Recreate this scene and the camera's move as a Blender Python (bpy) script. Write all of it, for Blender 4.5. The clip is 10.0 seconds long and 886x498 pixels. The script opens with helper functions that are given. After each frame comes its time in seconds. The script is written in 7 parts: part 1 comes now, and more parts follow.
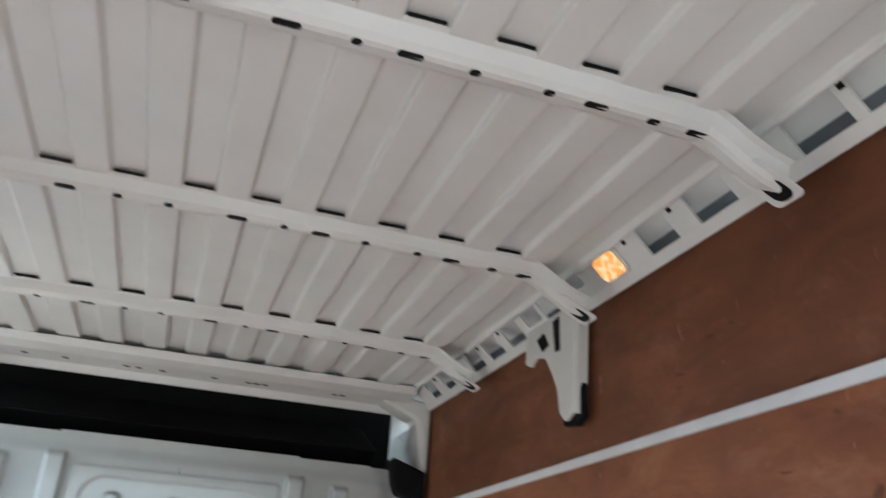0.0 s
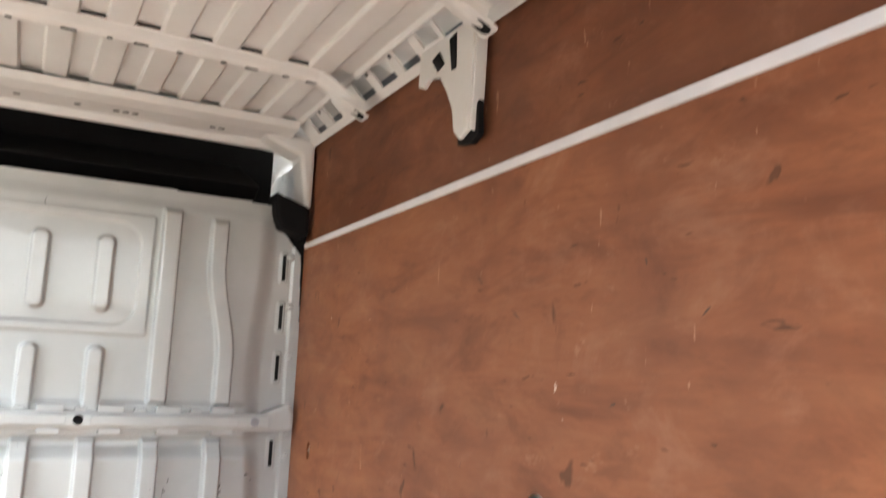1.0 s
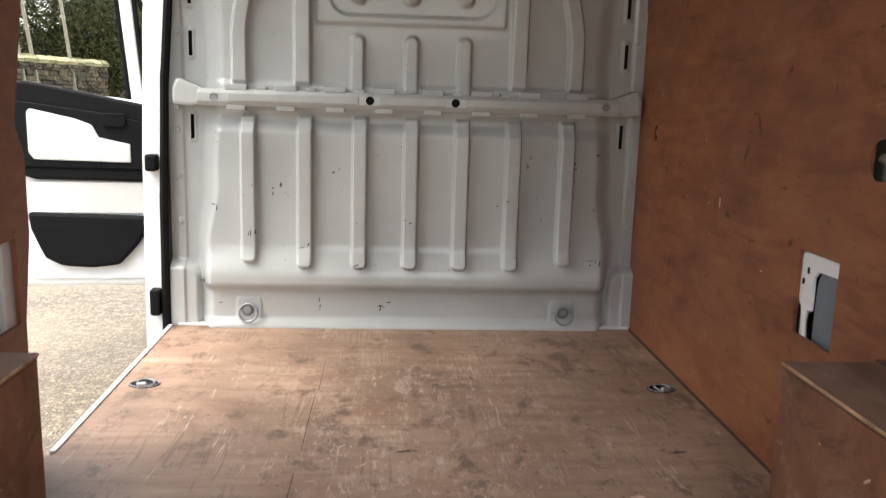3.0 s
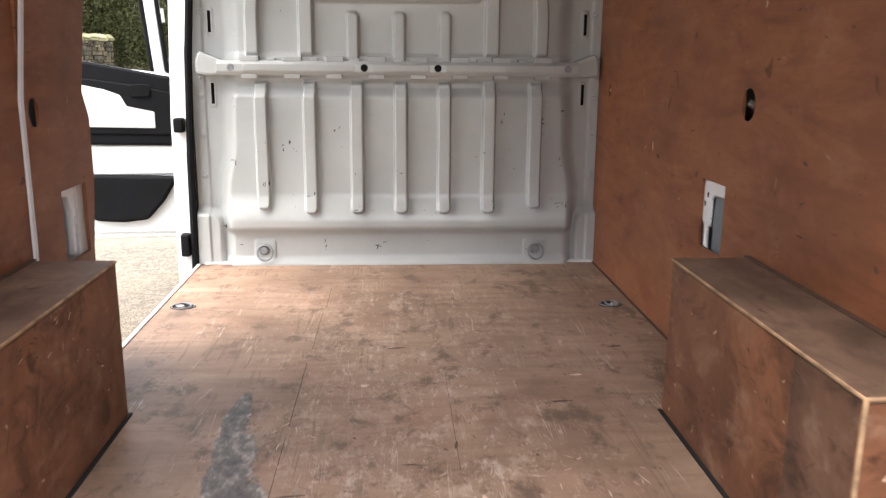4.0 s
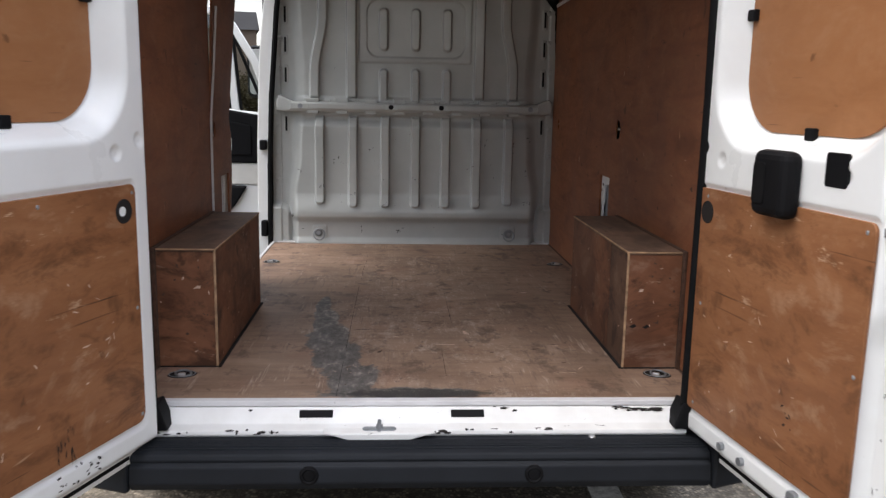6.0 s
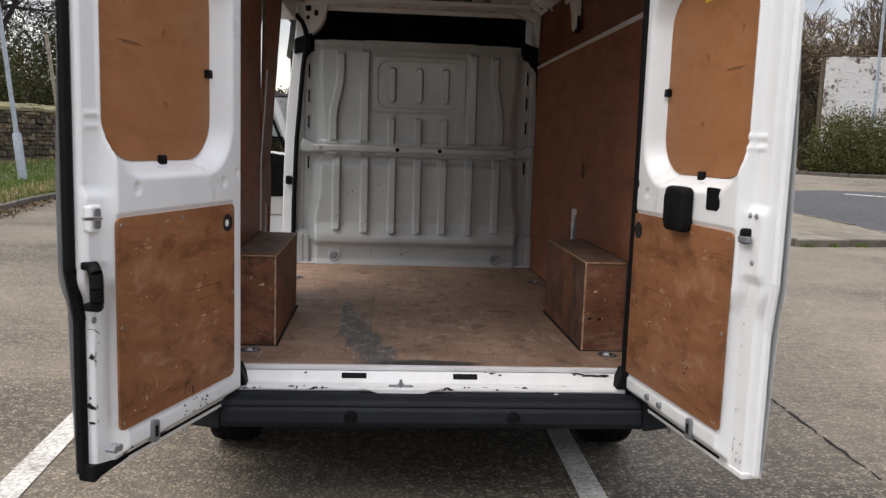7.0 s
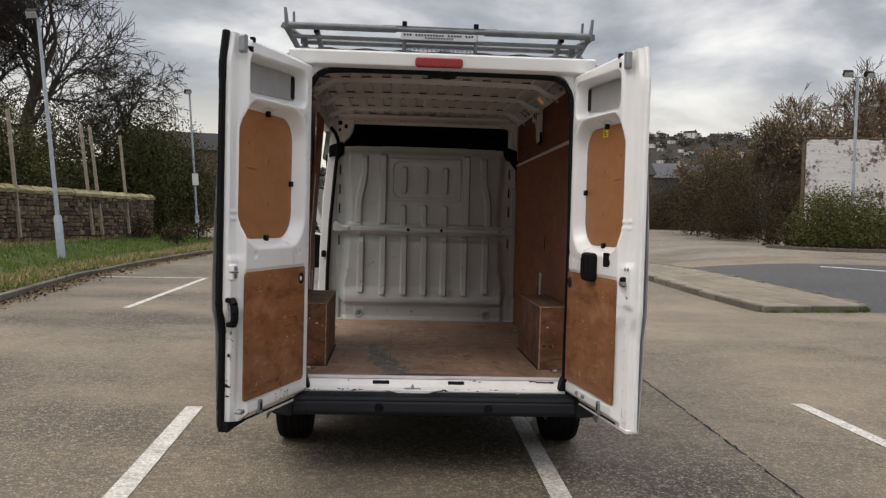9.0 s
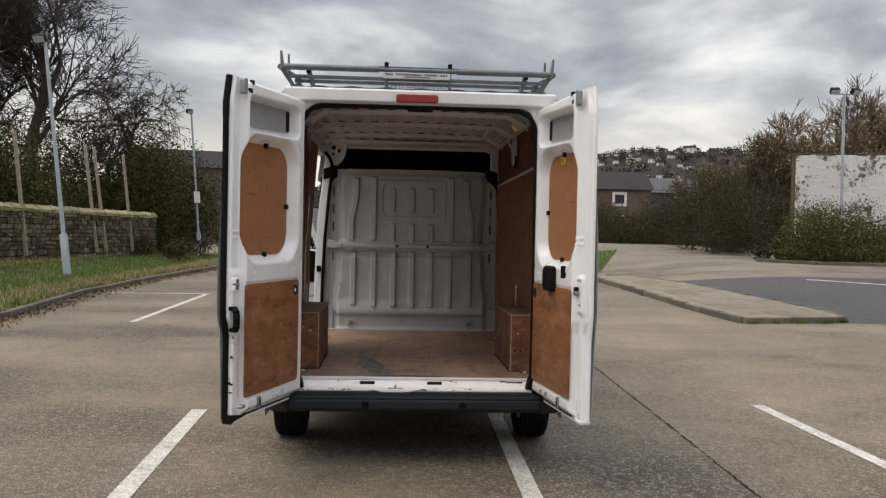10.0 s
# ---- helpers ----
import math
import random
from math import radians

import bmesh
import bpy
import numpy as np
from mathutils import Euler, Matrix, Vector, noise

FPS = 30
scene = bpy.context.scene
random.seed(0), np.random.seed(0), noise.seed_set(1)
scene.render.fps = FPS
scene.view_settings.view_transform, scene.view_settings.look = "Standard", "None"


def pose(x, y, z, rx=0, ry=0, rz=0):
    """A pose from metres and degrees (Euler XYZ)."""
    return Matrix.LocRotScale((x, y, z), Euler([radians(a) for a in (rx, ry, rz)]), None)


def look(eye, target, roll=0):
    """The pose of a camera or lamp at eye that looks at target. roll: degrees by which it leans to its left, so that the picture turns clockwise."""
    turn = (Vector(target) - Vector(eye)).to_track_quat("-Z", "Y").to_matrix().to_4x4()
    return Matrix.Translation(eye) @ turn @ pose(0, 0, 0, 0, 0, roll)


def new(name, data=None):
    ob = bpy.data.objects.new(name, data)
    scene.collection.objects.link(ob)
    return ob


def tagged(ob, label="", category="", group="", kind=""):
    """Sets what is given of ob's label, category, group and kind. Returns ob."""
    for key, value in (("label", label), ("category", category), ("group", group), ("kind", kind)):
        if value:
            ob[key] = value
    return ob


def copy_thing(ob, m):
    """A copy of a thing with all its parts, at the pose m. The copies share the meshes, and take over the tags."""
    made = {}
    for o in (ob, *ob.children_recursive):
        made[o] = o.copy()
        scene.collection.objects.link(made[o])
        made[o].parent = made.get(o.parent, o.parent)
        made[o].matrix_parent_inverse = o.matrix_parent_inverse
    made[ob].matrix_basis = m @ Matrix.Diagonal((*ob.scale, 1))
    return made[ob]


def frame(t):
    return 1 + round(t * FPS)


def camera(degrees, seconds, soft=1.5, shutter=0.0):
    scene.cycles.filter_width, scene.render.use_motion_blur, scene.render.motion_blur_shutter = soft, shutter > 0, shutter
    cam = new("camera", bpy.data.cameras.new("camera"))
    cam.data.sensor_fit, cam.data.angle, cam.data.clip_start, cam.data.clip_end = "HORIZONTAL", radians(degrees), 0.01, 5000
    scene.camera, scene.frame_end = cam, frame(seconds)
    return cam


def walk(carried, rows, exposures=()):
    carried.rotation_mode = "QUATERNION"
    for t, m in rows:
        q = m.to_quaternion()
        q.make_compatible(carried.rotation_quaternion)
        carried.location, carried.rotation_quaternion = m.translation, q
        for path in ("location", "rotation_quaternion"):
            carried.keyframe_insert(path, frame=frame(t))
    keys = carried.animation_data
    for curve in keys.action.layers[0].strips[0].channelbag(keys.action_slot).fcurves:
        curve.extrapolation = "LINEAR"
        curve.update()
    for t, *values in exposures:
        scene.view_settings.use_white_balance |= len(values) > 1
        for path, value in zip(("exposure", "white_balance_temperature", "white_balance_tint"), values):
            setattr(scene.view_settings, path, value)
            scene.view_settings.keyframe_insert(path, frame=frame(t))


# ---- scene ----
cam = camera(56.6, 10.0, soft=1.3, shutter=0.3)
PATH = [
    (0, (-0.025, -0.16, 1.715), (0.514, 1.59, 2.52), 3.9),
    (0.5, (-0.021, -0.095, 1.667), (0.84, 1.598, 2.292), 2.7),
    (1, (-0.007, -0.034, 1.606), (0.885, 1.732, 1.905), 2.6),
    (1.5, (-0.061, -0.018, 1.546), (0.673, 1.842, 1.53), 2.4),
    (2, (-0.116, -0.015, 1.505), (0.28, 1.935, 1.309), 2.4),
    (2.2, (-0.081, -0.027, 1.505), (0.178, 1.941, 1.258), 2.1),
    (2.5, (-0.103, -0.081, 1.485), (0.103, 1.886, 1.187), 2.2),
    (3, (-0.057, -0.224, 1.454), (0.078, 1.735, 1.078), 1.7),
    (3.2, (-0.047, -0.307, 1.444), (0.075, 1.649, 1.044), 1.2),
    (4.3, (0.004, -0.976, 1.46), (0.121, 0.968, 1.003), 0.4),
    (4.5, (-0.027, -1.14, 1.452), (0.091, 0.805, 1.0), 0.6),
    (5, (-0.05, -1.525, 1.452), (0.061, 0.425, 1.020), 1.4),
    (5.5, (-0.055, -1.965, 1.477), (0.049, -0.005, 1.089), 1.4),
    (5.7, (-0.06, -2.105, 1.463), (0.043, -0.144, 1.086), 0.9),
    (6.8, (-0.21, -3.086, 1.476), (-0.059, -1.112, 1.195), 2.0),
    (7, (-0.224, -3.261, 1.491), (-0.076, -1.284, 1.23), 1.9),
    (7.5, (-0.248, -3.729, 1.513), (-0.098, -1.743, 1.33), 1.8),
    (8, (-0.321, -4.149, 1.521), (-0.169, -2.158, 1.403), 1.6),
    (8.5, (-0.303, -4.561, 1.52), (-0.166, -2.568, 1.421), 1.7),
    (9, (-0.281, -4.937, 1.527), (-0.156, -2.942, 1.453), 1.5),
    (9.5, (-0.245, -5.272, 1.543), (-0.122, -3.276, 1.493), 1.0),
    (10, (-0.171, -5.552, 1.544), (-0.049, -3.556, 1.508), 1.2),
]
walk(cam, [(t, look(eye, target, roll)) for t, eye, target, roll in PATH], exposures=[(0.0, 3.5, 5500, -3), (0.5, 3.7, 5600, -6), (1.0, 4.1, 6600, 5), (1.5, 4.05, 7200, 8), (2.0, 3.28, 7150, 8), (2.5, 2.75, 7150, 8), (3.0, 2.55, 7200, 8), (4.5, 2.92, 6950, 11), (5.0, 2.45, 6750, 10), (5.5, 1.75, 6750, 9), (7.0, 1.02, 6950, 10), (8.5, 0.73, 7300, 10), (9.0, 0.68, 7350, 10), (9.5, 0.54, 7350, 10), (10.0, 0.69, 7350, 10)])

# ---- world, sun, exposure ----
world = bpy.data.worlds.new("overcast_sky")
scene.world = world
world.use_nodes = True


def build_world():
    nt = world.node_tree
    nt.nodes.clear()
    out = nt.nodes.new("ShaderNodeOutputWorld")
    bg = nt.nodes.new("ShaderNodeBackground")
    sky = nt.nodes.new("ShaderNodeTexSky")
    sky.sky_type, sky.sun_disc = "NISHITA", False
    sky.sun_elevation, sky.sun_rotation = radians(66), radians(247)
    tc = nt.nodes.new("ShaderNodeTexCoord")
    sep = nt.nodes.new("ShaderNodeSeparateXYZ")
    nt.links.new(tc.outputs["Generated"], sep.inputs[0])
    # clouds flatten towards the horizon: project the direction on a plane overhead
    zc = nt.nodes.new("ShaderNodeMath"); zc.operation = "MAXIMUM"; zc.inputs[1].default_value = 0.0
    nt.links.new(sep.outputs[2], zc.inputs[0])
    za = nt.nodes.new("ShaderNodeMath"); za.operation = "ADD"; za.inputs[1].default_value = 0.28
    nt.links.new(zc.outputs[0], za.inputs[0])
    dv = nt.nodes.new("ShaderNodeVectorMath"); dv.operation = "DIVIDE"
    comb = nt.nodes.new("ShaderNodeCombineXYZ")
    for i in range(3):
        nt.links.new(za.outputs[0], comb.inputs[i])
    nt.links.new(tc.outputs["Generated"], dv.inputs[0])
    nt.links.new(comb.outputs[0], dv.inputs[1])
    n1 = nt.nodes.new("ShaderNodeTexNoise"); n1.inputs["Scale"].default_value = 1.9; n1.inputs["Detail"].default_value = 7; n1.inputs["Roughness"].default_value = 0.52; n1.inputs["Distortion"].default_value = 0.25
    nt.links.new(dv.outputs[0], n1.inputs["Vector"])
    ramp = nt.nodes.new("ShaderNodeValToRGB")
    e = ramp.color_ramp.elements
    e[0].position, e[0].color = 0.40, (0.140, 0.149, 0.180, 1)
    e[1].position, e[1].color = 0.68, (0.52, 0.535, 0.565, 1)
    m = e.new(0.50); m.color = (0.232, 0.243, 0.278, 1)
    nt.links.new(n1.outputs["Fac"], ramp.inputs[0])
    # brighter veil low over the horizon
    mr = nt.nodes.new("ShaderNodeMapRange"); mr.inputs["From Min"].default_value = 0.02; mr.inputs["From Max"].default_value = 0.17; mr.inputs["To Min"].default_value = 0.85; mr.inputs["To Max"].default_value = 0.0
    nt.links.new(sep.outputs[2], mr.inputs["Value"])
    mx = nt.nodes.new("ShaderNodeMix"); mx.data_type = "RGBA"
    nt.links.new(mr.outputs[0], mx.inputs["Factor"])
    nt.links.new(ramp.outputs[0], mx.inputs["A"])
    mx.inputs["B"].default_value = (0.62, 0.60, 0.56, 1)
    sc = nt.nodes.new("ShaderNodeMix"); sc.data_type = "RGBA"; sc.blend_type = "ADD"; sc.inputs["Factor"].default_value = SKY_BLUE
    nt.links.new(mx.outputs["Result"], sc.inputs["A"])
    nt.links.new(sky.outputs[0], sc.inputs["B"])
    # an overcast sky is several times brighter overhead than at the horizon
    zen = nt.nodes.new("ShaderNodeMapRange"); zen.interpolation_type = "SMOOTHSTEP"
    zen.inputs["From Min"].default_value = 0.25; zen.inputs["From Max"].default_value = 0.95; zen.inputs["To Min"].default_value = 1.0; zen.inputs["To Max"].default_value = ZENITH
    nt.links.new(sep.outputs[2], zen.inputs["Value"])
    gain = nt.nodes.new("ShaderNodeVectorMath"); gain.operation = "SCALE"
    nt.links.new(sc.outputs["Result"], gain.inputs[0])
    nt.links.new(zen.outputs[0], gain.inputs["Scale"])
    nt.links.new(gain.outputs[0], bg.inputs[0])
    bg.inputs[1].default_value = SKY_STRENGTH
    nt.links.new(bg.outputs[0], out.inputs[0])


SKY_BLUE, SKY_STRENGTH, ZENITH = 0.02, 1.0, 3.4
build_world()
sun_data = bpy.data.lights.new("sun", "SUN")
sun_data.energy, sun_data.angle, sun_data.color = 1.10, radians(64), (1.0, 0.95, 0.88)
sun = new("sun", sun_data)
sun.matrix_world = look((0, 0, 20), (3.6, 1.5, 11.0))

# ---- materials ----


class Graph:
    """A node material with short calls."""

    def __init__(self, name):
        self.mat = bpy.data.materials.new(name)
        self.mat.use_nodes = True
        self.nt = self.mat.node_tree
        self.bsdf = self.nt.nodes["Principled BSDF"]
        self.tc = self.nt.nodes.new("ShaderNodeTexCoord")

    def put(self, sock, v):
        if isinstance(v, bpy.types.NodeSocket):
            self.nt.links.new(v, sock)
        elif isinstance(v, (tuple, list)) and len(v) == 3 and sock.type == "RGBA":
            sock.default_value = (*v, 1)
        else:
            sock.default_value = v

    def place(self):
        return self.nt.nodes.new("ShaderNodeNewGeometry").outputs["Position"]

    def coord(self, scale=(1, 1, 1), kind="Object", rot=(0, 0, 0)):
        mp = self.nt.nodes.new("ShaderNodeMapping")
        mp.inputs["Scale"].default_value = scale
        mp.inputs["Rotation"].default_value = rot
        self.nt.links.new(self.tc.outputs[kind], mp.inputs[0])
        return mp.outputs[0]

    def noise(self, vec, scale, detail=4, rough=0.55, distort=0.0):
        n = self.nt.nodes.new("ShaderNodeTexNoise")
        self.nt.links.new(vec, n.inputs["Vector"])
        n.inputs["Scale"].default_value, n.inputs["Detail"].default_value = scale, detail
        n.inputs["Roughness"].default_value, n.inputs["Distortion"].default_value = rough, distort
        return n.outputs["Fac"]

    def voronoi(self, vec, scale, feature="F1"):
        n = self.nt.nodes.new("ShaderNodeTexVoronoi")
        n.feature = feature
        self.nt.links.new(vec, n.inputs["Vector"])
        n.inputs["Scale"].default_value = scale
        return n.outputs["Distance"]

    def cells(self, vec, scale):
        n = self.nt.nodes.new("ShaderNodeTexVoronoi")
        self.nt.links.new(vec, n.inputs["Vector"])
        n.inputs["Scale"].default_value = scale
        return n.outputs["Color"]

    def ramp(self, fac, *stops):
        n = self.nt.nodes.new("ShaderNodeValToRGB")
        e = n.color_ramp.elements
        while len(e) < len(stops):
            e.new(0.5)
        for k, (p, c) in zip(e, stops):
            k.position = p
            k.color = (c, c, c, 1) if isinstance(c, (int, float)) else (*c, 1)
        self.nt.links.new(fac, n.inputs[0])
        return n.outputs[0]

    def mix(self, fac, a, b, blend="MIX"):
        n = self.nt.nodes.new("ShaderNodeMix")
        n.data_type, n.blend_type = "RGBA", blend
        self.put(n.inputs["Factor"], fac)
        self.put(n.inputs["A"], a)
        self.put(n.inputs["B"], b)
        return n.outputs["Result"]

    def math(self, op, a, b=0.0, clamp=False):
        n = self.nt.nodes.new("ShaderNodeMath")
        n.operation, n.use_clamp = op, clamp
        self.put(n.inputs[0], a)
        self.put(n.inputs[1], b)
        return n.outputs[0]

    def rand(self):
        return self.nt.nodes.new("ShaderNodeObjectInfo").outputs["Random"]

    def island(self):
        return self.nt.nodes.new("ShaderNodeNewGeometry").outputs["Random Per Island"]

    def xyz(self, vec):
        n = self.nt.nodes.new("ShaderNodeSeparateXYZ")
        self.nt.links.new(vec, n.inputs[0])
        return n.outputs

    def done(self, color, rough=0.5, metal=0.0, bump=None, strength=0.3, dist=0.002, spec=None, coat=0.0):
        self.put(self.bsdf.inputs["Base Color"], color)
        self.put(self.bsdf.inputs["Roughness"], rough)
        self.put(self.bsdf.inputs["Metallic"], metal)
        if spec is not None:
            self.bsdf.inputs["Specular IOR Level"].default_value = spec
        self.bsdf.inputs["Coat Weight"].default_value = coat
        if bump is not None:
            b = self.nt.nodes.new("ShaderNodeBump")
            b.inputs["Strength"].default_value, b.inputs["Distance"].default_value = strength, dist
            self.put(b.inputs["Height"], bump)
            self.nt.links.new(b.outputs[0], self.bsdf.inputs["Normal"])
        return self.mat


def soft_paint(name, col, dirt, rough=0.4, amount=0.5, scale=3.0, coat=0.0):
    g = Graph(name)
    v = g.coord()
    big = g.noise(v, scale, 5, 0.6)
    fine = g.noise(v, 90, 2)
    c = g.mix(g.math("MULTIPLY", g.ramp(big, (0.42, 0.0), (0.75, 1.0)), amount), col, dirt)
    c = g.mix(g.math("MULTIPLY", g.ramp(fine, (0.62, 0.0), (0.72, 1.0)), 0.25 * amount), c, dirt)
    r = g.math("ADD", g.math("MULTIPLY", big, 0.2), rough - 0.1)
    return g.done(c, r, 0, g.noise(v, 260, 2), 0.05, 0.001, coat=coat)


def plywood(name, base, dark, light, grain=(1, 1, 14), scuff=0.35, pale=(0.5, 0.38, 0.3), rough=0.55):
    """Worn veneer: long grain, blotches, pale scuffs and dark knocks."""
    g = Graph(name)
    v = g.coord()
    gv = g.coord(grain)
    long_grain = g.noise(gv, 3.0, 6, 0.6, 0.8)
    fine = g.noise(gv, 26, 3)
    blot = g.noise(v, 1.9, 4, 0.6, 0.4)
    c = g.ramp(long_grain, (0.28, dark), (0.5, base), (0.78, light))
    c = g.mix(g.math("MULTIPLY", g.ramp(blot, (0.35, 1.0), (0.56, 0.0)), 0.6), c, dark)
    dirt = g.noise(g.coord((1, 1.0, 1.6)), 4.3, 7, 0.7, 0.5)
    c = g.mix(g.math("MULTIPLY", g.ramp(dirt, (0.36, 1.0), (0.47, 0.0)), scuff), c, tuple(0.5 * k for k in dark))
    c = g.mix(g.math("MULTIPLY", g.ramp(dirt, (0.54, 0.0), (0.70, 1.0)), 0.35 * scuff + 0.1), c, pale)
    c = g.mix(g.math("MULTIPLY", g.ramp(fine, (0.35, 1.0), (0.6, 0.0)), 0.18), c, dark)
    sc1 = g.ramp(g.noise(g.coord((1, 2.2, 3.2)), 7, 7, 0.78, 0.15), (0.60, 0.0), (0.66, 1.0))
    sc2 = g.ramp(g.noise(v, 2.2, 2), (0.48, 0.0), (0.66, 1.0))
    c = g.mix(g.math("MULTIPLY", g.math("MULTIPLY", sc1, sc2), scuff), c, pale)
    kn = g.ramp(g.noise(g.coord((1, 1.4, 1)), 11, 3, 0.5, 0.6), (0.69, 0.0), (0.74, 1.0))
    c = g.mix(g.math("MULTIPLY", kn, 0.6), c, tuple(0.25 * k for k in dark))
    # short dark and pale strokes, knocked in by loads
    for k, (sc, ang) in enumerate((((1, 5, 26), 0.25), ((1, 26, 5), 0.2), ((1, 5, 30), -0.5))):
        cv = g.coord(sc, rot=(ang, 0, 0))
        ln = g.ramp(g.noise(cv, 1.7, 3, 0.6, 0.25), (0.715, 0.0), (0.74, 1.0))
        c = g.mix(g.math("MULTIPLY", ln, 0.65), c, tuple(0.3 * q for q in dark) if k != 1 else pale)
    hgt = g.math("ADD", g.math("MULTIPLY", fine, 0.5), long_grain)
    return g.done(c, g.math("ADD", g.math("MULTIPLY", blot, 0.25), rough - 0.08), 0, hgt, 0.25, 0.0015, 0.25)


def ply_floor():
    g = Graph("worn_floor_plywood")
    v = g.coord()
    p = g.xyz(v)
    grain = g.noise(g.coord((1.1, 8, 1)), 2.4, 6, 0.66, 0.6)
    fine = g.noise(g.coord((3, 14, 1)), 9, 4, 0.7)
    blot = g.noise(v, 2.3, 6, 0.65, 0.5)
    c = g.ramp(grain, (0.25, (0.225, 0.138, 0.092)), (0.5, (0.335, 0.221, 0.156)), (0.8, (0.415, 0.286, 0.211)))
    c = g.mix(g.math("MULTIPLY", g.ramp(blot, (0.38, 1.0), (0.60, 0.0)), 0.60), c, (0.135, 0.082, 0.056))
    c = g.mix(g.math("MULTIPLY", g.ramp(g.noise(v, 3.7, 3), (0.52, 0.0), (0.7, 1.0)), 0.25), c, (0.33, 0.165, 0.11))
    # trodden middle: paler, rubbed and scratched
    mid = g.math("SUBTRACT", 1.25, g.math("MULTIPLY", g.math("ABSOLUTE", g.math("SUBTRACT", p[0], 0.08)), 1.9), True)
    rub = g.ramp(g.noise(g.coord((2.0, 1.0, 1), rot=(0, 0, 0.15)), 7.5, 9, 0.86, 0.12), (0.53, 0.0), (0.625, 1.0))
    gate = g.ramp(g.noise(v, 2.1, 4, 0.6), (0.40, 0.0), (0.52, 1.0))
    speck = g.ramp(g.noise(g.coord((1.6, 0.7, 1), rot=(0, 0, 0.2)), 30, 7, 0.84, 0.1), (0.57, 0.0), (0.62, 1.0))
    wear = g.math("MULTIPLY", g.math("MAXIMUM", g.math("MULTIPLY", rub, gate), g.math("MULTIPLY", speck, g.math("ADD", gate, 0.25))), mid)
    c = g.mix(g.math("MULTIPLY", wear, 0.52), c, (0.62, 0.50, 0.42))
    for ang, sx, w in ((0.12, 30, 0.006), (-0.30, 40, 0.007), (0.62, 34, 0.006), (-1.1, 40, 0.006)):
        n = g.noise(g.coord((sx, 2.2, 1), rot=(0, 0, ang)), 1.0, 2, 0.5, 0.15)
        ln = g.ramp(g.math("ABSOLUTE", g.math("SUBTRACT", n, 0.5)), (0.0, 1.0), (w * 3, 0.0))
        gt = g.ramp(g.noise(g.coord((1.3, 0.6, 1), rot=(0, 0, ang)), 5.1, 4, 0.6), (0.60, 0.0), (0.67, 1.0))
        c = g.mix(g.math("MULTIPLY", g.math("MULTIPLY", ln, gt), 0.5), c, (0.68, 0.55, 0.46))
    n = g.noise(g.coord((26, 1.2, 1), rot=(0, 0, 0.05)), 1.0, 3, 0.5, 0.1)
    ln = g.ramp(g.math("ABSOLUTE", g.math("SUBTRACT", n, 0.5)), (0.0, 1.0), (0.03, 0.0))
    gt = g.ramp(g.noise(g.coord((1.5, 0.5, 1)), 4.1, 4, 0.6), (0.55, 0.0), (0.63, 1.0))
    c = g.mix(g.math("MULTIPLY", g.math("MULTIPLY", ln, gt), 0.6), c, (0.12, 0.08, 0.06))
    grime = g.ramp(g.noise(g.coord((1.5, 1.0, 1)), 6.5, 7, 0.78, 0.1), (0.37, 1.0), (0.47, 0.0))
    c = g.mix(g.math("MULTIPLY", grime, 0.75), c, (0.095, 0.060, 0.045))
    dk = g.ramp(g.noise(g.coord((1.5, 1.0, 1)), 19, 4, 0.6, 0.8), (0.69, 0.0), (0.73, 1.0))
    c = g.mix(g.math("MULTIPLY", dk, 0.8), c, (0.07, 0.045, 0.035))
    # the veneer is worn down to grey in a streak towards the sill
    edge = g.math("MULTIPLY", g.math("SUBTRACT", g.noise(v, 12, 6, 0.75), 0.5), 1.5)
    mask = None
    for cx, cy, rx, ry in ((-0.408, 1.17, 0.030, 0.24), (-0.372, 0.95, 0.050, 0.20), (-0.345, 0.73, 0.080, 0.18), (-0.295, 0.47, 0.085, 0.20), (-0.23, 0.26, 0.09, 0.15), (-0.10, 0.11, 0.24, 0.05)):
        dx = g.math("DIVIDE", g.math("SUBTRACT", p[0], cx), rx)
        dy = g.math("DIVIDE", g.math("SUBTRACT", p[1], cy), ry)
        d = g.math("SQRT", g.math("ADD", g.math("MULTIPLY", dx, dx), g.math("MULTIPLY", dy, dy)))
        k = g.math("SUBTRACT", 1.05, d)
        mask = k if mask is None else g.math("MAXIMUM", mask, k)
    mask = g.ramp(g.math("ADD", mask, edge), (0.0, 0.0), (0.10, 1.0))
    grey = g.ramp(g.noise(g.coord((1, 0.5, 1), rot=(0, 0, 0.6)), 26, 8, 0.78), (0.38, (0.05, 0.05, 0.052)), (0.53, (0.135, 0.13, 0.125)), (0.70, (0.46, 0.41, 0.36)))
    c = g.mix(g.math("MULTIPLY", mask, 0.88), c, grey)
    # black smear of oil and rubber along the sill
    dx = g.math("DIVIDE", g.math("SUBTRACT", p[0], -0.02), 0.30)
    dy = g.math("DIVIDE", g.math("SUBTRACT", p[1], 0.10), 0.055)
    d = g.math("SQRT", g.math("ADD", g.math("MULTIPLY", dx, dx), g.math("MULTIPLY", dy, dy)))
    oil = g.ramp(g.math("ADD", g.math("SUBTRACT", 0.9, d), g.math("MULTIPLY", g.math("SUBTRACT", g.noise(g.coord((1, 2.5, 1)), 14, 6, 0.75), 0.5), 2.2)), (0.0, 0.0), (0.25, 1.0))
    c = g.mix(g.math("MULTIPLY", oil, 0.85), c, (0.035, 0.032, 0.032))
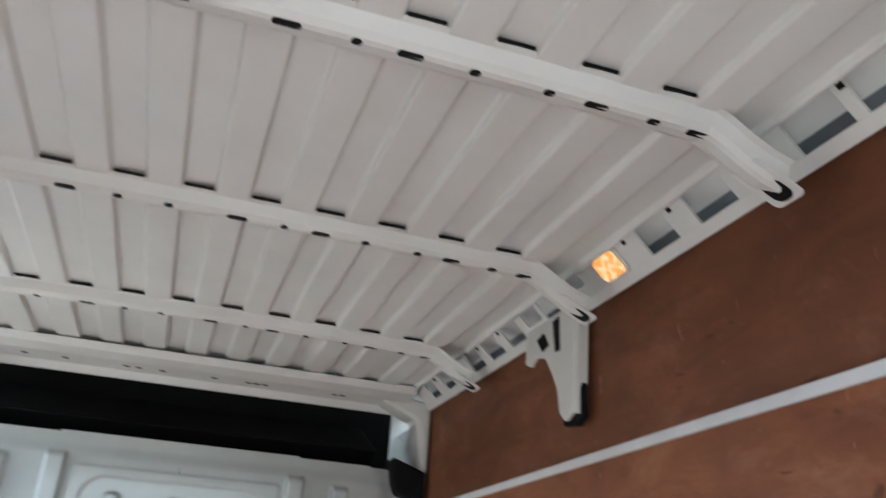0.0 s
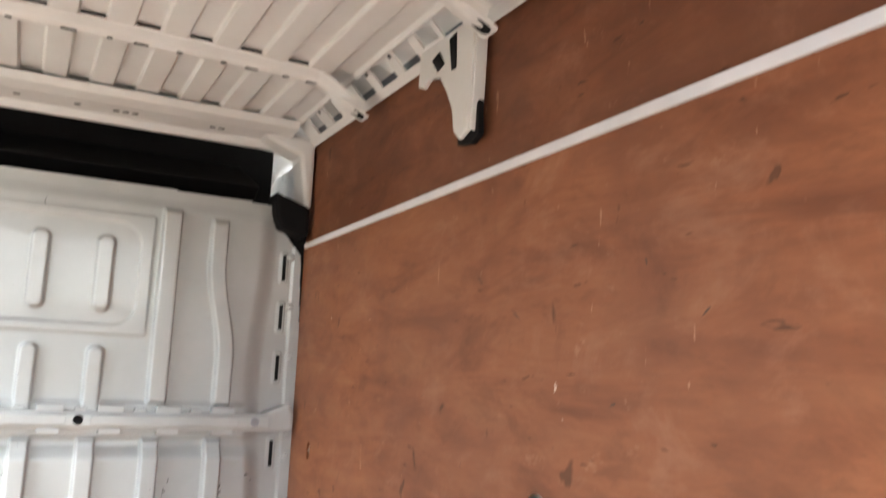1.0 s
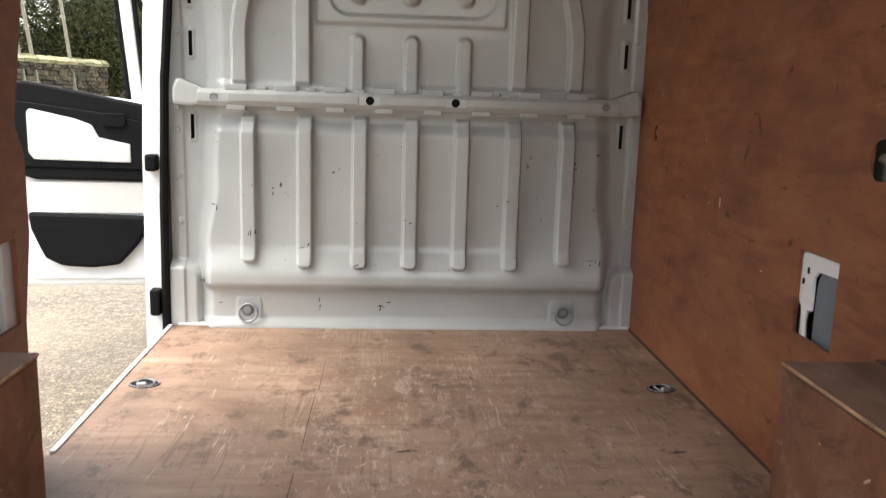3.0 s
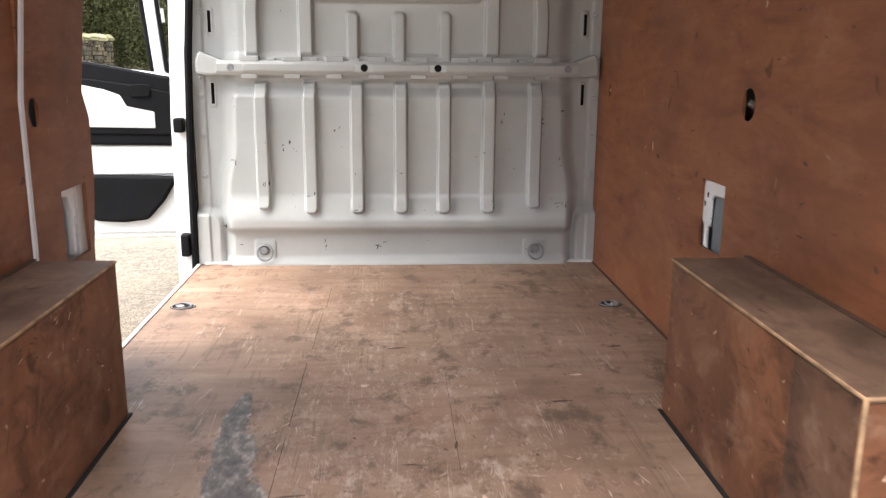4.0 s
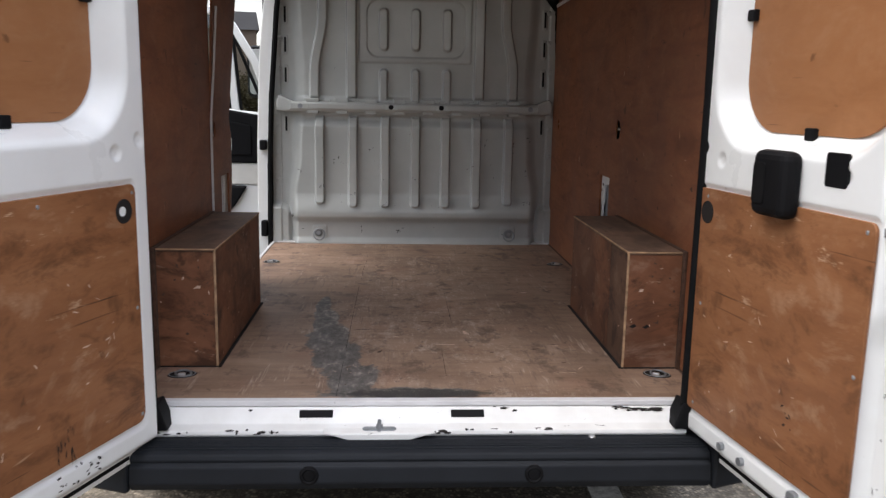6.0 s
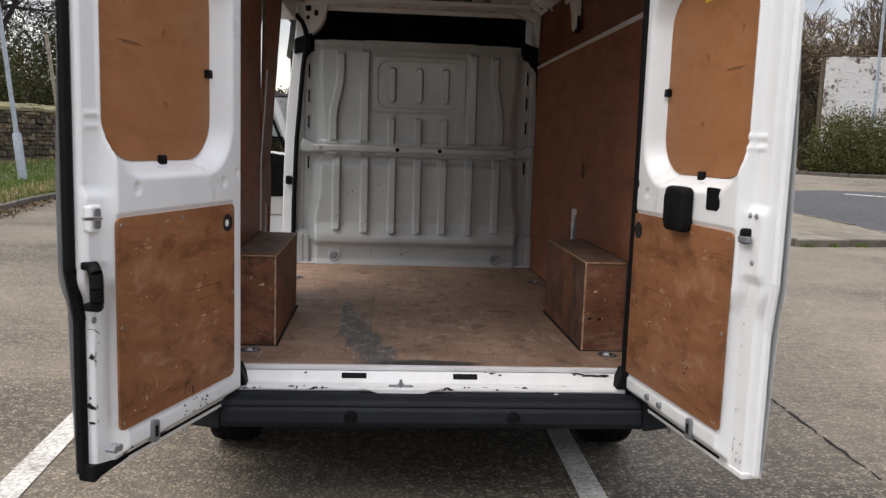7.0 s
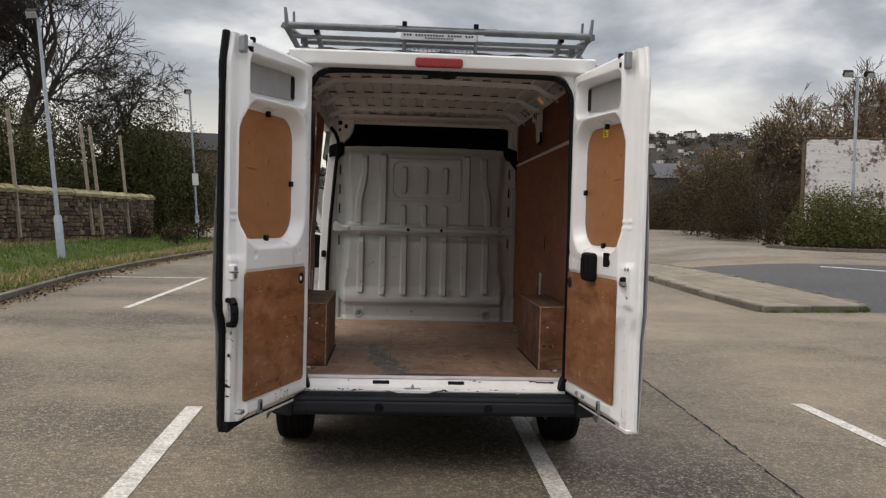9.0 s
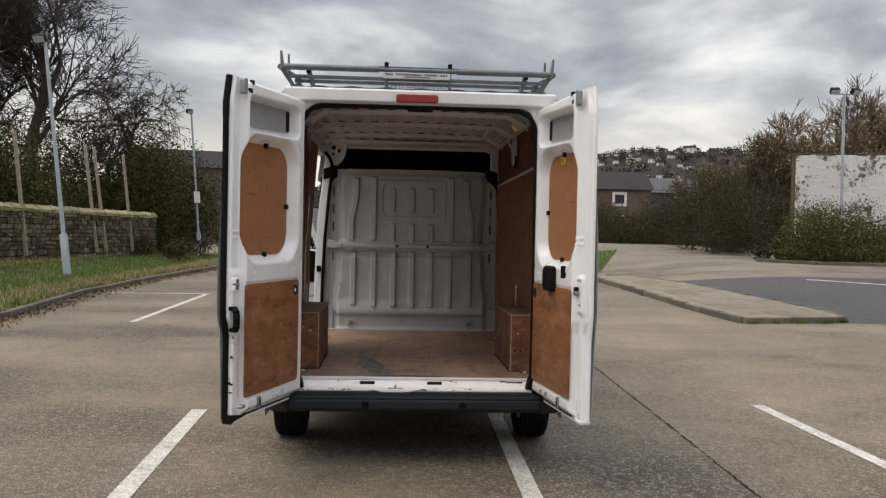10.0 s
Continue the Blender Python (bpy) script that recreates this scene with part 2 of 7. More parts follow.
    hgt = g.math("ADD", fine, g.math("MULTIPLY", wear, 0.8))
    return g.done(c, g.math("ADD", g.math("MULTIPLY", blot, 0.2), 0.44), 0, hgt, 0.3, 0.0015, 0.3)


def asphalt(name, lo, hi, dust, amount=0.5, seam=False):
    """Stones of the aggregate one by one, dark binder between them, dust over it in drifts."""
    g = Graph(name)
    v = g.coord()
    stone = g.voronoi(v, 78)
    cell = g.xyz(g.cells(v, 78))
    tone = lambda k, c: tuple(min(1, k * q) for q in c)
    c = g.ramp(cell[0], (0.0, tone(0.55, lo)), (0.45, lo), (0.78, hi), (1.0, tone(2.3, hi)))
    c = g.mix(g.ramp(stone, (0.38, 0.0), (0.72, 0.85)), c, tone(0.35, lo))
    clump = g.noise(v, 16, 5, 0.75)
    c = g.mix(g.math("MULTIPLY", g.ramp(clump, (0.38, 1.0), (0.51, 0.0)), 0.75), c, tone(0.45, lo))
    c = g.mix(g.math("MULTIPLY", g.ramp(clump, (0.53, 0.0), (0.66, 1.0)), 0.6), c, tone(1.6, hi))
    big = g.noise(g.coord((0.75, 1.0, 1.0), rot=(0, 0, 0.8)), 0.38, 5, 0.55, 0.3)
    mid = g.noise(v, 2.6, 6, 0.68)
    drift = g.math("ADD", big, g.math("MULTIPLY", g.math("SUBTRACT", mid, 0.5), 0.22))
    if seam:
        p = g.xyz(v)
        beyond = g.math("GREATER_THAN", g.math("SUBTRACT", p[0], g.math("MULTIPLY", p[1], 0.04)), 2.09)
        drift = g.math("ADD", drift, g.math("MULTIPLY", beyond, 0.06))
    c = g.mix(g.math("MULTIPLY", g.ramp(drift, (0.36, 0.0), (0.70, 1.0)), amount), c, dust)
    c = g.mix(g.math("MULTIPLY", g.ramp(mid, (0.30, 0.6), (0.50, 0.0)), 0.35), c, lo)
    hgt = g.math("SUBTRACT", g.math("MULTIPLY", clump, 0.5), stone)
    return g.done(c, g.math("ADD", g.math("MULTIPLY", mid, 0.2), 0.66), 0, hgt, 0.8, 0.007, 0.35)


def plain(name, col, rough=0.5, metal=0.0, vary=0.15, scale=8.0, bump=0.1, bscale=120.0, spec=None):
    g = Graph(name)
    v = g.coord()
    n = g.noise(v, scale, 5, 0.6)
    c = g.mix(g.ramp(n, (0.3, 0.0), (0.7, 1.0)), tuple(k * (1 - vary) for k in col), tuple(min(1, k * (1 + vary)) for k in col))
    return g.done(c, g.math("ADD", g.math("MULTIPLY", n, 0.16), rough - 0.08), metal, g.noise(v, bscale, 3), bump, 0.002, spec)


def leafy(name, lo, hi, rough=0.6):
    g = Graph(name)
    r = g.island()
    c = g.ramp(r, (0.0, lo), (0.6, hi), (1.0, tuple(1.5 * k for k in hi)))
    c = g.mix(0.35, c, g.ramp(g.noise(g.coord(), 0.9, 3), (0.35, lo), (0.65, hi)))
    return g.done(c, rough, spec=0.06)


def stone_like(name, a, b, c3, scale=4.0, by_object=True, stain=0.4):
    g = Graph(name)
    v = g.place()
    n = g.noise(v, scale, 6, 0.65)
    f = g.noise(v, scale * 9, 4, 0.7)
    r = g.rand() if by_object else g.island()
    col = g.ramp(r, (0.0, a), (0.55, b), (1.0, c3))
    col = g.mix(g.math("MULTIPLY", g.ramp(n, (0.35, 1.0), (0.62, 0.0)), stain), col, tuple(0.3 * k for k in a))
    return g.done(col, 0.85, 0, g.math("ADD", n, f), 0.6, 0.012)


def chipped_white():
    """White paint chipped down to dark metal along the load sill."""
    g = Graph("chipped_white_paint")
    v = g.coord()
    chip = g.ramp(g.noise(g.coord((1.0, 3.0, 3.0)), 9, 6, 0.7, 0.8), (0.655, 0.0), (0.675, 1.0))
    soil = g.noise(v, 5, 5, 0.6)
    c = g.mix(g.math("MULTIPLY", g.ramp(soil, (0.4, 0.0), (0.7, 1.0)), 0.35), (0.8, 0.8, 0.79), (0.5, 0.47, 0.44))
    c = g.mix(chip, c, (0.05, 0.04, 0.04))
    return g.done(c, 0.42, 0, chip, -0.3, 0.001)


def scuffed_white(name="scuffed_white_paint"):
    """Glossy van white, with grey soil and a few dark scrapes low down."""
    g = Graph(name)
    v = g.coord()
    soil = g.noise(v, 3.5, 5, 0.62)
    c = g.mix(g.math("MULTIPLY", g.ramp(soil, (0.42, 0.0), (0.75, 1.0)), 0.28), (0.80, 0.81, 0.81), (0.60, 0.59, 0.57))
    sc = g.ramp(g.noise(g.coord((2.4, 2.4, 1.0)), 14, 6, 0.72, 0.8), (0.73, 0.0), (0.75, 1.0))
    c = g.mix(g.math("MULTIPLY", sc, 0.8), c, (0.08, 0.075, 0.07))
    return g.done(c, g.math("ADD", g.math("MULTIPLY", soil, 0.15), 0.22), 0, g.noise(v, 200, 2), 0.02, 0.001, coat=0.3)


def marked_grey(name="grey_bulkhead_paint"):
    """Grey primer-coloured paint with black knocks and scratches."""
    g = Graph(name)
    v = g.coord()
    soil = g.noise(v, 2.6, 5, 0.6)
    c = g.mix(g.ramp(soil, (0.35, 0.0), (0.7, 1.0)), (0.46, 0.478, 0.468), (0.385, 0.40, 0.392))
    sc = g.ramp(g.noise(g.coord((1.6, 1.0, 1.0)), 21, 4, 0.6, 1.2), (0.735, 0.0), (0.745, 1.0))
    c = g.mix(g.math("MULTIPLY", sc, 0.85), c, (0.05, 0.05, 0.05))
    return g.done(c, g.math("ADD", g.math("MULTIPLY", soil, 0.10), 0.15), 0, g.noise(v, 150, 2), 0.02, 0.001, coat=0.3)


WHITE = scuffed_white()
SILL_WHITE = chipped_white()
BULKHEAD = marked_grey()
ROOF_GREY = soft_paint("roof_inner_paint", (0.69, 0.685, 0.67), (0.52, 0.505, 0.48), 0.38, 0.4)
WALL_PLY = plywood("red_brown_plywood", (0.262, 0.097, 0.045), (0.160, 0.056, 0.027), (0.325, 0.138, 0.067), (1, 0.8, 3.6), 0.28, (0.50, 0.27, 0.17), 0.46)
BOX_PLY = plywood("box_plywood", (0.24, 0.103, 0.055), (0.095, 0.042, 0.025), (0.31, 0.15, 0.086), (1, 1.8, 1.8), 0.85, (0.45, 0.31, 0.23), 0.55)
BOX_GREY = plywood("greyed_box_plywood", (0.165, 0.088, 0.056), (0.075, 0.042, 0.03), (0.22, 0.13, 0.088), (1, 1.8, 1.8), 0.9, (0.42, 0.30, 0.23), 0.55)
BOX_TOP = plywood("box_top_plywood", (0.215, 0.132, 0.090), (0.080, 0.050, 0.036), (0.27, 0.175, 0.124), (3.2, 1, 1), 0.4, (0.40, 0.30, 0.24), 0.55)
DOOR_PLY = plywood("door_panel_plywood", (0.275, 0.118, 0.052), (0.185, 0.075, 0.033), (0.34, 0.158, 0.075), (1, 1, 4), 0.75, (0.62, 0.42, 0.28), 0.45)
WINDOW_PLY = plywood("window_panel_plywood", (0.325, 0.142, 0.060), (0.275, 0.115, 0.046), (0.36, 0.165, 0.075), (1, 1, 3), 0.15, (0.55, 0.36, 0.22), 0.42)
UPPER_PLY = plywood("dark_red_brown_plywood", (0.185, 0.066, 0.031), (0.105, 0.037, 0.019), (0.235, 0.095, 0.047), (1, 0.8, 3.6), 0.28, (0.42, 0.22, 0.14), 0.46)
PLY_EDGE = plain("raw_plywood_edge", (0.37, 0.235, 0.138), 0.7, 0, 0.6, 22)
SCUFF = plain("pale_bruised_veneer", (0.58, 0.42, 0.33), 0.7, 0, 0.3, 60)
BRUISE = plain("dark_bruised_veneer", (0.075, 0.038, 0.024), 0.7, 0, 0.4, 60)
FLOOR_PLY = ply_floor()
RUBBER = plain("black_rubber", (0.006, 0.006, 0.0065), 0.75, 0, 0.3, spec=0.12)
BLACK = plain("black_plastic", (0.007, 0.007, 0.008), 0.6, 0, 0.2, spec=0.1)
BUMPER = plain("dark_bumper_plastic", (0.013, 0.015, 0.019), 0.6, 0, 0.2, 6, 0.2, 300, 0.2)
DARK = plain("dark_lining", (0.012, 0.012, 0.013), 0.8, 0, 0.2, spec=0.15)
STEEL = plain("bright_steel", (0.6, 0.6, 0.6), 0.3, 1.0, 0.15, 30)
GALV = plain("galvanised_steel", (0.27, 0.285, 0.30), 0.48, 0.6, 0.2, 14)
TUBE = plain("dull_zinc_tube", (0.13, 0.14, 0.15), 0.5, 0.4, 0.25, 9)
STRIP = plain("pale_joint_strip", (0.66, 0.65, 0.66), 0.4, 0, 0.08)
TRIM_GREY = plain("pale_grey_trim", (0.62, 0.61, 0.58), 0.6, 0, 0.06)
RED = plain("red_lens", (0.27, 0.012, 0.016), 0.25, 0, 0.1)
YELLOW = plain("yellow_sticker", (0.75, 0.60, 0.03), 0.5, 0, 0.05)
INK = plain("dark_ink", (0.022, 0.019, 0.018), 0.8, 0, 0.05, spec=0.15)
# white door paint in the recess, its shade put into the grey
RECESS_SHADE = plain("recess_shade_grey", (0.27, 0.272, 0.268), 0.5, 0, 0.12)
SIGN = plain("pale_sign_plate", (0.50, 0.52, 0.54), 0.4, 0.2, 0.1)
PLASTIC_GREY = plain("grey_inner_trim", (0.15, 0.175, 0.205), 0.5, 0, 0.15)
TARMAC = asphalt("car_park_asphalt", (0.064, 0.053, 0.040), (0.170, 0.141, 0.106), (0.30, 0.248, 0.182), 0.58, True)
TARMAC_DARK = asphalt("newer_asphalt", (0.040, 0.041, 0.043), (0.085, 0.085, 0.086), (0.12, 0.115, 0.11), 0.3)
CONCRETE = asphalt("dusty_concrete", (0.10, 0.086, 0.066), (0.20, 0.172, 0.132), (0.285, 0.245, 0.190), 0.6)


def worn_line():
    g = Graph("worn_white_line_paint")
    v = g.coord()
    n = g.noise(v, 45, 5, 0.7)
    m = g.noise(v, 4, 4)
    c = g.mix(g.ramp(g.math("ADD", n, g.math("MULTIPLY", m, 0.5)), (0.55, 0.0), (0.92, 1.0)), (0.70, 0.68, 0.63), (0.24, 0.22, 0.195))
    return g.done(c, 0.7, 0, n, 0.4, 0.003)


def grassy():
    g = Graph("rough_grass_soil")
    v = g.coord()
    n = g.noise(v, 1.6, 5, 0.65)
    f = g.noise(v, 40, 4, 0.7)
    c = g.ramp(n, (0.3, (0.10, 0.085, 0.05)), (0.5, (0.085, 0.088, 0.035)), (0.7, (0.085, 0.115, 0.032)))
    c = g.mix(g.math("MULTIPLY", f, 0.4), c, (0.04, 0.05, 0.02))
    return g.done(c, 0.9, 0, f, 0.8, 0.03)


def glass(name, tint=(0.9, 0.95, 0.93)):
    g = Graph(name)
    g.bsdf.inputs["Transmission Weight"].default_value = 1.0
    g.bsdf.inputs["IOR"].default_value = 1.08
    return g.done(tint, 0.02)


def glowing():
    g = Graph("lit_lamp_lens")
    v = g.coord()
    n = g.noise(v, 60, 3)
    g.put(g.bsdf.inputs["Emission Color"], g.ramp(n, (0.45, (1.0, 0.34, 0.05)), (0.62, (1.0, 0.75, 0.40))))
    g.bsdf.inputs["Emission Strength"].default_value = 0.085
    return g.done((0.30, 0.16, 0.06), 0.3)


def painted_brick():
    g = Graph("flaking_white_painted_masonry")
    v = g.place()
    n = g.noise(v, 1.1, 6, 0.7, 0.5)
    f = g.noise(v, 7, 5, 0.7)
    pr = g.xyz(v)
    low = g.math("MULTIPLY", g.math("SUBTRACT", 2.0, pr[2], True), 0.3)
    flake = g.ramp(g.math("ADD", g.math("MULTIPLY", f, 0.45), g.math("ADD", g.math("MULTIPLY", n, 0.6), low)), (0.545, 0.0), (0.595, 1.0))
    c = g.mix(g.math("MULTIPLY", n, 0.5), (0.74, 0.73, 0.71), (0.50, 0.48, 0.45))
    c = g.mix(flake, c, g.ramp(g.island(), (0.0, (0.09, 0.07, 0.06)), (1.0, (0.20, 0.14, 0.11))))
    return g.done(c, 0.85, 0, g.math("ADD", n, f), 0.5, 0.01)


LINE = worn_line()
GRASS = grassy()
BLADES = leafy("grass_blades", (0.062, 0.076, 0.022), (0.108, 0.165, 0.036))
LITTER = leafy("brown_leaf_litter", (0.045, 0.03, 0.018), (0.15, 0.105, 0.06), 0.9)
GLASS = glass("clear_glass")
LIT = glowing()
KERB = stone_like("kerb_stone", (0.085, 0.073, 0.057), (0.12, 0.104, 0.082), (0.155, 0.135, 0.107), 5)
FLAG = stone_like("paving_flag", (0.155, 0.130, 0.094), (0.185, 0.158, 0.115), (0.215, 0.185, 0.138), 3, True, 0.45)
RUBBLE = stone_like("dark_wall_stone", (0.048, 0.035, 0.021), (0.112, 0.081, 0.047), (0.25, 0.185, 0.108), 5, True, 0.75)
RUBBLE_JOINED = stone_like("dark_wall_stone_joined", (0.048, 0.035, 0.021), (0.112, 0.081, 0.047), (0.25, 0.185, 0.108), 5, False, 0.75)
COPING = stone_like("mossy_coping_stone", (0.25, 0.225, 0.12), (0.36, 0.315, 0.17), (0.45, 0.39, 0.225), 4)
MORTAR = plain("dark_mortar", (0.035, 0.029, 0.022), 0.9, 0, 0.3, 5)
BARK = plain("grey_brown_bark", (0.034, 0.027, 0.022), 0.85, 0, 0.35, 6, 0.6, 40)
TWIG = plain("dark_twigs", (0.026, 0.020, 0.017), 0.85, 0, 0.3, 2)
PALE_TWIG = plain("pale_brown_twigs", (0.12, 0.088, 0.06), 0.85, 0, 0.3, 2)
TIMBER = plain("weathered_post_timber", (0.25, 0.215, 0.165), 0.85, 0, 0.3, 9)
LAMP_PAINT = plain("pale_blue_grey_lamp_paint", (0.33, 0.37, 0.41), 0.5, 0.1, 0.15, 6)
EVERGREEN = leafy("evergreen_leaves", (0.030, 0.032, 0.013), (0.066, 0.066, 0.026))
IVY = leafy("yellow_green_leaves", (0.06, 0.065, 0.02), (0.17, 0.165, 0.05))
BRAMBLE = leafy("brown_bramble", (0.029, 0.025, 0.014), (0.062, 0.050, 0.029), 0.9)
FAR_WOOD = leafy("hazy_far_wood", (0.034, 0.033, 0.031), (0.054, 0.050, 0.045), 0.9)
HEDGE = leafy("hedge_leaves", (0.026, 0.028, 0.012), (0.085, 0.088, 0.030))
BUDS = leafy("dry_pale_leaves", (0.24, 0.18, 0.10), (0.40, 0.31, 0.18), 0.8)
PAINTED = painted_brick()
ROOF_SLATE = plain("far_slate", (0.038, 0.037, 0.038), 0.7, 0, 0.2, 0.3, spec=0.03)
HOUSE_WALL = plain("far_plaster", (0.115, 0.092, 0.076), 0.8, 0, 0.3, 0.05, spec=0.03)
HOUSE_PALE = plain("far_pale_plaster", (0.60, 0.585, 0.56), 0.8, 0, 0.1, 0.05, spec=0.03)
SHED_GREY = plain("far_grey_cladding", (0.085, 0.088, 0.095), 0.6, 0, 0.12, 0.2, spec=0.03)
FAR_GLASS = plain("far_window_glass", (0.03, 0.035, 0.04), 0.2, 0, 0.2)


def hill_stuff():
    g = Graph("wooded_hillside")
    v = g.coord()
    n = g.noise(v, 0.035, 6, 0.7)
    f = g.noise(v, 0.25, 5, 0.75)
    c = g.ramp(g.math("ADD", g.math("MULTIPLY", n, 0.5), g.math("MULTIPLY", f, 0.5)), (0.36, (0.030, 0.029, 0.028)), (0.5, (0.046, 0.042, 0.037)), (0.62, (0.060, 0.060, 0.046)))
    return g.done(c, 0.9, 0, f, 0.6, 1.5, 0.02)


HILL = hill_stuff()

# ---- mesh helpers ----


def link_mesh(name, me, material, parent=None, label=""):
    if material is not None:
        me.materials.append(material)
    ob = new(name, me)
    if parent is not None:
        ob.parent = parent
    if label:
        tagged(ob, label)
    return ob


def part(name, bm, material, parent=None, label="", smooth=False):
    me = bpy.data.meshes.new(name)
    bm.normal_update()
    bm.to_mesh(me)
    bm.free()
    if smooth:
        me.shade_smooth()
        me.set_sharp_from_angle(angle=radians(38))
    return link_mesh(name, me, material, parent, label)


def pydata(name, verts, faces, material, parent=None, label="", smooth=False):
    me = bpy.data.meshes.new(name)
    me.from_pydata(verts, [], faces)
    me.update()
    if smooth:
        me.shade_smooth()
    return link_mesh(name, me, material, parent, label)


def thing(name, label, category, group="", kind="", at=None):
    ob = new(name)
    ob.empty_display_size = 0.1
    if at is not None:
        ob.matrix_basis = at if isinstance(at, Matrix) else Matrix.Translation(at)
    return tagged(ob, label, category, group, kind)


def box(x0, x1, y0, y1, z0, z1, bevel=0.0, bm=None, m=None, seg=2):
    b = bmesh.new()
    r = bmesh.ops.create_cube(b, size=1.0)
    for v in r["verts"]:
        v.co = Vector(((x0 + x1) / 2 + v.co.x * (x1 - x0), (y0 + y1) / 2 + v.co.y * (y1 - y0), (z0 + z1) / 2 + v.co.z * (z1 - z0)))
    if bevel > 0:
        bmesh.ops.bevel(b, geom=list(b.edges), offset=bevel, segments=seg, affect="EDGES", profile=0.5)
    return merge(b, bm, m)


def merge(b, bm=None, m=None):
    if m is not None:
        b.transform(m)
    if bm is None:
        return b
    me = bpy.data.meshes.new("tmp")
    b.to_mesh(me)
    b.free()
    bm.from_mesh(me)
    bpy.data.meshes.remove(me)
    return bm


def rod(p, q, r, r2=None, n=12, bm=None):
    p, q = Vector(p), Vector(q)
    b = bmesh.new()
    bmesh.ops.create_cone(b, cap_ends=True, segments=n, radius1=r, radius2=r if r2 is None else r2, depth=(q - p).length)
    m = Matrix.Translation((p + q) / 2) @ (q - p).to_track_quat("Z", "Y").to_matrix().to_4x4()
    return merge(b, bm, m)


def prism(outline, axis, lo, hi, bevel=0.0, bm=None, m=None):
    """A closed outline of (a, b) pairs drawn out along an axis. axis x: (y, z); y: (x, z); z: (x, y)."""
    b = bmesh.new()
    place = {"x": lambda a, c, t: (t, a, c), "y": lambda a, c, t: (a, t, c), "z": lambda a, c, t: (a, c, t)}[axis]
    low = [b.verts.new(place(a, c, lo)) for a, c in outline]
    high = [b.verts.new(place(a, c, hi)) for a, c in outline]
    b.faces.new(low)
    b.faces.new(high)
    k = len(outline)
    for i in range(k):
        b.faces.new((low[i], low[(i + 1) % k], high[(i + 1) % k], high[i]))
    bmesh.ops.recalc_face_normals(b, faces=list(b.faces))
    if bevel > 0:
        bmesh.ops.bevel(b, geom=list(b.edges), offset=bevel, segments=2, affect="EDGES", profile=0.5)
    return merge(b, bm, m)


def rounded(x0, x1, y0, y1, r, n=6):
    """A rectangle's outline with rounded corners; r: one radius or four, from the low corner round."""
    rs = r if isinstance(r, (tuple, list)) else (r,) * 4
    pts = []
    for (cx, cy, a0), q in zip(((x0, y0, 180), (x1, y0, 270), (x1, y1, 0), (x0, y1, 90)), rs):
        sx, sy = (1 if cx == x0 else -1), (1 if cy == y0 else -1)
        for i in range(n + 1):
            a = radians(a0 + 90 * i / n)
            pts.append((cx + sx * q + q * math.cos(a), cy + sy * q + q * math.sin(a)))
    return pts


def ring(R, r, n=20, k=8, bm=None, m=None):
    b = bmesh.new()
    vs = [[b.verts.new(((R + r * math.cos(2 * math.pi * j / k)) * math.cos(2 * math.pi * i / n), (R + r * math.cos(2 * math.pi * j / k)) * math.sin(2 * math.pi * i / n), r * math.sin(2 * math.pi * j / k))) for j in range(k)] for i in range(n)]
    for i in range(n):
        for j in range(k):
            b.faces.new((vs[i][j], vs[(i + 1) % n][j], vs[(i + 1) % n][(j + 1) % k], vs[i][(j + 1) % k]))
    return merge(b, bm, m)


def revolve(profile, n=28, bm=None, m=None):
    """Turns (radius, height) pairs round z."""
    b = bmesh.new()
    vs = [[b.verts.new((r * math.cos(2 * math.pi * i / n), r * math.sin(2 * math.pi * i / n), z)) for r, z in profile] for i in range(n)]
    for i in range(n):
        for j in range(len(profile) - 1):
            b.faces.new((vs[i][j], vs[(i + 1) % n][j], vs[(i + 1) % n][j + 1], vs[i][j + 1]))
    return merge(b, bm, m)


def S(t, a, b):
    """Smooth step from 0 at a to 1 at b."""
    k = np.clip((np.asarray(t, float) - a) / (b - a), 0, 1)
    return k * k * (3 - 2 * k)


def sheet(name, us, vs, fn, material, parent=None, label="", keep=None, smooth=True):
    """A grid of points fn(U, V) -> X, Y, Z; keep(U, V) of a cell's middle leaves cells out."""
    U, V = np.meshgrid(np.asarray(us, float), np.asarray(vs, float))
    X, Y, Z = fn(U, V)
    verts = np.stack([X.ravel(), Y.ravel(), Z.ravel()], 1)
    nv, nu = U.shape
    i = np.arange(nv - 1)[:, None] * nu + np.arange(nu - 1)[None, :]
    faces = np.stack([i, i + 1, i + nu + 1, i + nu], -1).reshape(-1, 4)
    if keep is not None:
        um, vm = (U[:-1, :-1] + U[1:, 1:]) / 2, (V[:-1, :-1] + V[1:, 1:]) / 2
        faces = faces[keep(um, vm).ravel()]
    return pydata(name, verts.tolist(), faces.tolist(), material, parent, label, smooth)


def bar(x, c, half, soft):
    """1 inside c +- half, falling to 0 over soft."""
    return 1 - S(np.abs(x - c), half - soft / 2, half + soft / 2)


def round_box(x, z, x0, x1, z0, z1, r):
    """Signed distance to a rounded rectangle (inside is negative)."""
    qx = np.abs(x - (x0 + x1) / 2) - (x1 - x0) / 2 + r
    qz = np.abs(z - (z0 + z1) / 2) - (z1 - z0) / 2 + r
    return np.hypot(np.maximum(qx, 0), np.maximum(qz, 0)) + np.minimum(np.maximum(qx, qz), 0) - r


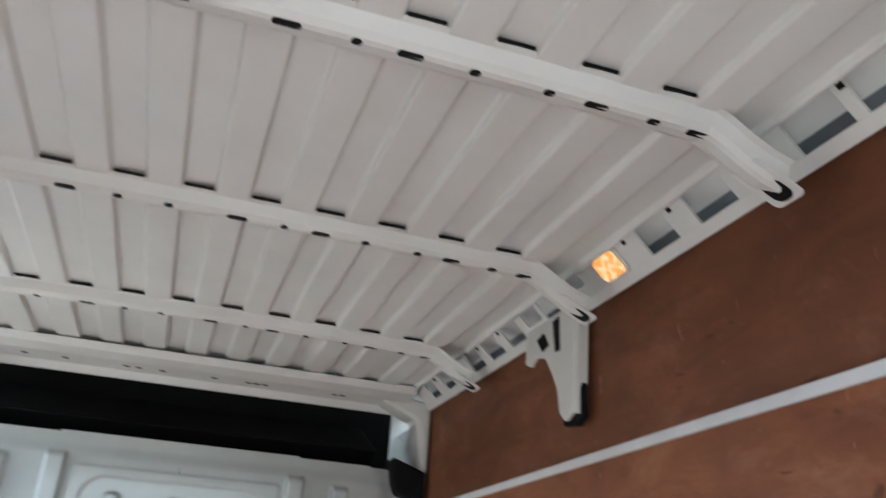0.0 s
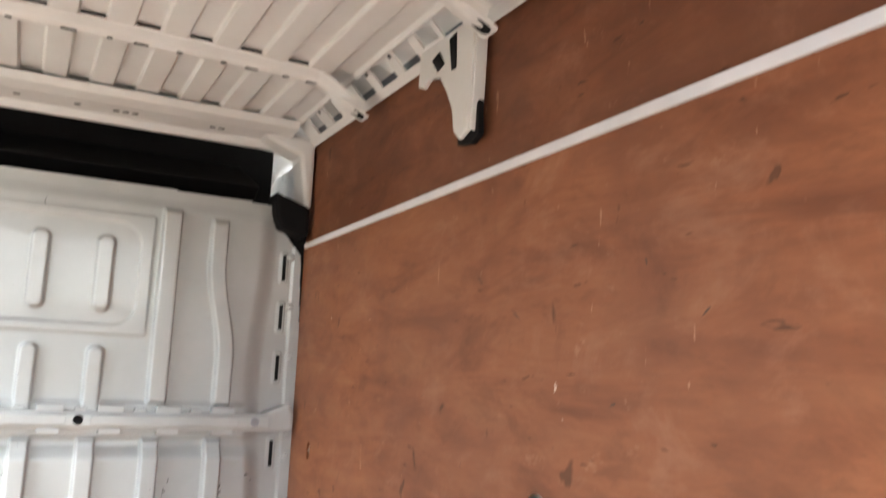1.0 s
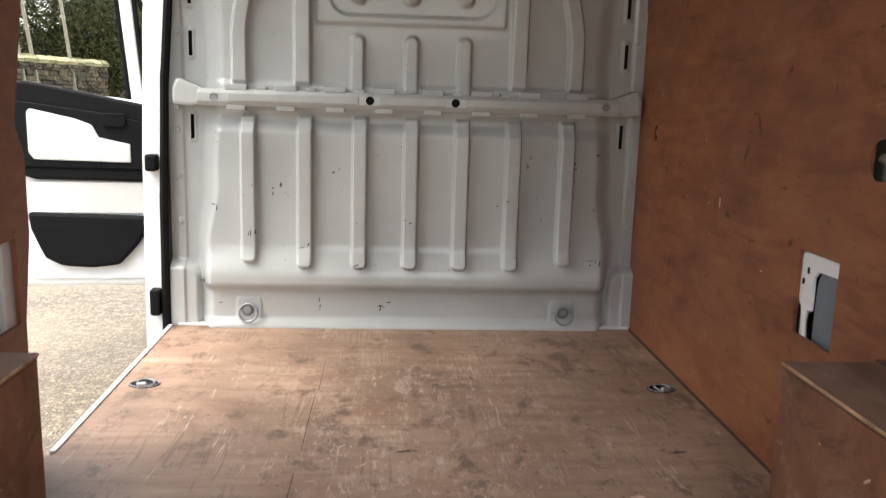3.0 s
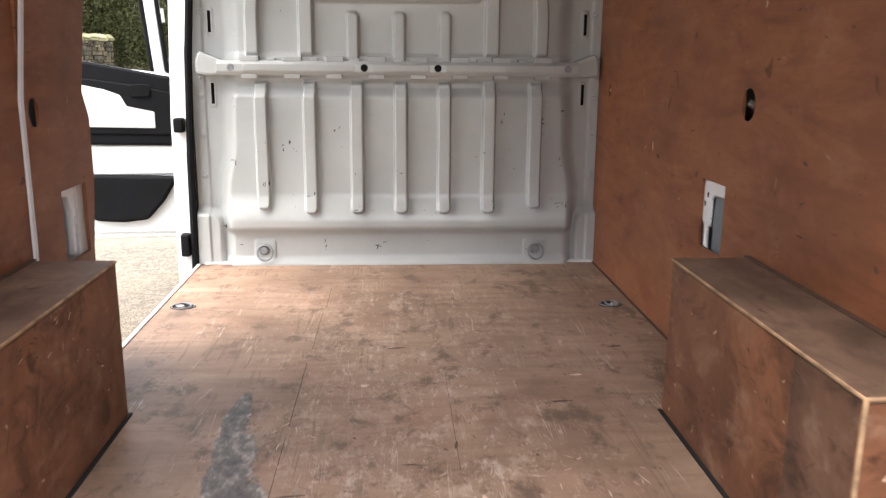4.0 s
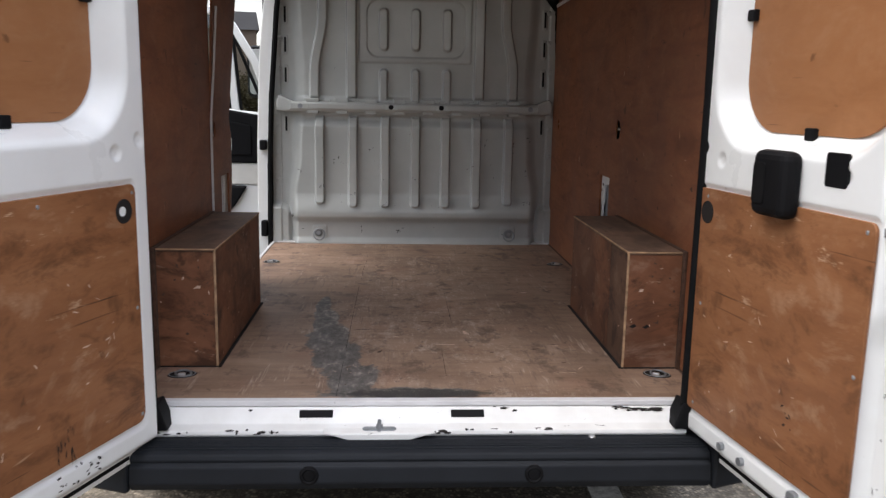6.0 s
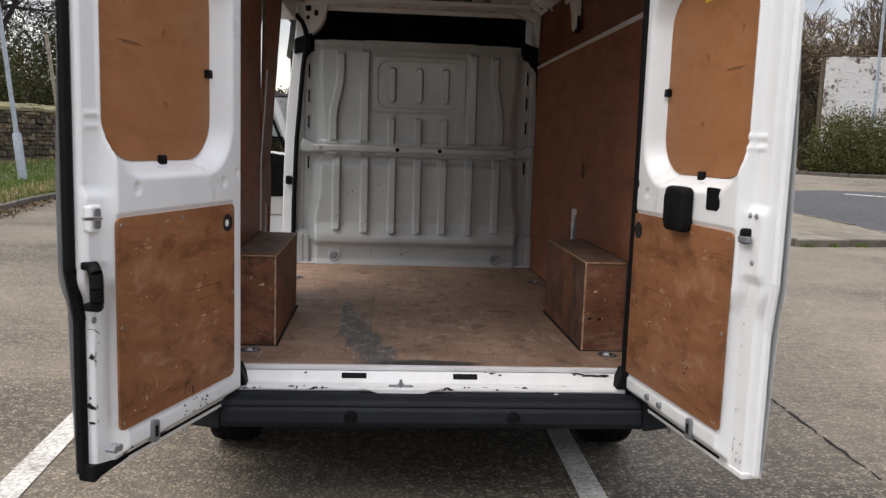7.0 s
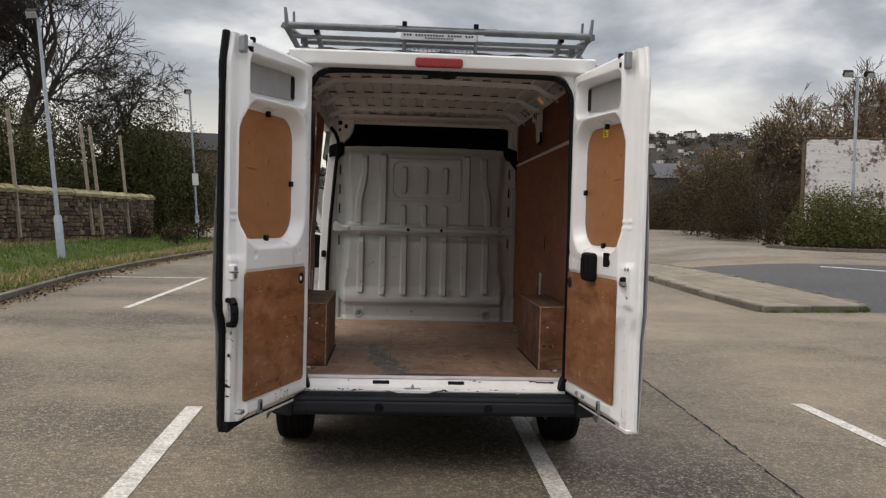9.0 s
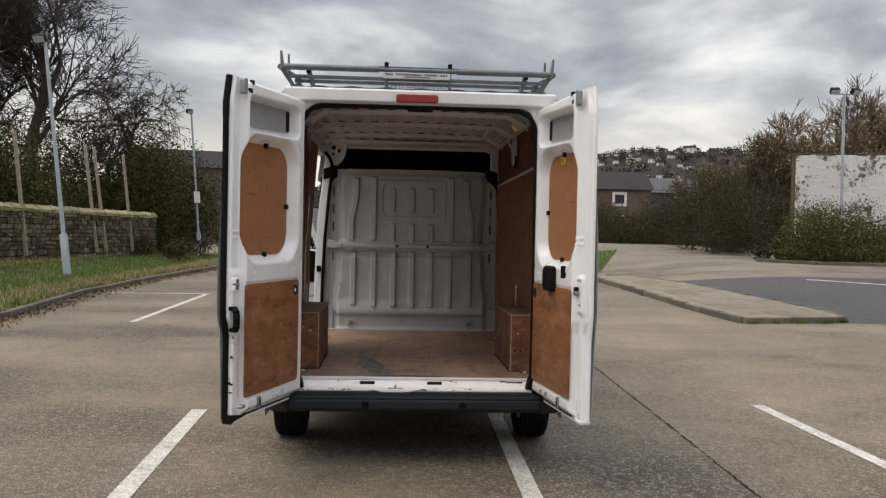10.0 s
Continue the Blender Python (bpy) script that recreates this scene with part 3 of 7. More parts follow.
def marks(name, parent, spots, at, material, label="", seed=1):
    """Small torn-edged marks (u, v, length, width, angle) laid on the surface at(u, v, lift)."""
    r = random.Random(seed)
    verts, faces = [], []
    for i, (u, v, ln, wd, ang) in enumerate(spots):
        ca, sa = math.cos(ang), math.sin(ang)
        base = len(verts)
        for k in range(10):
            t, q = 2 * math.pi * k / 10, r.uniform(0.5, 1.1)
            a, b = ln / 2 * math.cos(t) * q, wd / 2 * math.sin(t) * q
            verts.append(at(u + a * ca - b * sa, v + a * sa + b * ca, 0.0006 + 0.00004 * (i % 12)))
        faces.append(tuple(range(base, base + 10)))
    return tagged(pydata(name, verts, faces, material, parent, label), kind="stuff")


def strewn(seed, n, u, v, ln, wd, ang=(-3.1, 3.1), bunch=0):
    """Random marks in the field u, v; with bunch they gather round that many middles."""
    r = random.Random(seed)
    mids = [(r.uniform(*u), r.uniform(*v)) for k in range(bunch)]
    out = []
    for k in range(n):
        if bunch:
            m = r.choice(mids)
            a = min(max(r.gauss(m[0], 0.05), u[0]), u[1])
            b = min(max(r.gauss(m[1], 0.05), v[0]), v[1])
        else:
            a, b = r.uniform(*u), r.uniform(*v)
        out.append((a, b, r.uniform(*ln) * r.choice((0.5, 1, 1)), r.uniform(*wd), r.uniform(*ang)))
    return out

# ---- the van: shell ----
FLOOR, HALF, BACK = 0.56, 0.893, 2.89
van = thing("van", "white high-roof panel van with its rear and side doors open", "van")

# outer sides: x of the skin by height, a slight tumblehome above the waist


def skin(z):
    return 1.02 - 0.10 * S(z, 1.45, 2.55) - 0.02 * S(-z, -0.75, -0.3)


def side_keep(sign):
    def keep(y, z):
        arch = (np.hypot(y - 0.75, z - 0.33) < 0.42) | (np.hypot(y - 4.35, z - 0.33) < 0.42)
        ok = ~arch
        if sign < 0:
            ok &= ~((y > 1.72) & (y < 3.02) & (z > 0.37) & (z < 2.30))
            ok &= ~((y > 2.95) & (y < 4.05) & (z > 0.37) & (z < 2.08))
        return ok
    return keep


for sign, nm in ((-1, "nearside"), (1, "offside")):
    sheet("side_panel", np.linspace(-0.02, 4.55, 150), np.linspace(0.30, 2.42, 80), lambda y, z, s=sign: (s * skin(z), y, z), WHITE, van, "white painted steel side panel", side_keep(sign))
sheet("roof_panel", np.linspace(-1, 1, 40), np.linspace(-0.05, 4.0, 60), lambda u, y: (u * 0.95, y, 2.43 + 0.078 * (1 - np.abs(u) ** 16) - 0.35 * S(y, 3.3, 4.2) + 0.006 * np.cos(u * 26)), WHITE, van, "white roof skin")
# cab nose, windscreen and far cab walls
sheet("windscreen", np.linspace(-0.88, 0.88, 16), np.linspace(0, 1, 12), lambda x, t: (x, 3.95 + 0.75 * t - 0.12 * (x / 0.9) ** 2, 2.20 - 0.85 * t), GLASS, van, "raked windscreen")
sheet("bonnet", np.linspace(-1, 1, 24), np.linspace(0, 1, 16), lambda u, t: (u * (1.0 - 0.06 * t), 4.70 + 0.62 * t - 0.12 * u * u, 1.36 - 0.30 * t - 0.35 * t ** 4), WHITE, van, "short white bonnet")
sheet("front_panel", np.linspace(-1, 1, 24), np.linspace(0.25, 0.80, 8), lambda u, z: (u * 0.95, 5.30 - 0.14 * u * u, z), BUMPER, van, "dark plastic front bumper")
for sign in (-1, 1):
    part("wing", prism([(4.45, 0.72), (5.10, 0.72), (5.16, 0.95), (4.75, 1.36), (4.45, 1.36)], "x", sign * 0.97, sign * 1.01, 0.008), WHITE, van, "white front wing")
    part("windscreen_pillar", prism([(4.00, 2.16), (4.08, 2.16), (4.80, 1.36), (4.68, 1.36)], "x", sign * 0.86, sign * 0.97, 0.008), WHITE, van)
part("cab_floor", box(-0.95, 0.95, 3.0, 4.9, 0.46, 0.50), DARK, van)
part("dashboard", box(-0.92, 0.92, 4.25, 4.75, 0.95, 1.28, 0.05), BLACK, van, "black moulded dashboard")
part("firewall", box(-0.95, 0.95, 4.78, 4.82, 0.46, 1.3), DARK, van)
part("underbody", prism([(-0.80, 0.36), (0.80, 0.36), (0.862, 0.50), (-0.862, 0.50)], "y", -0.02, 4.7), DARK, van, "dark underbody pan")

# inner side posts behind the lining
for sign in (-1, 1):
    for y0, y1 in (((0.02, 0.10), (1.10, 1.20), (2.74, 2.82)) if sign > 0 else ((0.02, 0.10), (1.62, 1.70))):
        part("side_post", prism([(sign * 0.91, FLOOR), (sign * 0.96, FLOOR), (sign * 0.93, 2.38), (sign * 0.905, 2.38)], "y", y0, y1, 0.004), ROOF_GREY, van)

# rear aperture: header, corner pillars, sill
part("rear_header", prism([(-0.10, 2.484), (-0.075, 2.495), (-0.02, 2.503), (0.06, 2.505), (0.06, 2.405), (-0.045, 2.397), (-0.088, 2.412)], "x", -0.90, 0.90, 0.006), WHITE, van, "white roof header over the rear doors")
for sign in (-1, 1):
    part("rear_corner", prism([(sign * 0.90, 2.485), (sign * 0.955, 2.42), (sign * 1.0, 1.5), (sign * 1.02, 0.5), (sign * 0.80, 0.5), (sign * 0.797, 1.5), (sign * 0.790, 2.2), (sign * 0.775, 2.31), (sign * 0.735, 2.375), (sign * 0.70, 2.395), (sign * 0.70, 2.41), (sign * 0.85, 2.44)], "y", -0.035, 0.005, 0.004), WHITE, van, "white rear corner pillar")
    off = 0.010 if sign < 0 else 0.0
    pts = [(0.785, 0.545), (0.790, 1.5), (0.783, 2.15), (0.770, 2.28), (0.732, 2.350), (0.67, 2.380), (0.55, 2.387), (0.0, 2.390)]
    b = bmesh.new()
    for (xa, za), (xb, zb) in zip(pts, pts[1:]):
        rod((sign * xa - off, -0.030, za), (sign * (xb + 0.0005) - off, -0.030, zb), 0.017, None, 10, b)
    part("aperture_seal", b, RUBBER, van, "black rubber aperture seal", True)
    part("tail_corner_foot", prism([(sign * 0.745, 0.505), (sign * 0.80, 0.50), (sign * 0.80, 0.575), (sign * 0.775, 0.585)], "y", -0.055, 0.03, 0.006), BLACK, van, "black plastic end cap of the sill")
part("rear_sill", prism([(-0.045, 0.488), (-0.042, 0.499), (-0.008, 0.507), (0.002, 0.520), (0.026, 0.541), (0.032, 0.545), (0.07, 0.547), (0.07, 0.48), (-0.04, 0.48)], "x", -0.79, 0.79, 0.003), SILL_WHITE, van, "chipped white load sill")
part("sill_edge_trim", prism([(0.030, 0.5475), (0.030, 0.5635), (0.056, 0.5650), (0.056, 0.5475)], "x", -0.785, 0.785, 0.002), STRIP, van, "worn white edge strip of the load floor")
for x in (-0.325, 0.13):
    b = box(-0.050, 0.050, -0.012, 0.012, -0.004, 0.004, 0.002, None, pose(x, 0.012, 0.530, 42))
    part("sill_slot", b, BLACK, van, "black plastic plug in the sill")
part("latch_plate", prism([(-0.30, 0.502), (-0.23, 0.482), (-0.21, 0.470), (-0.06, 0.470), (-0.04, 0.482), (0.03, 0.502)], "y", -0.072, -0.02, 0.004), SILL_WHITE, van, "worn white latch plate")
b = prism(rounded(-0.185, -0.085, -0.052, -0.026, 0.012), "z", 0.500, 0.506, 0.002)
rod((-0.135, -0.060, 0.506), (-0.135, -0.018, 0.520), 0.006, None, 8, b)
box(-0.145, -0.125, -0.045, -0.03, 0.502, 0.516, 0.003, b)
part("latch_striker", b, GALV, van, "grey steel door striker")

lip = strewn(21, 30, (-0.78, 0.60), (0.0, 0.16), (0.008, 0.035), (0.04, 0.14), (0, 0), 9) + strewn(22, 22, (-0.78, 0.78), (0.80, 1.0), (0.010, 0.05), (0.04, 0.12), (0, 0), 7)
sill_y, sill_z = (-0.0455, -0.0425, -0.008, 0.002, 0.026, 0.032), (0.4885, 0.4998, 0.5078, 0.5208, 0.5418, 0.5458)
on_sill = lambda x, t, lift: (min(max(x, -0.78), 0.78), float(np.interp(t, (0, 0.12, 0.45, 0.58, 0.9, 1), sill_y)) - lift, float(np.interp(t, (0, 0.12, 0.45, 0.58, 0.9, 1), sill_z)) + lift)
marks("paint_chips", van, lip, on_sill, INK, "dark rusty chips along the sill", 8)
# bumper with a stepped top
b = prism([(0.05, 0.481), (-0.105, 0.479), (-0.140, 0.470), (-0.147, 0.452), (-0.141, 0.447), (-0.156, 0.438), (-0.160, 0.39), (-0.145, 0.366), (0.05, 0.355)], "x", -0.83, 0.83, 0.005)
bumper = part("rear_bumper", b, BUMPER, van, "dark grey plastic step bumper")
for sign in (-1, 1):
    part("bumper_corner", prism([(sign * 0.832, -0.165), (sign * 0.95, -0.12), (sign * 1.01, 0.0), (sign * 1.01, 0.26), (sign * 0.832, 0.26)], "z", 0.36, 0.50, 0.012), BUMPER, van)
for x in (-0.33, 0.31):
    part("sensor", revolve([(0.0, 0.004), (0.014, 0.004), (0.017, 0.002), (0.021, 0.006), (0.026, 0.004), (0.028, -0.004)], 20, None, pose(x, -0.1585, 0.413, 90)), BLACK, bumper, "round black sensor")
part("bumper_clip", revolve([(0.0, 0.003), (0.009, 0.003), (0.011, 0.0)], 12, None, pose(0.50, -0.05, 0.4805)), STEEL, bumper, "small bright rivet")
for k, (y, z) in enumerate(((-0.070, 0.4805), (-0.079, 0.4803), (-0.088, 0.4800), (-0.097, 0.4797), (-0.106, 0.479), (-0.118, 0.476))):
    part("tread_ridge", box(-0.82, 0.82, y - 0.0025, y + 0.0025, z - 0.003, z + 0.0028, 0.001), BUMPER, bumper)

# wheels
tyre_prof = [(0.20, -0.085), (0.235, -0.098), (0.30, -0.108), (0.325, -0.098), (0.336, -0.07), (0.336, -0.050), (0.329, -0.048), (0.329, -0.040), (0.336, -0.038), (0.336, -0.006), (0.329, -0.004), (0.329, 0.004), (0.336, 0.006), (0.336, 0.038), (0.329, 0.040), (0.329, 0.048), (0.336, 0.050), (0.336, 0.07), (0.325, 0.098), (0.30, 0.108), (0.235, 0.098), (0.20, 0.085)]
for x, y in ((-0.905, 0.75), (0.905, 0.75), (-0.905, 4.35), (0.905, 4.35)):
    w = part("wheel", revolve([(0.0, 0.05), (0.06, 0.05), (0.075, 0.03), (0.17, 0.02), (0.19, 0.07), (0.21, 0.08), (0.21, -0.08), (0.0, -0.08)], 28, None, pose(x, y, 0.336, 0, 90 if x > 0 else -90, 0)), GALV, van, "steel wheel", True)
    b = revolve(tyre_prof, 40, None, pose(x, y, 0.336, 0, 90, 0))
    part("tyre", b, RUBBER, w, "black treaded tyre")
part("exhaust_tip", rod((0.60, 0.10, 0.30), (0.60, 0.6, 0.32), 0.022), GALV, van, "dull exhaust tail pipe", True)
part("rear_axle", rod((-0.8, 0.75, 0.33), (0.8, 0.75, 0.33), 0.05), DARK, van)

# high brake light
b = prism(rounded(-0.168, 0.110, 2.408, 2.462, 0.018), "y", -0.112, -0.075, 0.006)
bl = part("brake_light", b, RED, van, "dark red high-level brake light")
for k in range(11):
    x = -0.150 + k * 0.025
    part("lens_rib", box(x, x + 0.004, -0.115, -0.111, 2.416, 2.454, 0.001), RED, bl)
part("header_latch", box(-0.09, 0.08, -0.05, 0.02, 2.362, 2.394, 0.008), BLACK, van, "black latch housing under the header")

# ---- load floor and lining ----
b = prism([(-0.890, 0.056), (0.890, 0.056), (0.890, 2.856), (-0.858, 2.856), (-0.858, 1.70), (-0.890, 1.70)], "z", FLOOR - 0.012, FLOOR, 0.001)
load_floor = part("floor", b, FLOOR_PLY)
tagged(load_floor, "scuffed and stained plywood load floor of the van", "floor", "", "structure")
for x0, x1, y0, y1 in ((-0.2706, -0.2695, 0.0, 0.42), (-0.2706, -0.2694, 0.55, 1.10), (-0.2700, -0.2686, 1.14, 1.6), (-0.2645, -0.2635, 1.7, 2.10), (-0.2565, -0.2556, 2.12, 2.42), (0.0795, 0.0805, 0.25, 0.56), (0.14, 0.1408, 0.9, 1.5)):
    part("floor_joint", box(x0, x1, y0 + 0.02, y1, FLOOR, FLOOR + 0.0006), INK, load_floor, "fine dark joint between floor sheets")
for x0, x1, y0, y1 in ((0.884, 0.893, 1.225, 2.82), (-0.893, -0.884, 1.256, 1.69), (0.884, 0.893, 0.06, 0.345), (-0.893, -0.884, 0.06, 0.36)):
    part("wall_gap", box(x0, x1, y0, y1, FLOOR, FLOOR + 0.003), BRUISE, load_floor, "dark dirty gap between floor and lining")
part("side_threshold", box(-0.872, -0.856, 1.71, 2.82, FLOOR - 0.03, FLOOR + 0.006, 0.003), STRIP, load_floor, "pale metal edge strip at the side step")

# offside lining, with a real cut-out and holes
STRIP_Z = lambda y: 2.069 - 0.007 * y


def lining(name, holes, outer, x, sign, label, z1=None):
    """A plywood sheet in the plane x with holes (y0, y1, z0, z1), built of cells round the holes."""
    ys = sorted({outer[0], outer[1], *[h[0] for h in holes], *[h[1] for h in holes]})
    zs = sorted({outer[2], outer[3], *[h[2] for h in holes], *[h[3] for h in holes]})
    b = bmesh.new()
    vs = {}

    def vert(y, z, layer):
        k = (round(y, 4), round(z, 4), layer)
        if k not in vs:
            zz = z if z1 is None or abs(z - outer[3]) > 1e-6 else z1(y)
            vs[k] = b.verts.new((x + sign * layer * 0.009, y, zz))
        return vs[k]
    for ya, yb in zip(ys, ys[1:]):
        for za, zb in zip(zs, zs[1:]):
            ym, zm = (ya + yb) / 2, (za + zb) / 2
            if any(h[0] < ym < h[1] and h[2] < zm < h[3] for h in holes):
                continue
            for layer in (0, 1):
                b.faces.new([vert(p, q, layer) for p, q in ((ya, za), (yb, za), (yb, zb), (ya, zb))])
    for h in holes:
        if len(h) > 4:
            cy, cz, ry, rz = (h[0] + h[1]) / 2, (h[2] + h[3]) / 2, (h[1] - h[0]) / 2, (h[3] - h[2]) / 2
            for sy, sz in ((1, 1), (1, -1), (-1, 1), (-1, -1)):
                arc = [b.verts.new((x, cy + sy * ry * math.cos(radians(a)), cz + sz * rz * math.sin(radians(a)))) for a in range(0, 91, 15)]
                b.faces.new([b.verts.new((x, cy + sy * ry, cz + sz * rz))] + arc)
    rim = [e for e in b.edges if e.is_boundary and all(any(v is w for w in vs.values()) for v in e.verts)]
    done = set()
    for e in rim:
        a, c = e.verts
        ka = next(k for k, v in vs.items() if v is a)
        kc = next(k for k, v in vs.items() if v is c)
        if ka[2] == 0 and kc[2] == 0:
            b.faces.new((a, c, vs[(*kc[:2], 1)], vs[(*ka[:2], 1)]))
    bmesh.ops.recalc_face_normals(b, faces=list(b.faces))
    ob = part(name, b, WALL_PLY)
    return tagged(ob, label, "wall lining", "", "structure")


cut_r = (1.412, 1.580, 0.925, 1.122)
wall_r = lining("wall_right", [cut_r, (1.272, 1.350, 1.305, 1.389, 1), (2.668, 2.700, 1.302, 1.358, 1)], (0.02, 2.885, FLOOR, 2.04), HALF, 1, "red-brown plywood lining on the closed side wall", STRIP_Z)
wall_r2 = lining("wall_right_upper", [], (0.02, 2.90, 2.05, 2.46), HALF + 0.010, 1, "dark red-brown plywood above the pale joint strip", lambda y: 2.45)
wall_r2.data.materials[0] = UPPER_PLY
for v in wall_r2.data.vertices:
    if v.co.z < 2.1:
        v.co.z = STRIP_Z(v.co.y)
b = bmesh.new()
prism([(0.02, STRIP_Z(0.02) - 0.014), (2.87, STRIP_Z(2.87) - 0.013), (2.87, STRIP_Z(2.87) + 0.007), (0.02, STRIP_Z(0.02) + 0.010)], "x", HALF - 0.006, HALF + 0.002, 0.002, b)
tagged(part("joint_strip", b, STRIP), "pale plastic strip covering the plywood joint", "trim", "", "structure")
# wheel-arch cavity seen through the cut-out
part("inner_skin", box(HALF + 0.075, HALF + 0.085, 1.38, 1.64, 0.88, 1.16), DARK, van, "dark cavity behind the lining's cut-out")
b = prism([(1.398, 0.90), (1.530, 0.90), (1.532, 1.030), (1.524, 1.072), (1.505, 1.090), (1.398, 1.092)], "x", HALF + 0.016, HALF + 0.060, 0.014)
part("inner_body", b, PLASTIC_GREY, van, "blue-grey curved inner steel seen in the cut-out", True)
b = prism([(1.398, 1.124), (1.572, 1.118), (1.586, 1.104), (1.590, 1.028), (1.584, 0.998), (1.566, 0.990), (1.562, 0.908), (1.536, 0.908), (1.546, 0.960), (1.540, 0.984), (1.522, 0.988), (1.522, 1.024), (1.524, 1.066), (1.506, 1.082), (1.398, 1.086)], "x", HALF + 0.008, HALF + 0.016, 0.003)
br = part("inner_flange", b, WHITE, van, "white steel flange inside the cut-out")
for y, z in ((1.548, 1.078), (1.566, 1.050)):
    part("flange_hole", box(HALF + 0.0065, HALF + 0.009, y - 0.004, y + 0.004, z - 0.007, z + 0.007), BLACK, br)
for y, z, h in ((1.317, 1.347, 0.07), (2.683, 1.33, 0.05)):
    part("rivet_post", rod((HALF + 0.03, y, z - 0.012), (HALF + 0.004, y + 0.004, z + 0.006), 0.008), STEEL, van, "bright bolt inside a lining hole", True)
    part("hole_backing", box(HALF + 0.046, HALF + 0.050, y - 0.06, y + 0.06, z - 0.08, z + 0.08), ROOF_GREY, van)

# nearside lining, up to the sliding-door opening
cut_l = (1.485, 1.66, 0.90, 1.10)
wall_l = lining("wall_left", [], (0.02, 1.295, FLOOR, 2.45), -HALF, -1, "red-brown plywood lining beside the side door")
wall_l2 = lining("wall_left_end", [cut_l, (1.335, 1.395, 1.280, 1.354, 1)], (1.295, 1.69, FLOOR, 2.30), -HALF - 0.002, -1, "narrow plywood panel at the side door's edge")
for v in wall_l2.data.vertices:
    if v.co.y > 1.68:
        v.co.y = float(np.interp(v.co.z, (0.56, 0.90, 1.10, 1.28, 1.354, 2.30), (1.680, 1.690, 1.735, 1.735, 1.695, 1.85)))
    # the side leans inwards above the waist
    v.co.x += 0.045 * max(0.0, (v.co.z - 1.354) / 0.946)
b = prism([(1.270, 0.9), (1.290, 0.9), (1.298, 1.353), (1.334, 1.62), (1.354, 1.84), (1.334, 1.84), (1.314, 1.62), (1.278, 1.353)], "x", -HALF, -HALF + 0.007, 0.002)
for v in b.verts:
    v.co.x += 0.045 * max(0.0, (v.co.z - 1.354) / 0.946)
tagged(part("joint_strip", b, STRIP), "pale strip where two plywood panels meet", "trim", "", "structure")
b = prism([(1.485, 1.104), (1.665, 1.104), (1.665, 0.98), (1.615, 0.98), (1.612, 0.895), (1.598, 0.895), (1.600, 1.02), (1.58, 1.070), (1.485, 1.078)], "x", -HALF - 0.045, -HALF - 0.022, 0.006)
part("inner_flange", b, WHITE, van, "white steel flange inside the cut-out")
part("inner_skin", box(-HALF - 0.09, -HALF - 0.08, 1.42, 1.70, 0.84, 1.42), PLASTIC_GREY, van)

# side-door aperture: front pillar with its seal, rear edge, head
part("door_pillar", prism([(-0.965, 0.42), (-0.885, 0.42), (-0.868, 1.5), (-0.80, 2.30), (-0.86, 2.40), (-0.935, 1.7), (-0.955, 1.2)], "y", 2.845, 2.93, 0.008), WHITE, van, "white door pillar beside the bulkhead")
b = bmesh.new()
seal = [(-0.882, 0.46), (-0.876, 1.0), (-0.860, 1.45), (-0.822, 1.95), (-0.797, 2.18), (-0.805, 2.24), (-0.83, 2.30), (-0.872, 2.345)]
for (xa, za), (xb, zb) in zip(seal, seal[1:]):
    rod((xa, 2.825, za), (xb + 0.1 * (xb - xa), 2.825, zb + 0.1 * (zb - za)), 0.016, None, 8, b)
part("side_door_seal", b, RUBBER, van, "black rubber seal of the side door", True)
part("striker_block", box(-0.935, -0.893, 2.80, 2.85, 1.14, 1.20, 0.008), BLACK, van, "black door catch")
part("hinge_block", box(-0.935, -0.898, 2.80, 2.85, 0.60, 0.70, 0.008), BLACK, van, "black rubber buffer")
part("side_head", box(-0.98, -0.875, 1.70, 2.84, 2.31, 2.44, 0.01), ROOF_GREY, van, "pale rail over the side opening")

# ---- bulkhead ----
bulkhead = thing("bulkhead", "grey ribbed steel bulkhead with black scratches", "bulkhead", "", "", (0.022, 0, 0))
RIBS_X = [-0.59, -0.385, -0.185, 0.003, 0.19, 0.383, 0.585]


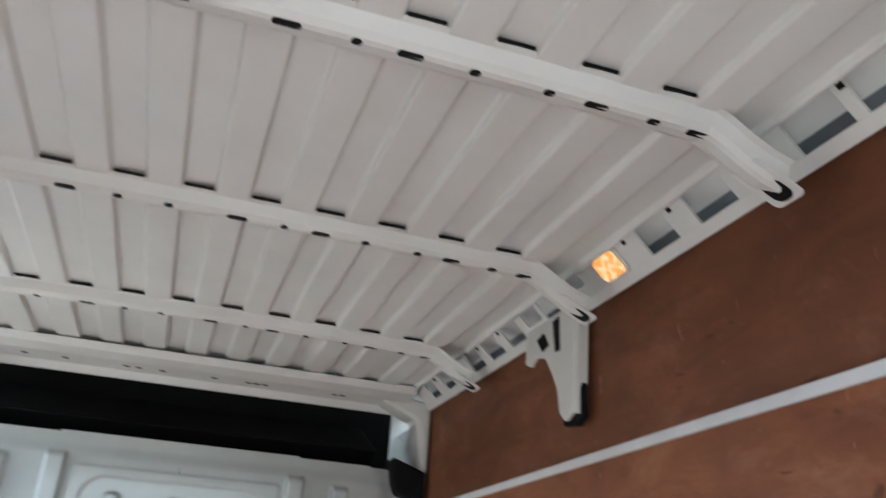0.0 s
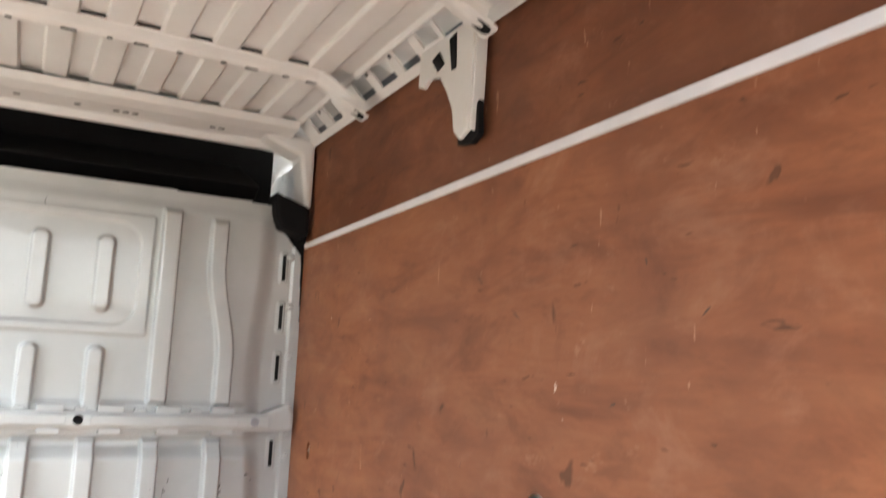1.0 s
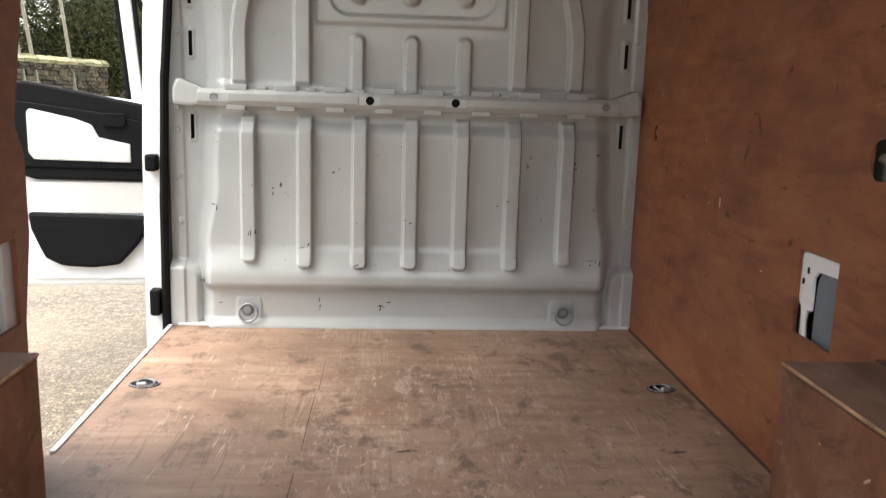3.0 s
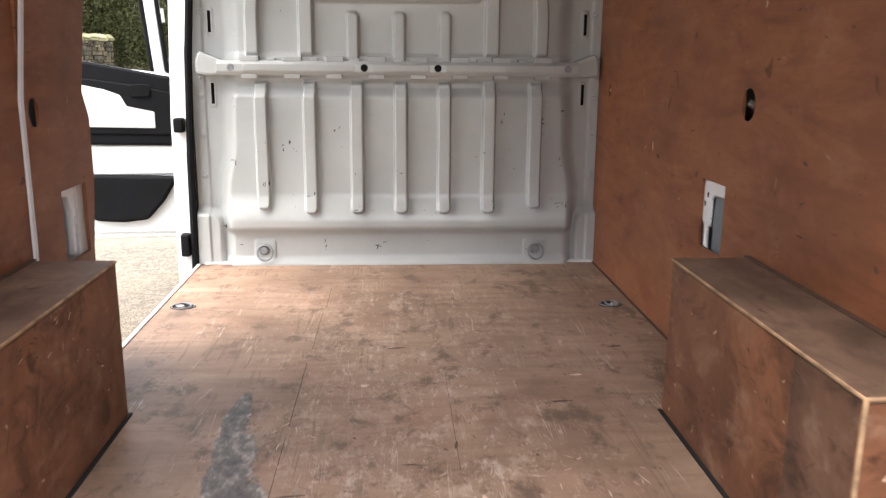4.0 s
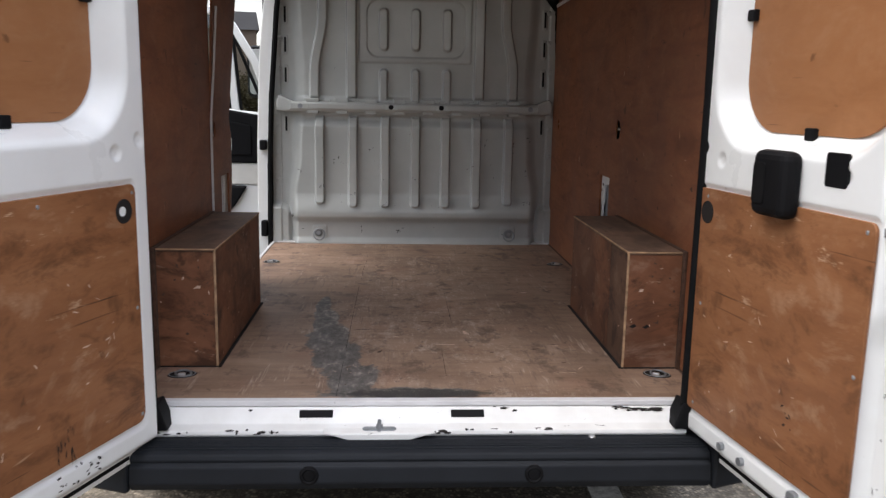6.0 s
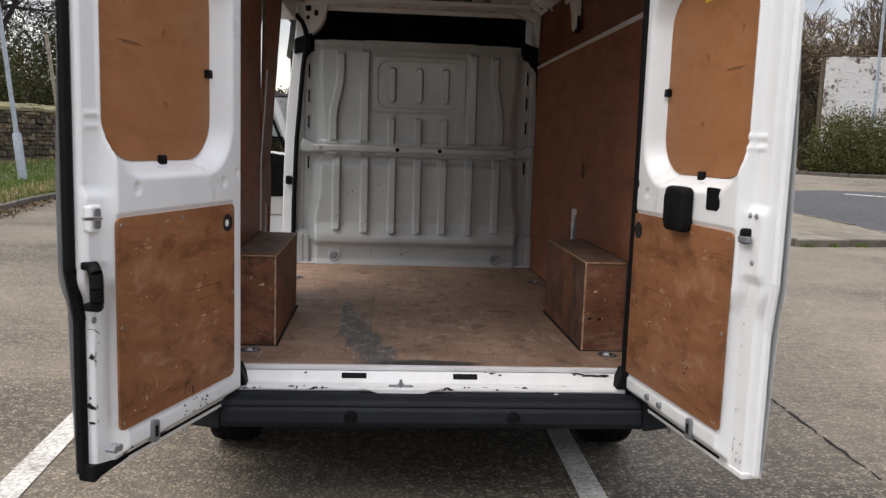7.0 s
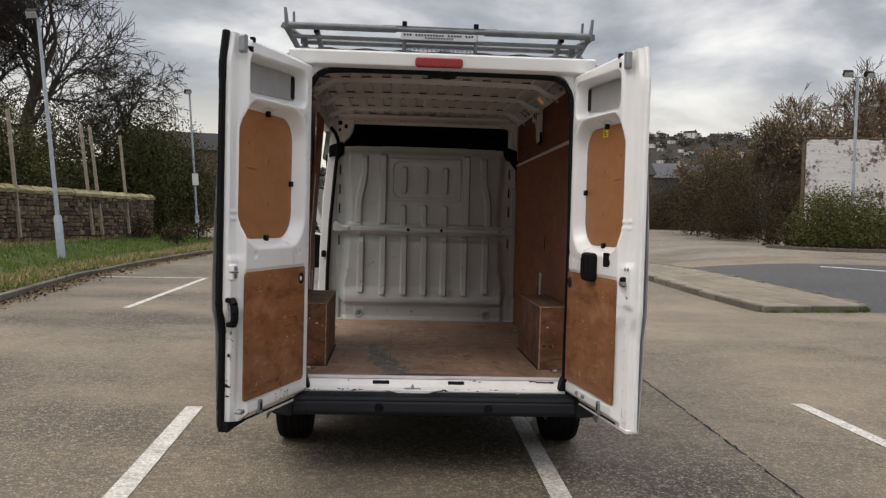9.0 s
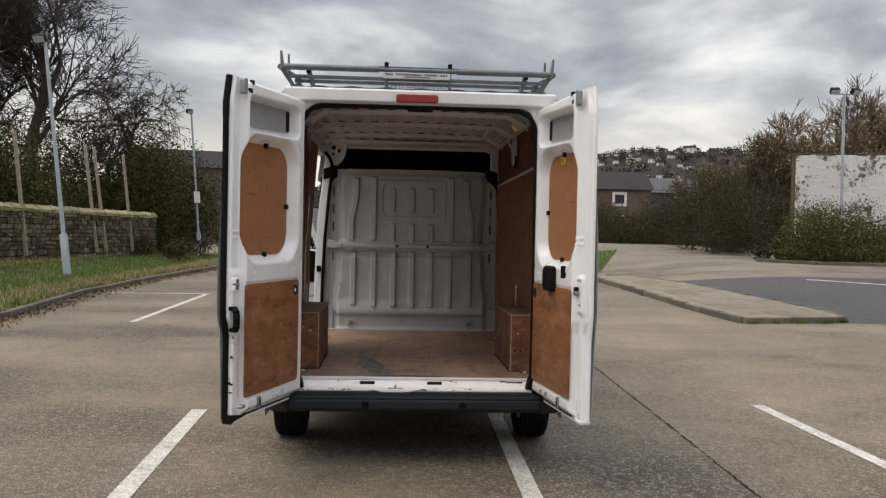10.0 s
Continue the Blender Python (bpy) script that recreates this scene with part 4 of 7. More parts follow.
def bulk(x, z):
    """How far the pressing stands towards the load space."""
    ax = np.abs(x)
    h = np.zeros_like(x)
    # lower ribs
    for c in RIBS_X:
        end = 0.018 if c in (RIBS_X[0], RIBS_X[-1]) else 0.0
        d = round_box(x, z, c - 0.029, c + 0.029, 0.795 + end, 1.60, 0.020)
        h = np.maximum(h, 0.031 * (1 - S(d, -0.007, 0.003)) * (1 - S(z, 1.34, 1.36)))
    # lower field leans back under the rail
    h += 0.030 * (1 - S(z, 1.285, 1.335))
    # upper ribs
    up = S(z, 1.455, 1.475)
    for c, s in ((-0.62, 1), (0.605, -1)):
        cx = c + s * 0.05 * S(z, 1.62, 1.95)
        h = np.maximum(h, 0.031 * bar(x, cx, 0.028, 0.012) * up * (1 - S(z, 2.08, 2.11)))
    for c in (-0.395, 0.393):
        h = np.maximum(h, 0.031 * bar(x, c, 0.030, 0.012) * up * (1 - S(z, 2.10, 2.13)))
    # framed field with three slots
    d = round_box(x, z, -0.345, 0.340, 1.685, 2.085, 0.012)
    h = np.maximum(h, 0.008 * (1 - S(d, -0.004, 0.006)))
    d2 = round_box(x, z, -0.300, 0.300, 1.715, 2.055, 0.075)
    h -= 0.010 * (1 - S(d2, -0.006, 0.006))
    for c in (-0.198, -0.002, 0.192):
        h = np.maximum(h, 0.026 * (1 - S(round_box(x, z, c - 0.028, c + 0.028, 1.755, 2.005, 0.024), -0.009, 0.004)))
        h = np.maximum(h, 0.026 * (1 - S(round_box(x, z, c - 0.027, c + 0.027, 1.40, 1.645, 0.024), -0.009, 0.004)))
    # rail land
    h = np.maximum(h, 0.012 * bar(z, 1.412, 0.055, 0.02))
    # bottom beam with end blocks
    lip = 1 - S(z, 0.755, 0.88)
    under = 1 - S(z, 0.690, 0.735)
    h = h + 0.044 * lip * (1 - under) + 0.004 * under + 0.030 * (1 - S(z, 0.566, 0.600))
    boss = 1 - S(round_box(ax, z, 0.545, 0.645, 0.50, 0.675, 0.02), -0.006, 0.008)
    h = np.maximum(h, 0.040 * boss)
    # the field stands proud and rolls back at the sides to a slotted flange
    h = h + 0.030
    edge = 0.685 + 0.05 * (1 - S(z, 0.85, 1.10)) + 0.012 * np.sin(7 * z)
    h = h * (1 - S(ax, edge, edge + 0.075))
    blk = 1 - S(round_box(ax, z, 0.775, 0.99, 0.40, 0.795, 0.06), -0.02, 0.015)
    h = np.maximum(h, 0.050 * blk)
    # rims pressed up round the slots
    for z0 in (1.30, 1.60, 1.78, 1.96):
        h = h + 0.005 * (1 - S(round_box(ax, z, 0.786, 0.814, z0 - 0.056, z0 + 0.056, 0.010), -0.004, 0.004))
    h = h + 0.010 * S(ax, 0.828, 0.836)
    # top lip
    h = h * (1 - 0.6 * S(z, 2.11, 2.16))
    return h


def bulk_keep(x, z):
    ax = np.abs(x)
    top = 2.195 - 0.02 * ax ** 2
    corner = (ax > 0.765) & (z > 2.10 - 0.10 * S(ax, 0.77, 0.88))
    slot = np.zeros_like(ax, bool)
    for z0 in (1.30, 1.60, 1.78, 1.96):
        slot |= (np.abs(ax - 0.800) < 0.006) & (np.abs(z - z0) < 0.045)
    return (z < top) & ~corner & ~slot & (ax < 0.888 - 0.03 * S(z, 1.3, 2.1))


field = sheet("panel", np.linspace(-0.89, 0.89, 560), np.linspace(0.552, 2.20, 300), lambda x, z: (x, BACK - bulk(x, z), z), BULKHEAD, bulkhead, "", bulk_keep)
rail = part("cross_rail", prism([(BACK - 0.006, 1.441), (BACK - 0.071, 1.441), (BACK - 0.089, 1.427), (BACK - 0.091, 1.396), (BACK - 0.077, 1.380), (BACK - 0.006, 1.380)], "x", -0.765, 0.765, 0.003), BULKHEAD, bulkhead, "pressed steel cross rail")
for x0, x1 in ((-0.655, -0.19), (-0.115, 0.125), (0.195, 0.66)):
    b = bmesh.new()
    prism(rounded(x0, x1, 1.398, 1.427, 0.010), "y", BACK - 0.0950, BACK - 0.087, 0.0025, b)
    part("rail_emboss", b, BULKHEAD, rail)
for x in (-0.705, -0.150, 0.160, 0.715):
    part("rail_hole", revolve([(0.0, 0.0012), (0.009, 0.0012), (0.013, 0.003), (0.016, 0.0)], 16, None, pose(x, BACK - 0.0895, 1.412, 90)), BLACK if abs(x) < 0.5 else GALV, rail, "dark bolt hole")
for sign in (-1, 1):
    part("rail_end", prism([(sign * 0.745, 1.383), (sign * 0.800, 1.376), (sign * 0.856, 1.384), (sign * 0.858, 1.440), (sign * 0.838, 1.478), (sign * 0.800, 1.462), (sign * 0.745, 1.440)], "y", BACK - 0.072, BACK + 0.002, 0.012), BULKHEAD, bulkhead)
for k in range(15):
    x = -0.63 + 1.24 * k / 14
    if k % 2 == 0:
        part("rail_tab", box(x - 0.040, x + 0.040, BACK - 0.078, BACK - 0.02, 1.436, 1.460, 0.005), BULKHEAD, rail)
        part("rail_tab", box(x - 0.034, x + 0.034, BACK - 0.084, BACK - 0.02, 1.366, 1.386, 0.004), BULKHEAD, rail)
    else:
        part("rail_tab", box(x - 0.018, x + 0.018, BACK - 0.074, BACK - 0.02, 1.437, 1.452, 0.004), BULKHEAD, rail)
bolt = revolve([(0.0, 0.010), (0.007, 0.010), (0.009, 0.006), (0.009, 0.003), (0.015, 0.002), (0.016, 0.0)], 14)
bolt_me = bpy.data.meshes.new("flange_bolt")
bolt.to_mesh(bolt_me); bolt.free(); bolt_me.materials.append(BULKHEAD)
for sign in (-1, 1):
    for z in (0.95, 1.12, 1.29, 1.37, 1.46, 1.64, 1.82, 2.0):
        ob = new("flange_bolt", bolt_me)
        ob.parent = bulkhead
        ob.matrix_basis = pose(sign * (0.852 - 0.03 * float(S(z, 1.3, 2.1))), BACK - 0.0095, z, 90)
for sign in (-1, 1):
    x = sign * 0.60
    tie = part("lashing_eye", revolve([(0.0, 0.014), (0.014, 0.014), (0.020, 0.008), (0.024, 0.0)], 18, None, pose(x, BACK - 0.069, 0.625, 90)), GALV, bulkhead, "bright steel lashing eye", True)
    part("eye_ring", ring(0.034, 0.0045, 22, 8, None, pose(x + 0.004, BACK - 0.088, 0.617, 75, 12 * sign, 0)), GALV, tie, "", True)
part("centre_bolt", revolve([(0.0, 0.008), (0.008, 0.008), (0.010, 0.003), (0.013, 0.003), (0.015, 0.0)], 18, None, pose(0.0, BACK - 0.0345, 0.640, 90)), BLACK, bulkhead, "dark bolt in a dished washer")
part("floor_bead", prism([(-0.86, 0.5605), (0.862, 0.5605), (0.862, 0.569), (0.70, 0.567), (0.60, 0.574), (0.52, 0.568), (-0.50, 0.568), (-0.62, 0.575), (-0.70, 0.567), (-0.86, 0.568)], "y", BACK - 0.072, BACK - 0.030, 0.001), STRIP, bulkhead, "pale sealant bead along the floor")
on_bulk = lambda x, z, lift: (x, BACK - float(bulk(np.array([x]), np.array([z]))[0]) - lift, z)
black_at = [(-0.466, 1.084), (-0.702, 1.006), (-0.549, 0.921), (0.396, 1.045), (0.466, 1.203), (0.516, 0.984), (0.739, 1.008), (0.742, 1.217), (0.734, 0.819), (-0.306, 0.642), (-0.060, 0.645), (-0.689, 0.638), (-0.369, 0.889), (-0.252, 1.163), (-0.156, 0.813), (0.413, 0.833), (0.011, 0.974), (-0.738, 0.715), (0.652, 1.198)]
rr = random.Random(17)
spots = []
for x, z in black_at:
    for k in range(rr.choice((1, 2, 3, 4))):
        spots.append((x - 0.022 + rr.uniform(-0.02, 0.02), z + rr.uniform(-0.02, 0.02), rr.uniform(0.010, 0.032), rr.uniform(0.003, 0.006), rr.choice((0.05, 0.2, 1.5, 1.3))))
spots += strewn(18, 26, (-0.72, 0.72), (0.62, 1.30), (0.004, 0.016), (0.002, 0.004))
marks("scratches", bulkhead, spots, on_bulk, INK, "black scratches and knocks", 3)
# dark shelf space over the cab, above the bulkhead
# first an added dark sheet that keeps cab light out of the bulkhead slots
part("cab_lining", box(-0.92, 0.92, 2.93, 2.95, 0.5, 2.10), DARK, van, "dark sheet added behind the bulkhead against cab light")
part("overhead_shelf", box(-0.86, 0.86, 3.30, 3.33, 2.02, 2.52), DARK, van, "black lining of the space over the cab")
part("overhead_floor", box(-0.86, 0.86, 2.896, 3.30, 2.10, 2.12), DARK, van)
b = prism([(2.905, 2.25), (3.0, 2.20), (3.28, 2.36), (3.26, 2.40), (2.98, 2.28)], "x", -0.72, 0.72, 0.01)
part("overhead_flap", b, BLACK, van, "black plastic parcel shelf lip")
for sign in (-1, 1):
    b = prism([(sign * 0.755, 2.225), (sign * 0.885, 2.18), (sign * 0.885, 2.07), (sign * 0.785, 2.095), (sign * 0.765, 2.14)], "y", BACK - 0.075, BACK + 0.05, 0.012)
    part("corner_cover", b, BLACK, van, "black plastic corner cover")
    if sign > 0:
        outline = [(0.70, 2.425), (0.84, 2.37), (0.865, 2.18), (0.895, 2.18), (0.895, 2.44), (0.72, 2.47)]
    else:
        outline = [(-0.64, 2.45), (-0.655, 2.41), (-0.665, 2.33), (-0.70, 2.265), (-0.755, 2.215), (-0.785, 2.20), (-0.815, 2.26), (-0.855, 2.37), (-0.885, 2.45)]
    gusset = part("front_roof_corner", prism(outline, "y", 2.83, 2.95, 0.014), ROOF_GREY, van, "pale curved corner of the roof frame")
    if sign < 0:
        for x0, x1, z0, z1 in ((-0.805, -0.765, 2.375, 2.415), (-0.745, -0.715, 2.345, 2.385), (-0.80, -0.775, 2.315, 2.345)):
            part("gusset_hole", prism(rounded(x0, x1, z0, z1, 0.012), "y", 2.826, 2.834), BLACK, gusset, "dark hole in the corner")

# ---- roof seen from inside ----


PITCH = 0.138


def ceil_fn(x, y):
    ph = np.abs(((x - 0.003) / PITCH) % 1.0 - 0.5) * PITCH
    wave = S(ph, 0.030, 0.0365)
    return x, y, 2.475 + 0.018 * (1 - (x / 0.85) ** 2) - 0.014 * wave


ceiling = sheet("ceiling", np.linspace(-0.806, 0.806, 560), np.linspace(0.05, 2.93, 30), ceil_fn, ROOF_GREY, None, "")
tagged(ceiling, "pale ribbed steel roof inside the van", "ceiling", "", "structure")


def bow(y, width=0.11, z_mid=2.436):
    """A roof bow: hat section with slots over the roof's ribs, bolt holes and curved ends."""
    ob = thing("roof_bow", "pale steel roof bow with slots and holes", "roof bow", "roof bows")
    us = np.linspace(-1, 1, 61)
    prof = [(-width / 2 - 0.016, 0.032), (-width / 2 - 0.004, 0.029), (-width / 2 + 0.006, 0.006), (-width / 2 + 0.016, -0.002), (0.0, -0.004), (width / 2 - 0.004, 0.001), (width / 2 + 0.010, 0.008), (width / 2 + 0.016, 0.030)]
    verts, faces = [], []
    for u in us:
        x = 0.80 * u
        drop = 0.065 * float(S(abs(u), 0.86, 1.0))
        for dy, dz in prof:
            verts.append((x + 0.03 * np.sign(u) * float(S(abs(u), 0.9, 1.0)), y + dy, z_mid + 0.014 * (1 - u * u) + dz - drop))
    n = len(prof)
    for i in range(len(us) - 1):
        for j in range(n - 1):
            a = i * n + j
            faces.append((a, a + 1, a + n + 1, a + n))
    beam = pydata("beam", verts, faces, ROOF_GREY, ob, "", False)
    for k in range(-6, 6):
        x = 0.072 + k * PITCH
        if abs(x) < 0.76:
            zc = z_mid + 0.014 * (1 - (x / 0.8) ** 2)
            part("slot", prism(rounded(x - 0.030, x + 0.030, zc + 0.0320, zc + 0.0380, 0.0028), "y", y - width / 2 - 0.0185, y - width / 2 - 0.006), BLACK, ob, "dark slot under a roof rib")
    for x, w in ((-0.62, 0.02), (-0.45, 0.009), (-0.32, 0.02), (-0.22, 0.009), (-0.12, 0.009), (0.02, 0.021), (0.12, 0.008), (0.2, 0.02), (0.30, 0.009), (0.42, 0.009), (0.5, 0.02), (0.6, 0.011), (0.68, 0.02)):
        zc = z_mid + 0.014 * (1 - (x / 0.8) ** 2) - 0.0045
        part("bow_hole", prism(rounded(x - w, x + w, y + width / 2 - 0.034, y + width / 2 - 0.020, 0.006), "z", zc + 0.0005, zc + 0.006), BLACK, ob, "dark oval hole")
    for sign in (-1, 1):
        a, c = Vector((sign * 0.795, 0, z_mid - 0.045)), Vector((sign * 0.872, 0, z_mid - 0.082))
        d = (c - a).normalized()
        nn = Vector((d.z, 0, -d.x)) * (1 if sign > 0 else -1)
        m = Matrix(((d.x, 0, -nn.x, a.x), (0, 1, 0, y), (d.z, 0, -nn.z, a.z), (0, 0, 0, 1)))
        part("end_tab", prism(rounded(-0.03, 0.070, -0.030, 0.036, 0.012), "z", -0.004, 0.0, 0.001, None, m), ROOF_GREY, ob, "curved end tab")
        for q in (0.040,):
            part("end_hole", prism(rounded(q - 0.026, q + 0.022, -0.017, 0.021, 0.016), "z", -0.0056, 0.0016, 0, None, m), BLACK, ob, "dark oval opening")
    return ob


for y, w in ((0.795, 0.052), (1.480, 0.048), (2.235, 0.052)):
    bow(y, w)
# front roof frame with holes
fr = thing("roof_front_rail", "pale front rail of the roof with small holes", "roof rail")
part("rail", prism([(2.73, 2.470), (2.745, 2.445), (2.80, 2.432), (2.915, 2.428), (2.925, 2.40), (2.94, 2.40), (2.94, 2.48)], "x", -0.80, 0.80, 0.003), ROOF_GREY, fr)
for x in (-0.55, -0.42, -0.22, -0.18, -0.10, 0.08, 0.2, 0.23, 0.26, 0.52, 0.55):
    part("rail_hole", box(x - 0.010, x + 0.010, 2.85, 2.864, 2.4285, 2.4315), BLACK, fr)
part("rear_roof_rail", prism([(0.06, 2.50), (0.06, 2.40), (0.10, 2.395), (0.16, 2.43), (0.17, 2.49)], "x", -0.86, 0.86, 0.004), ROOF_GREY, van, "pale rear roof rail")


def cant_rail(sign, holes):
    """The sloping side rail of the roof with rectangular openings (middle y, length, height)."""
    ob = thing("cant_rail", "pale perforated side rail of the roof", "roof rail", "roof side rails")
    a, b_ = Vector((sign * 0.798, 0, 2.500)), Vector((sign * 0.886, 0, 2.412))
    up = (a - b_)
    L = up.length
    nrm = Vector((up.z, 0, -up.x)).normalized() * (-sign)
    m = Matrix(((0, up.x / L, nrm.x, b_.x), (1, 0, 0, 0), (0, up.z / L, nrm.z, b_.z), (0, 0, 0, 1)))
    bm = bmesh.new()
    y0, y1, t = 0.06, 2.93, 0.006
    lo, hi = 0.026, L - 0.022
    box(y0, y1, -0.002, lo, -t, 0, 0.001, bm, m, 1)
    box(y0, y1, hi, L + 0.01, -t, 0, 0.001, bm, m, 1)
    cur = y0
    for c, w, lowcut in sorted(holes):
        box(cur, c - w / 2, lo, hi, -t, 0, 0, bm, m)
        if lowcut:
            box(c - w / 2, c + w / 2, lo, lo + lowcut, -t, 0, 0, bm, m)
        cur = c + w / 2
    box(cur, y1, lo, hi, -t, 0, 0, bm, m)
    part("rail", bm, ROOF_GREY, ob)
    bm = bmesh.new()
    box(y0, y1, -0.01, L, -0.060, -0.055, 0, bm, m)
    part("rail_back", bm, PLASTIC_GREY, ob, "grey closed back of the box section")
    for y in (0.64, 0.82, 1.10, 1.275, 2.0, 2.17, 2.6):
        part("small_hole", box(y - 0.006, y + 0.006, L - 0.045, L - 0.033, -0.001, 0.001, 0, None, m), BLACK, ob)
    return ob


HOLES = [(2.856, 0.075, 0.0), (2.674, 0.085, 0.0), (2.515, 0.085, 0.0), (2.237, 0.10, 0.0), (2.083, 0.11, 0), (1.927, 0.105, 0), (1.788, 0.09, 0.02), (1.665, 0.12, 0), (1.52, 0.06, 0.03), (1.358, 0.085, 0), (1.176, 0.105, 0), (0.997, 0.115, 0), (0.715, 0.115, 0), (0.573, 0.12, 0), (0.40, 0.12, 0), (0.22, 0.12, 0)]
cant_rail(1, HOLES)
cant_rail(-1, HOLES)
# interior lamp in one of the openings
lampm = pose(0.8425, 1.358, 2.456, 0, 0, 0) @ Matrix.Rotation(radians(44), 4, "Y")
il = thing("interior_lamp", "small lit courtesy lamp with a warm glow", "lamp")
part("lens", prism(rounded(-0.030, 0.030, -0.042, 0.042, 0.014), "z", -0.016, -0.004, 0.004, None, lampm), LIT, il, "glowing warm lens")
b = bmesh.new()
prism(rounded(-0.038, 0.038, -0.05, 0.05, 0.018), "z", -0.008, 0.010, 0.003, b, lampm)
part("bezel", b, TRIM_GREY, il, "pale grey bezel")
# loose bracket that hangs on the wall under the rail
brk = thing("wall_bracket", "white forked steel bracket fixed against the plywood", "bracket")
part("fork", prism([(1.575, 2.44), (1.86, 2.44), (1.868, 2.35), (1.835, 2.335), (1.80, 2.352), (1.74, 2.335), (1.700, 2.285), (1.668, 2.235), (1.655, 2.175), (1.625, 2.150), (1.585, 2.165), (1.572, 2.24), (1.572, 2.38)], "x", HALF - 0.035, HALF - 0.022, 0.004), ROOF_GREY, brk)
part("slot", prism([(1.745, 2.405), (1.785, 2.395), (1.750, 2.355), (1.715, 2.365)], "x", HALF - 0.038, HALF - 0.033), BLACK, brk, "dark hole")
part("slot", prism([(1.655, 2.425), (1.690, 2.42), (1.672, 2.335), (1.650, 2.335)], "x", HALF - 0.038, HALF - 0.033), BLACK, brk, "dark hole")
part("rubber_foot", prism([(1.562, 2.235), (1.600, 2.200), (1.660, 2.225), (1.660, 2.146), (1.590, 2.135), (1.556, 2.15)], "x", HALF - 0.020, HALF - 0.004, 0.003), BLACK, brk, "black rubber pad")
part("flange", prism([(1.560, 2.44), (1.580, 2.44), (1.585, 2.17), (1.572, 2.16)], "x", HALF - 0.030, HALF, 0.002), ROOF_GREY, brk)

# ---- wheel-arch boxes ----


def arch_box(sign, x_in, y0, y1, top):
    ob = thing("wheel_arch_box", "brown plywood box over the wheel arch, knocked and stained", "plywood box", "wheel-arch boxes")
    xo = HALF - 0.001
    t = 0.012
    xs = lambda a, b: (min(sign * a, sign * b), max(sign * a, sign * b))
    part("top_panel", box(*xs(x_in, xo), y0, y1, top - t, top, 0.002), BOX_TOP, ob, "dirty greyish plywood top")
    split = y0 + 0.225 if sign > 0 else y0 + t
    part("side_panel", box(*xs(x_in + 0.001, x_in + t), split, y1 - 0.001, FLOOR + 0.001, top - t - 0.001, 0.001), BOX_PLY, ob)
    if sign > 0:
        part("side_panel", box(*xs(x_in + 0.0012, x_in + t), y0 + t, split - 0.0008, FLOOR + 0.001, top - t - 0.001, 0.001), BOX_GREY, ob, "greyer offcut beside the corner")
    part("end_panel", box(*xs(x_in + 0.0015, xo), y0 + 0.001, y0 + t, FLOOR + 0.001, top - t - 0.001, 0.001), BOX_PLY, ob)
    part("far_end_panel", box(*xs(x_in + t, xo), y1 - t, y1 - 0.002, FLOOR + 0.001, top - t - 0.001, 0.001), BOX_PLY, ob)
    part("corner_edge", box(*xs(x_in - 0.002, x_in + 0.006), y0 - 0.0025, y0 + 0.005, FLOOR + 0.001, top - 0.002, 0.002), PLY_EDGE, ob, "pale raw plywood edge")
    part("top_edge", box(*xs(x_in, xo), y0 - 0.0025, y0 + 0.002, top - 0.0065, top - 0.001, 0.001), PLY_EDGE, ob, "pale raw plywood edge")
    part("top_edge", box(*xs(x_in - 0.0025, x_in + 0.002), y0, y1, top - 0.0065, top - 0.001, 0.001), PLY_EDGE, ob, "pale raw plywood edge")
    part("dark_joint", box(*xs(x_in - 0.011, x_in), y0 - 0.006, y1, FLOOR, FLOOR + 0.004, 0.001), INK, ob, "dark dirt line along the floor")
    part("dark_joint", box(*xs(x_in - 0.006, xo), y0 - 0.007, y0 - 0.001, FLOOR, FLOOR + 0.004, 0.001), INK, ob, "dark dirt line along the floor")
    part("wall_joint", box(*xs(xo - 0.014, xo + 0.0005), y0, y1 + 0.004, top, top + 0.004, 0.001), BRUISE, ob, "dark joint against the lining")
    part("wall_joint", box(*xs(xo - 0.012, xo + 0.0005), y0 - 0.020, y0 - 0.001, FLOOR, top + 0.004, 0.002), BRUISE, ob, "dark joint against the lining")
    for x, z in (((x_in + 0.03), top - 0.26), ((x_in + 0.075), top - 0.262)):
        if sign > 0:
            part("knock", prism([(x - 0.012, z - 0.003), (x, z - 0.008), (x + 0.014, z), (x + 0.004, z + 0.007)], "y", y0 - 0.0012, y0 + 0.002), INK, ob, "dark knock in the veneer")
    return ob


arch_box(1, 0.694, 0.350, 1.222, 0.971)
arch_box(-1, 0.688, 0.366, 1.252, 0.967)


def floor_ring(x, y, turn):
    ob = thing("lashing_ring", "recessed steel lashing ring in the load floor", "lashing ring", "floor lashing rings", "", pose(x, y, FLOOR, 0, 0, turn))
    part("cup", revolve([(0.0, 0.0012), (0.042, 0.0010), (0.047, 0.003), (0.050, 0.0022), (0.052, 0.0)], 26, None, Matrix.Diagonal((0.9, 0.7, 1, 1))), INK, ob, "dark recessed cup", True)
    part("rim", ring(0.047, 0.0022, 26, 6, None, Matrix.Translation((0, 0, 0.002)) @ Matrix.Diagonal((0.9, 0.7, 1, 1))), GALV, ob, "dull steel rim", True)
    part("loop", ring(0.025, 0.0036, 20, 8, None, pose(0.004, 0, 0.0045, 5, 4, 0)), GALV, ob, "bright steel loop", True)
    part("stud", box(-0.012, 0.012, -0.030, -0.014, 0.001, 0.014, 0.004), STEEL, ob)
    return ob


for x, y, a in ((-0.788, 0.285, 10), (0.797, 0.284, -25), (-0.781, 2.19, 0), (0.805, 2.172, 15)):
    floor_ring(x, y, a)

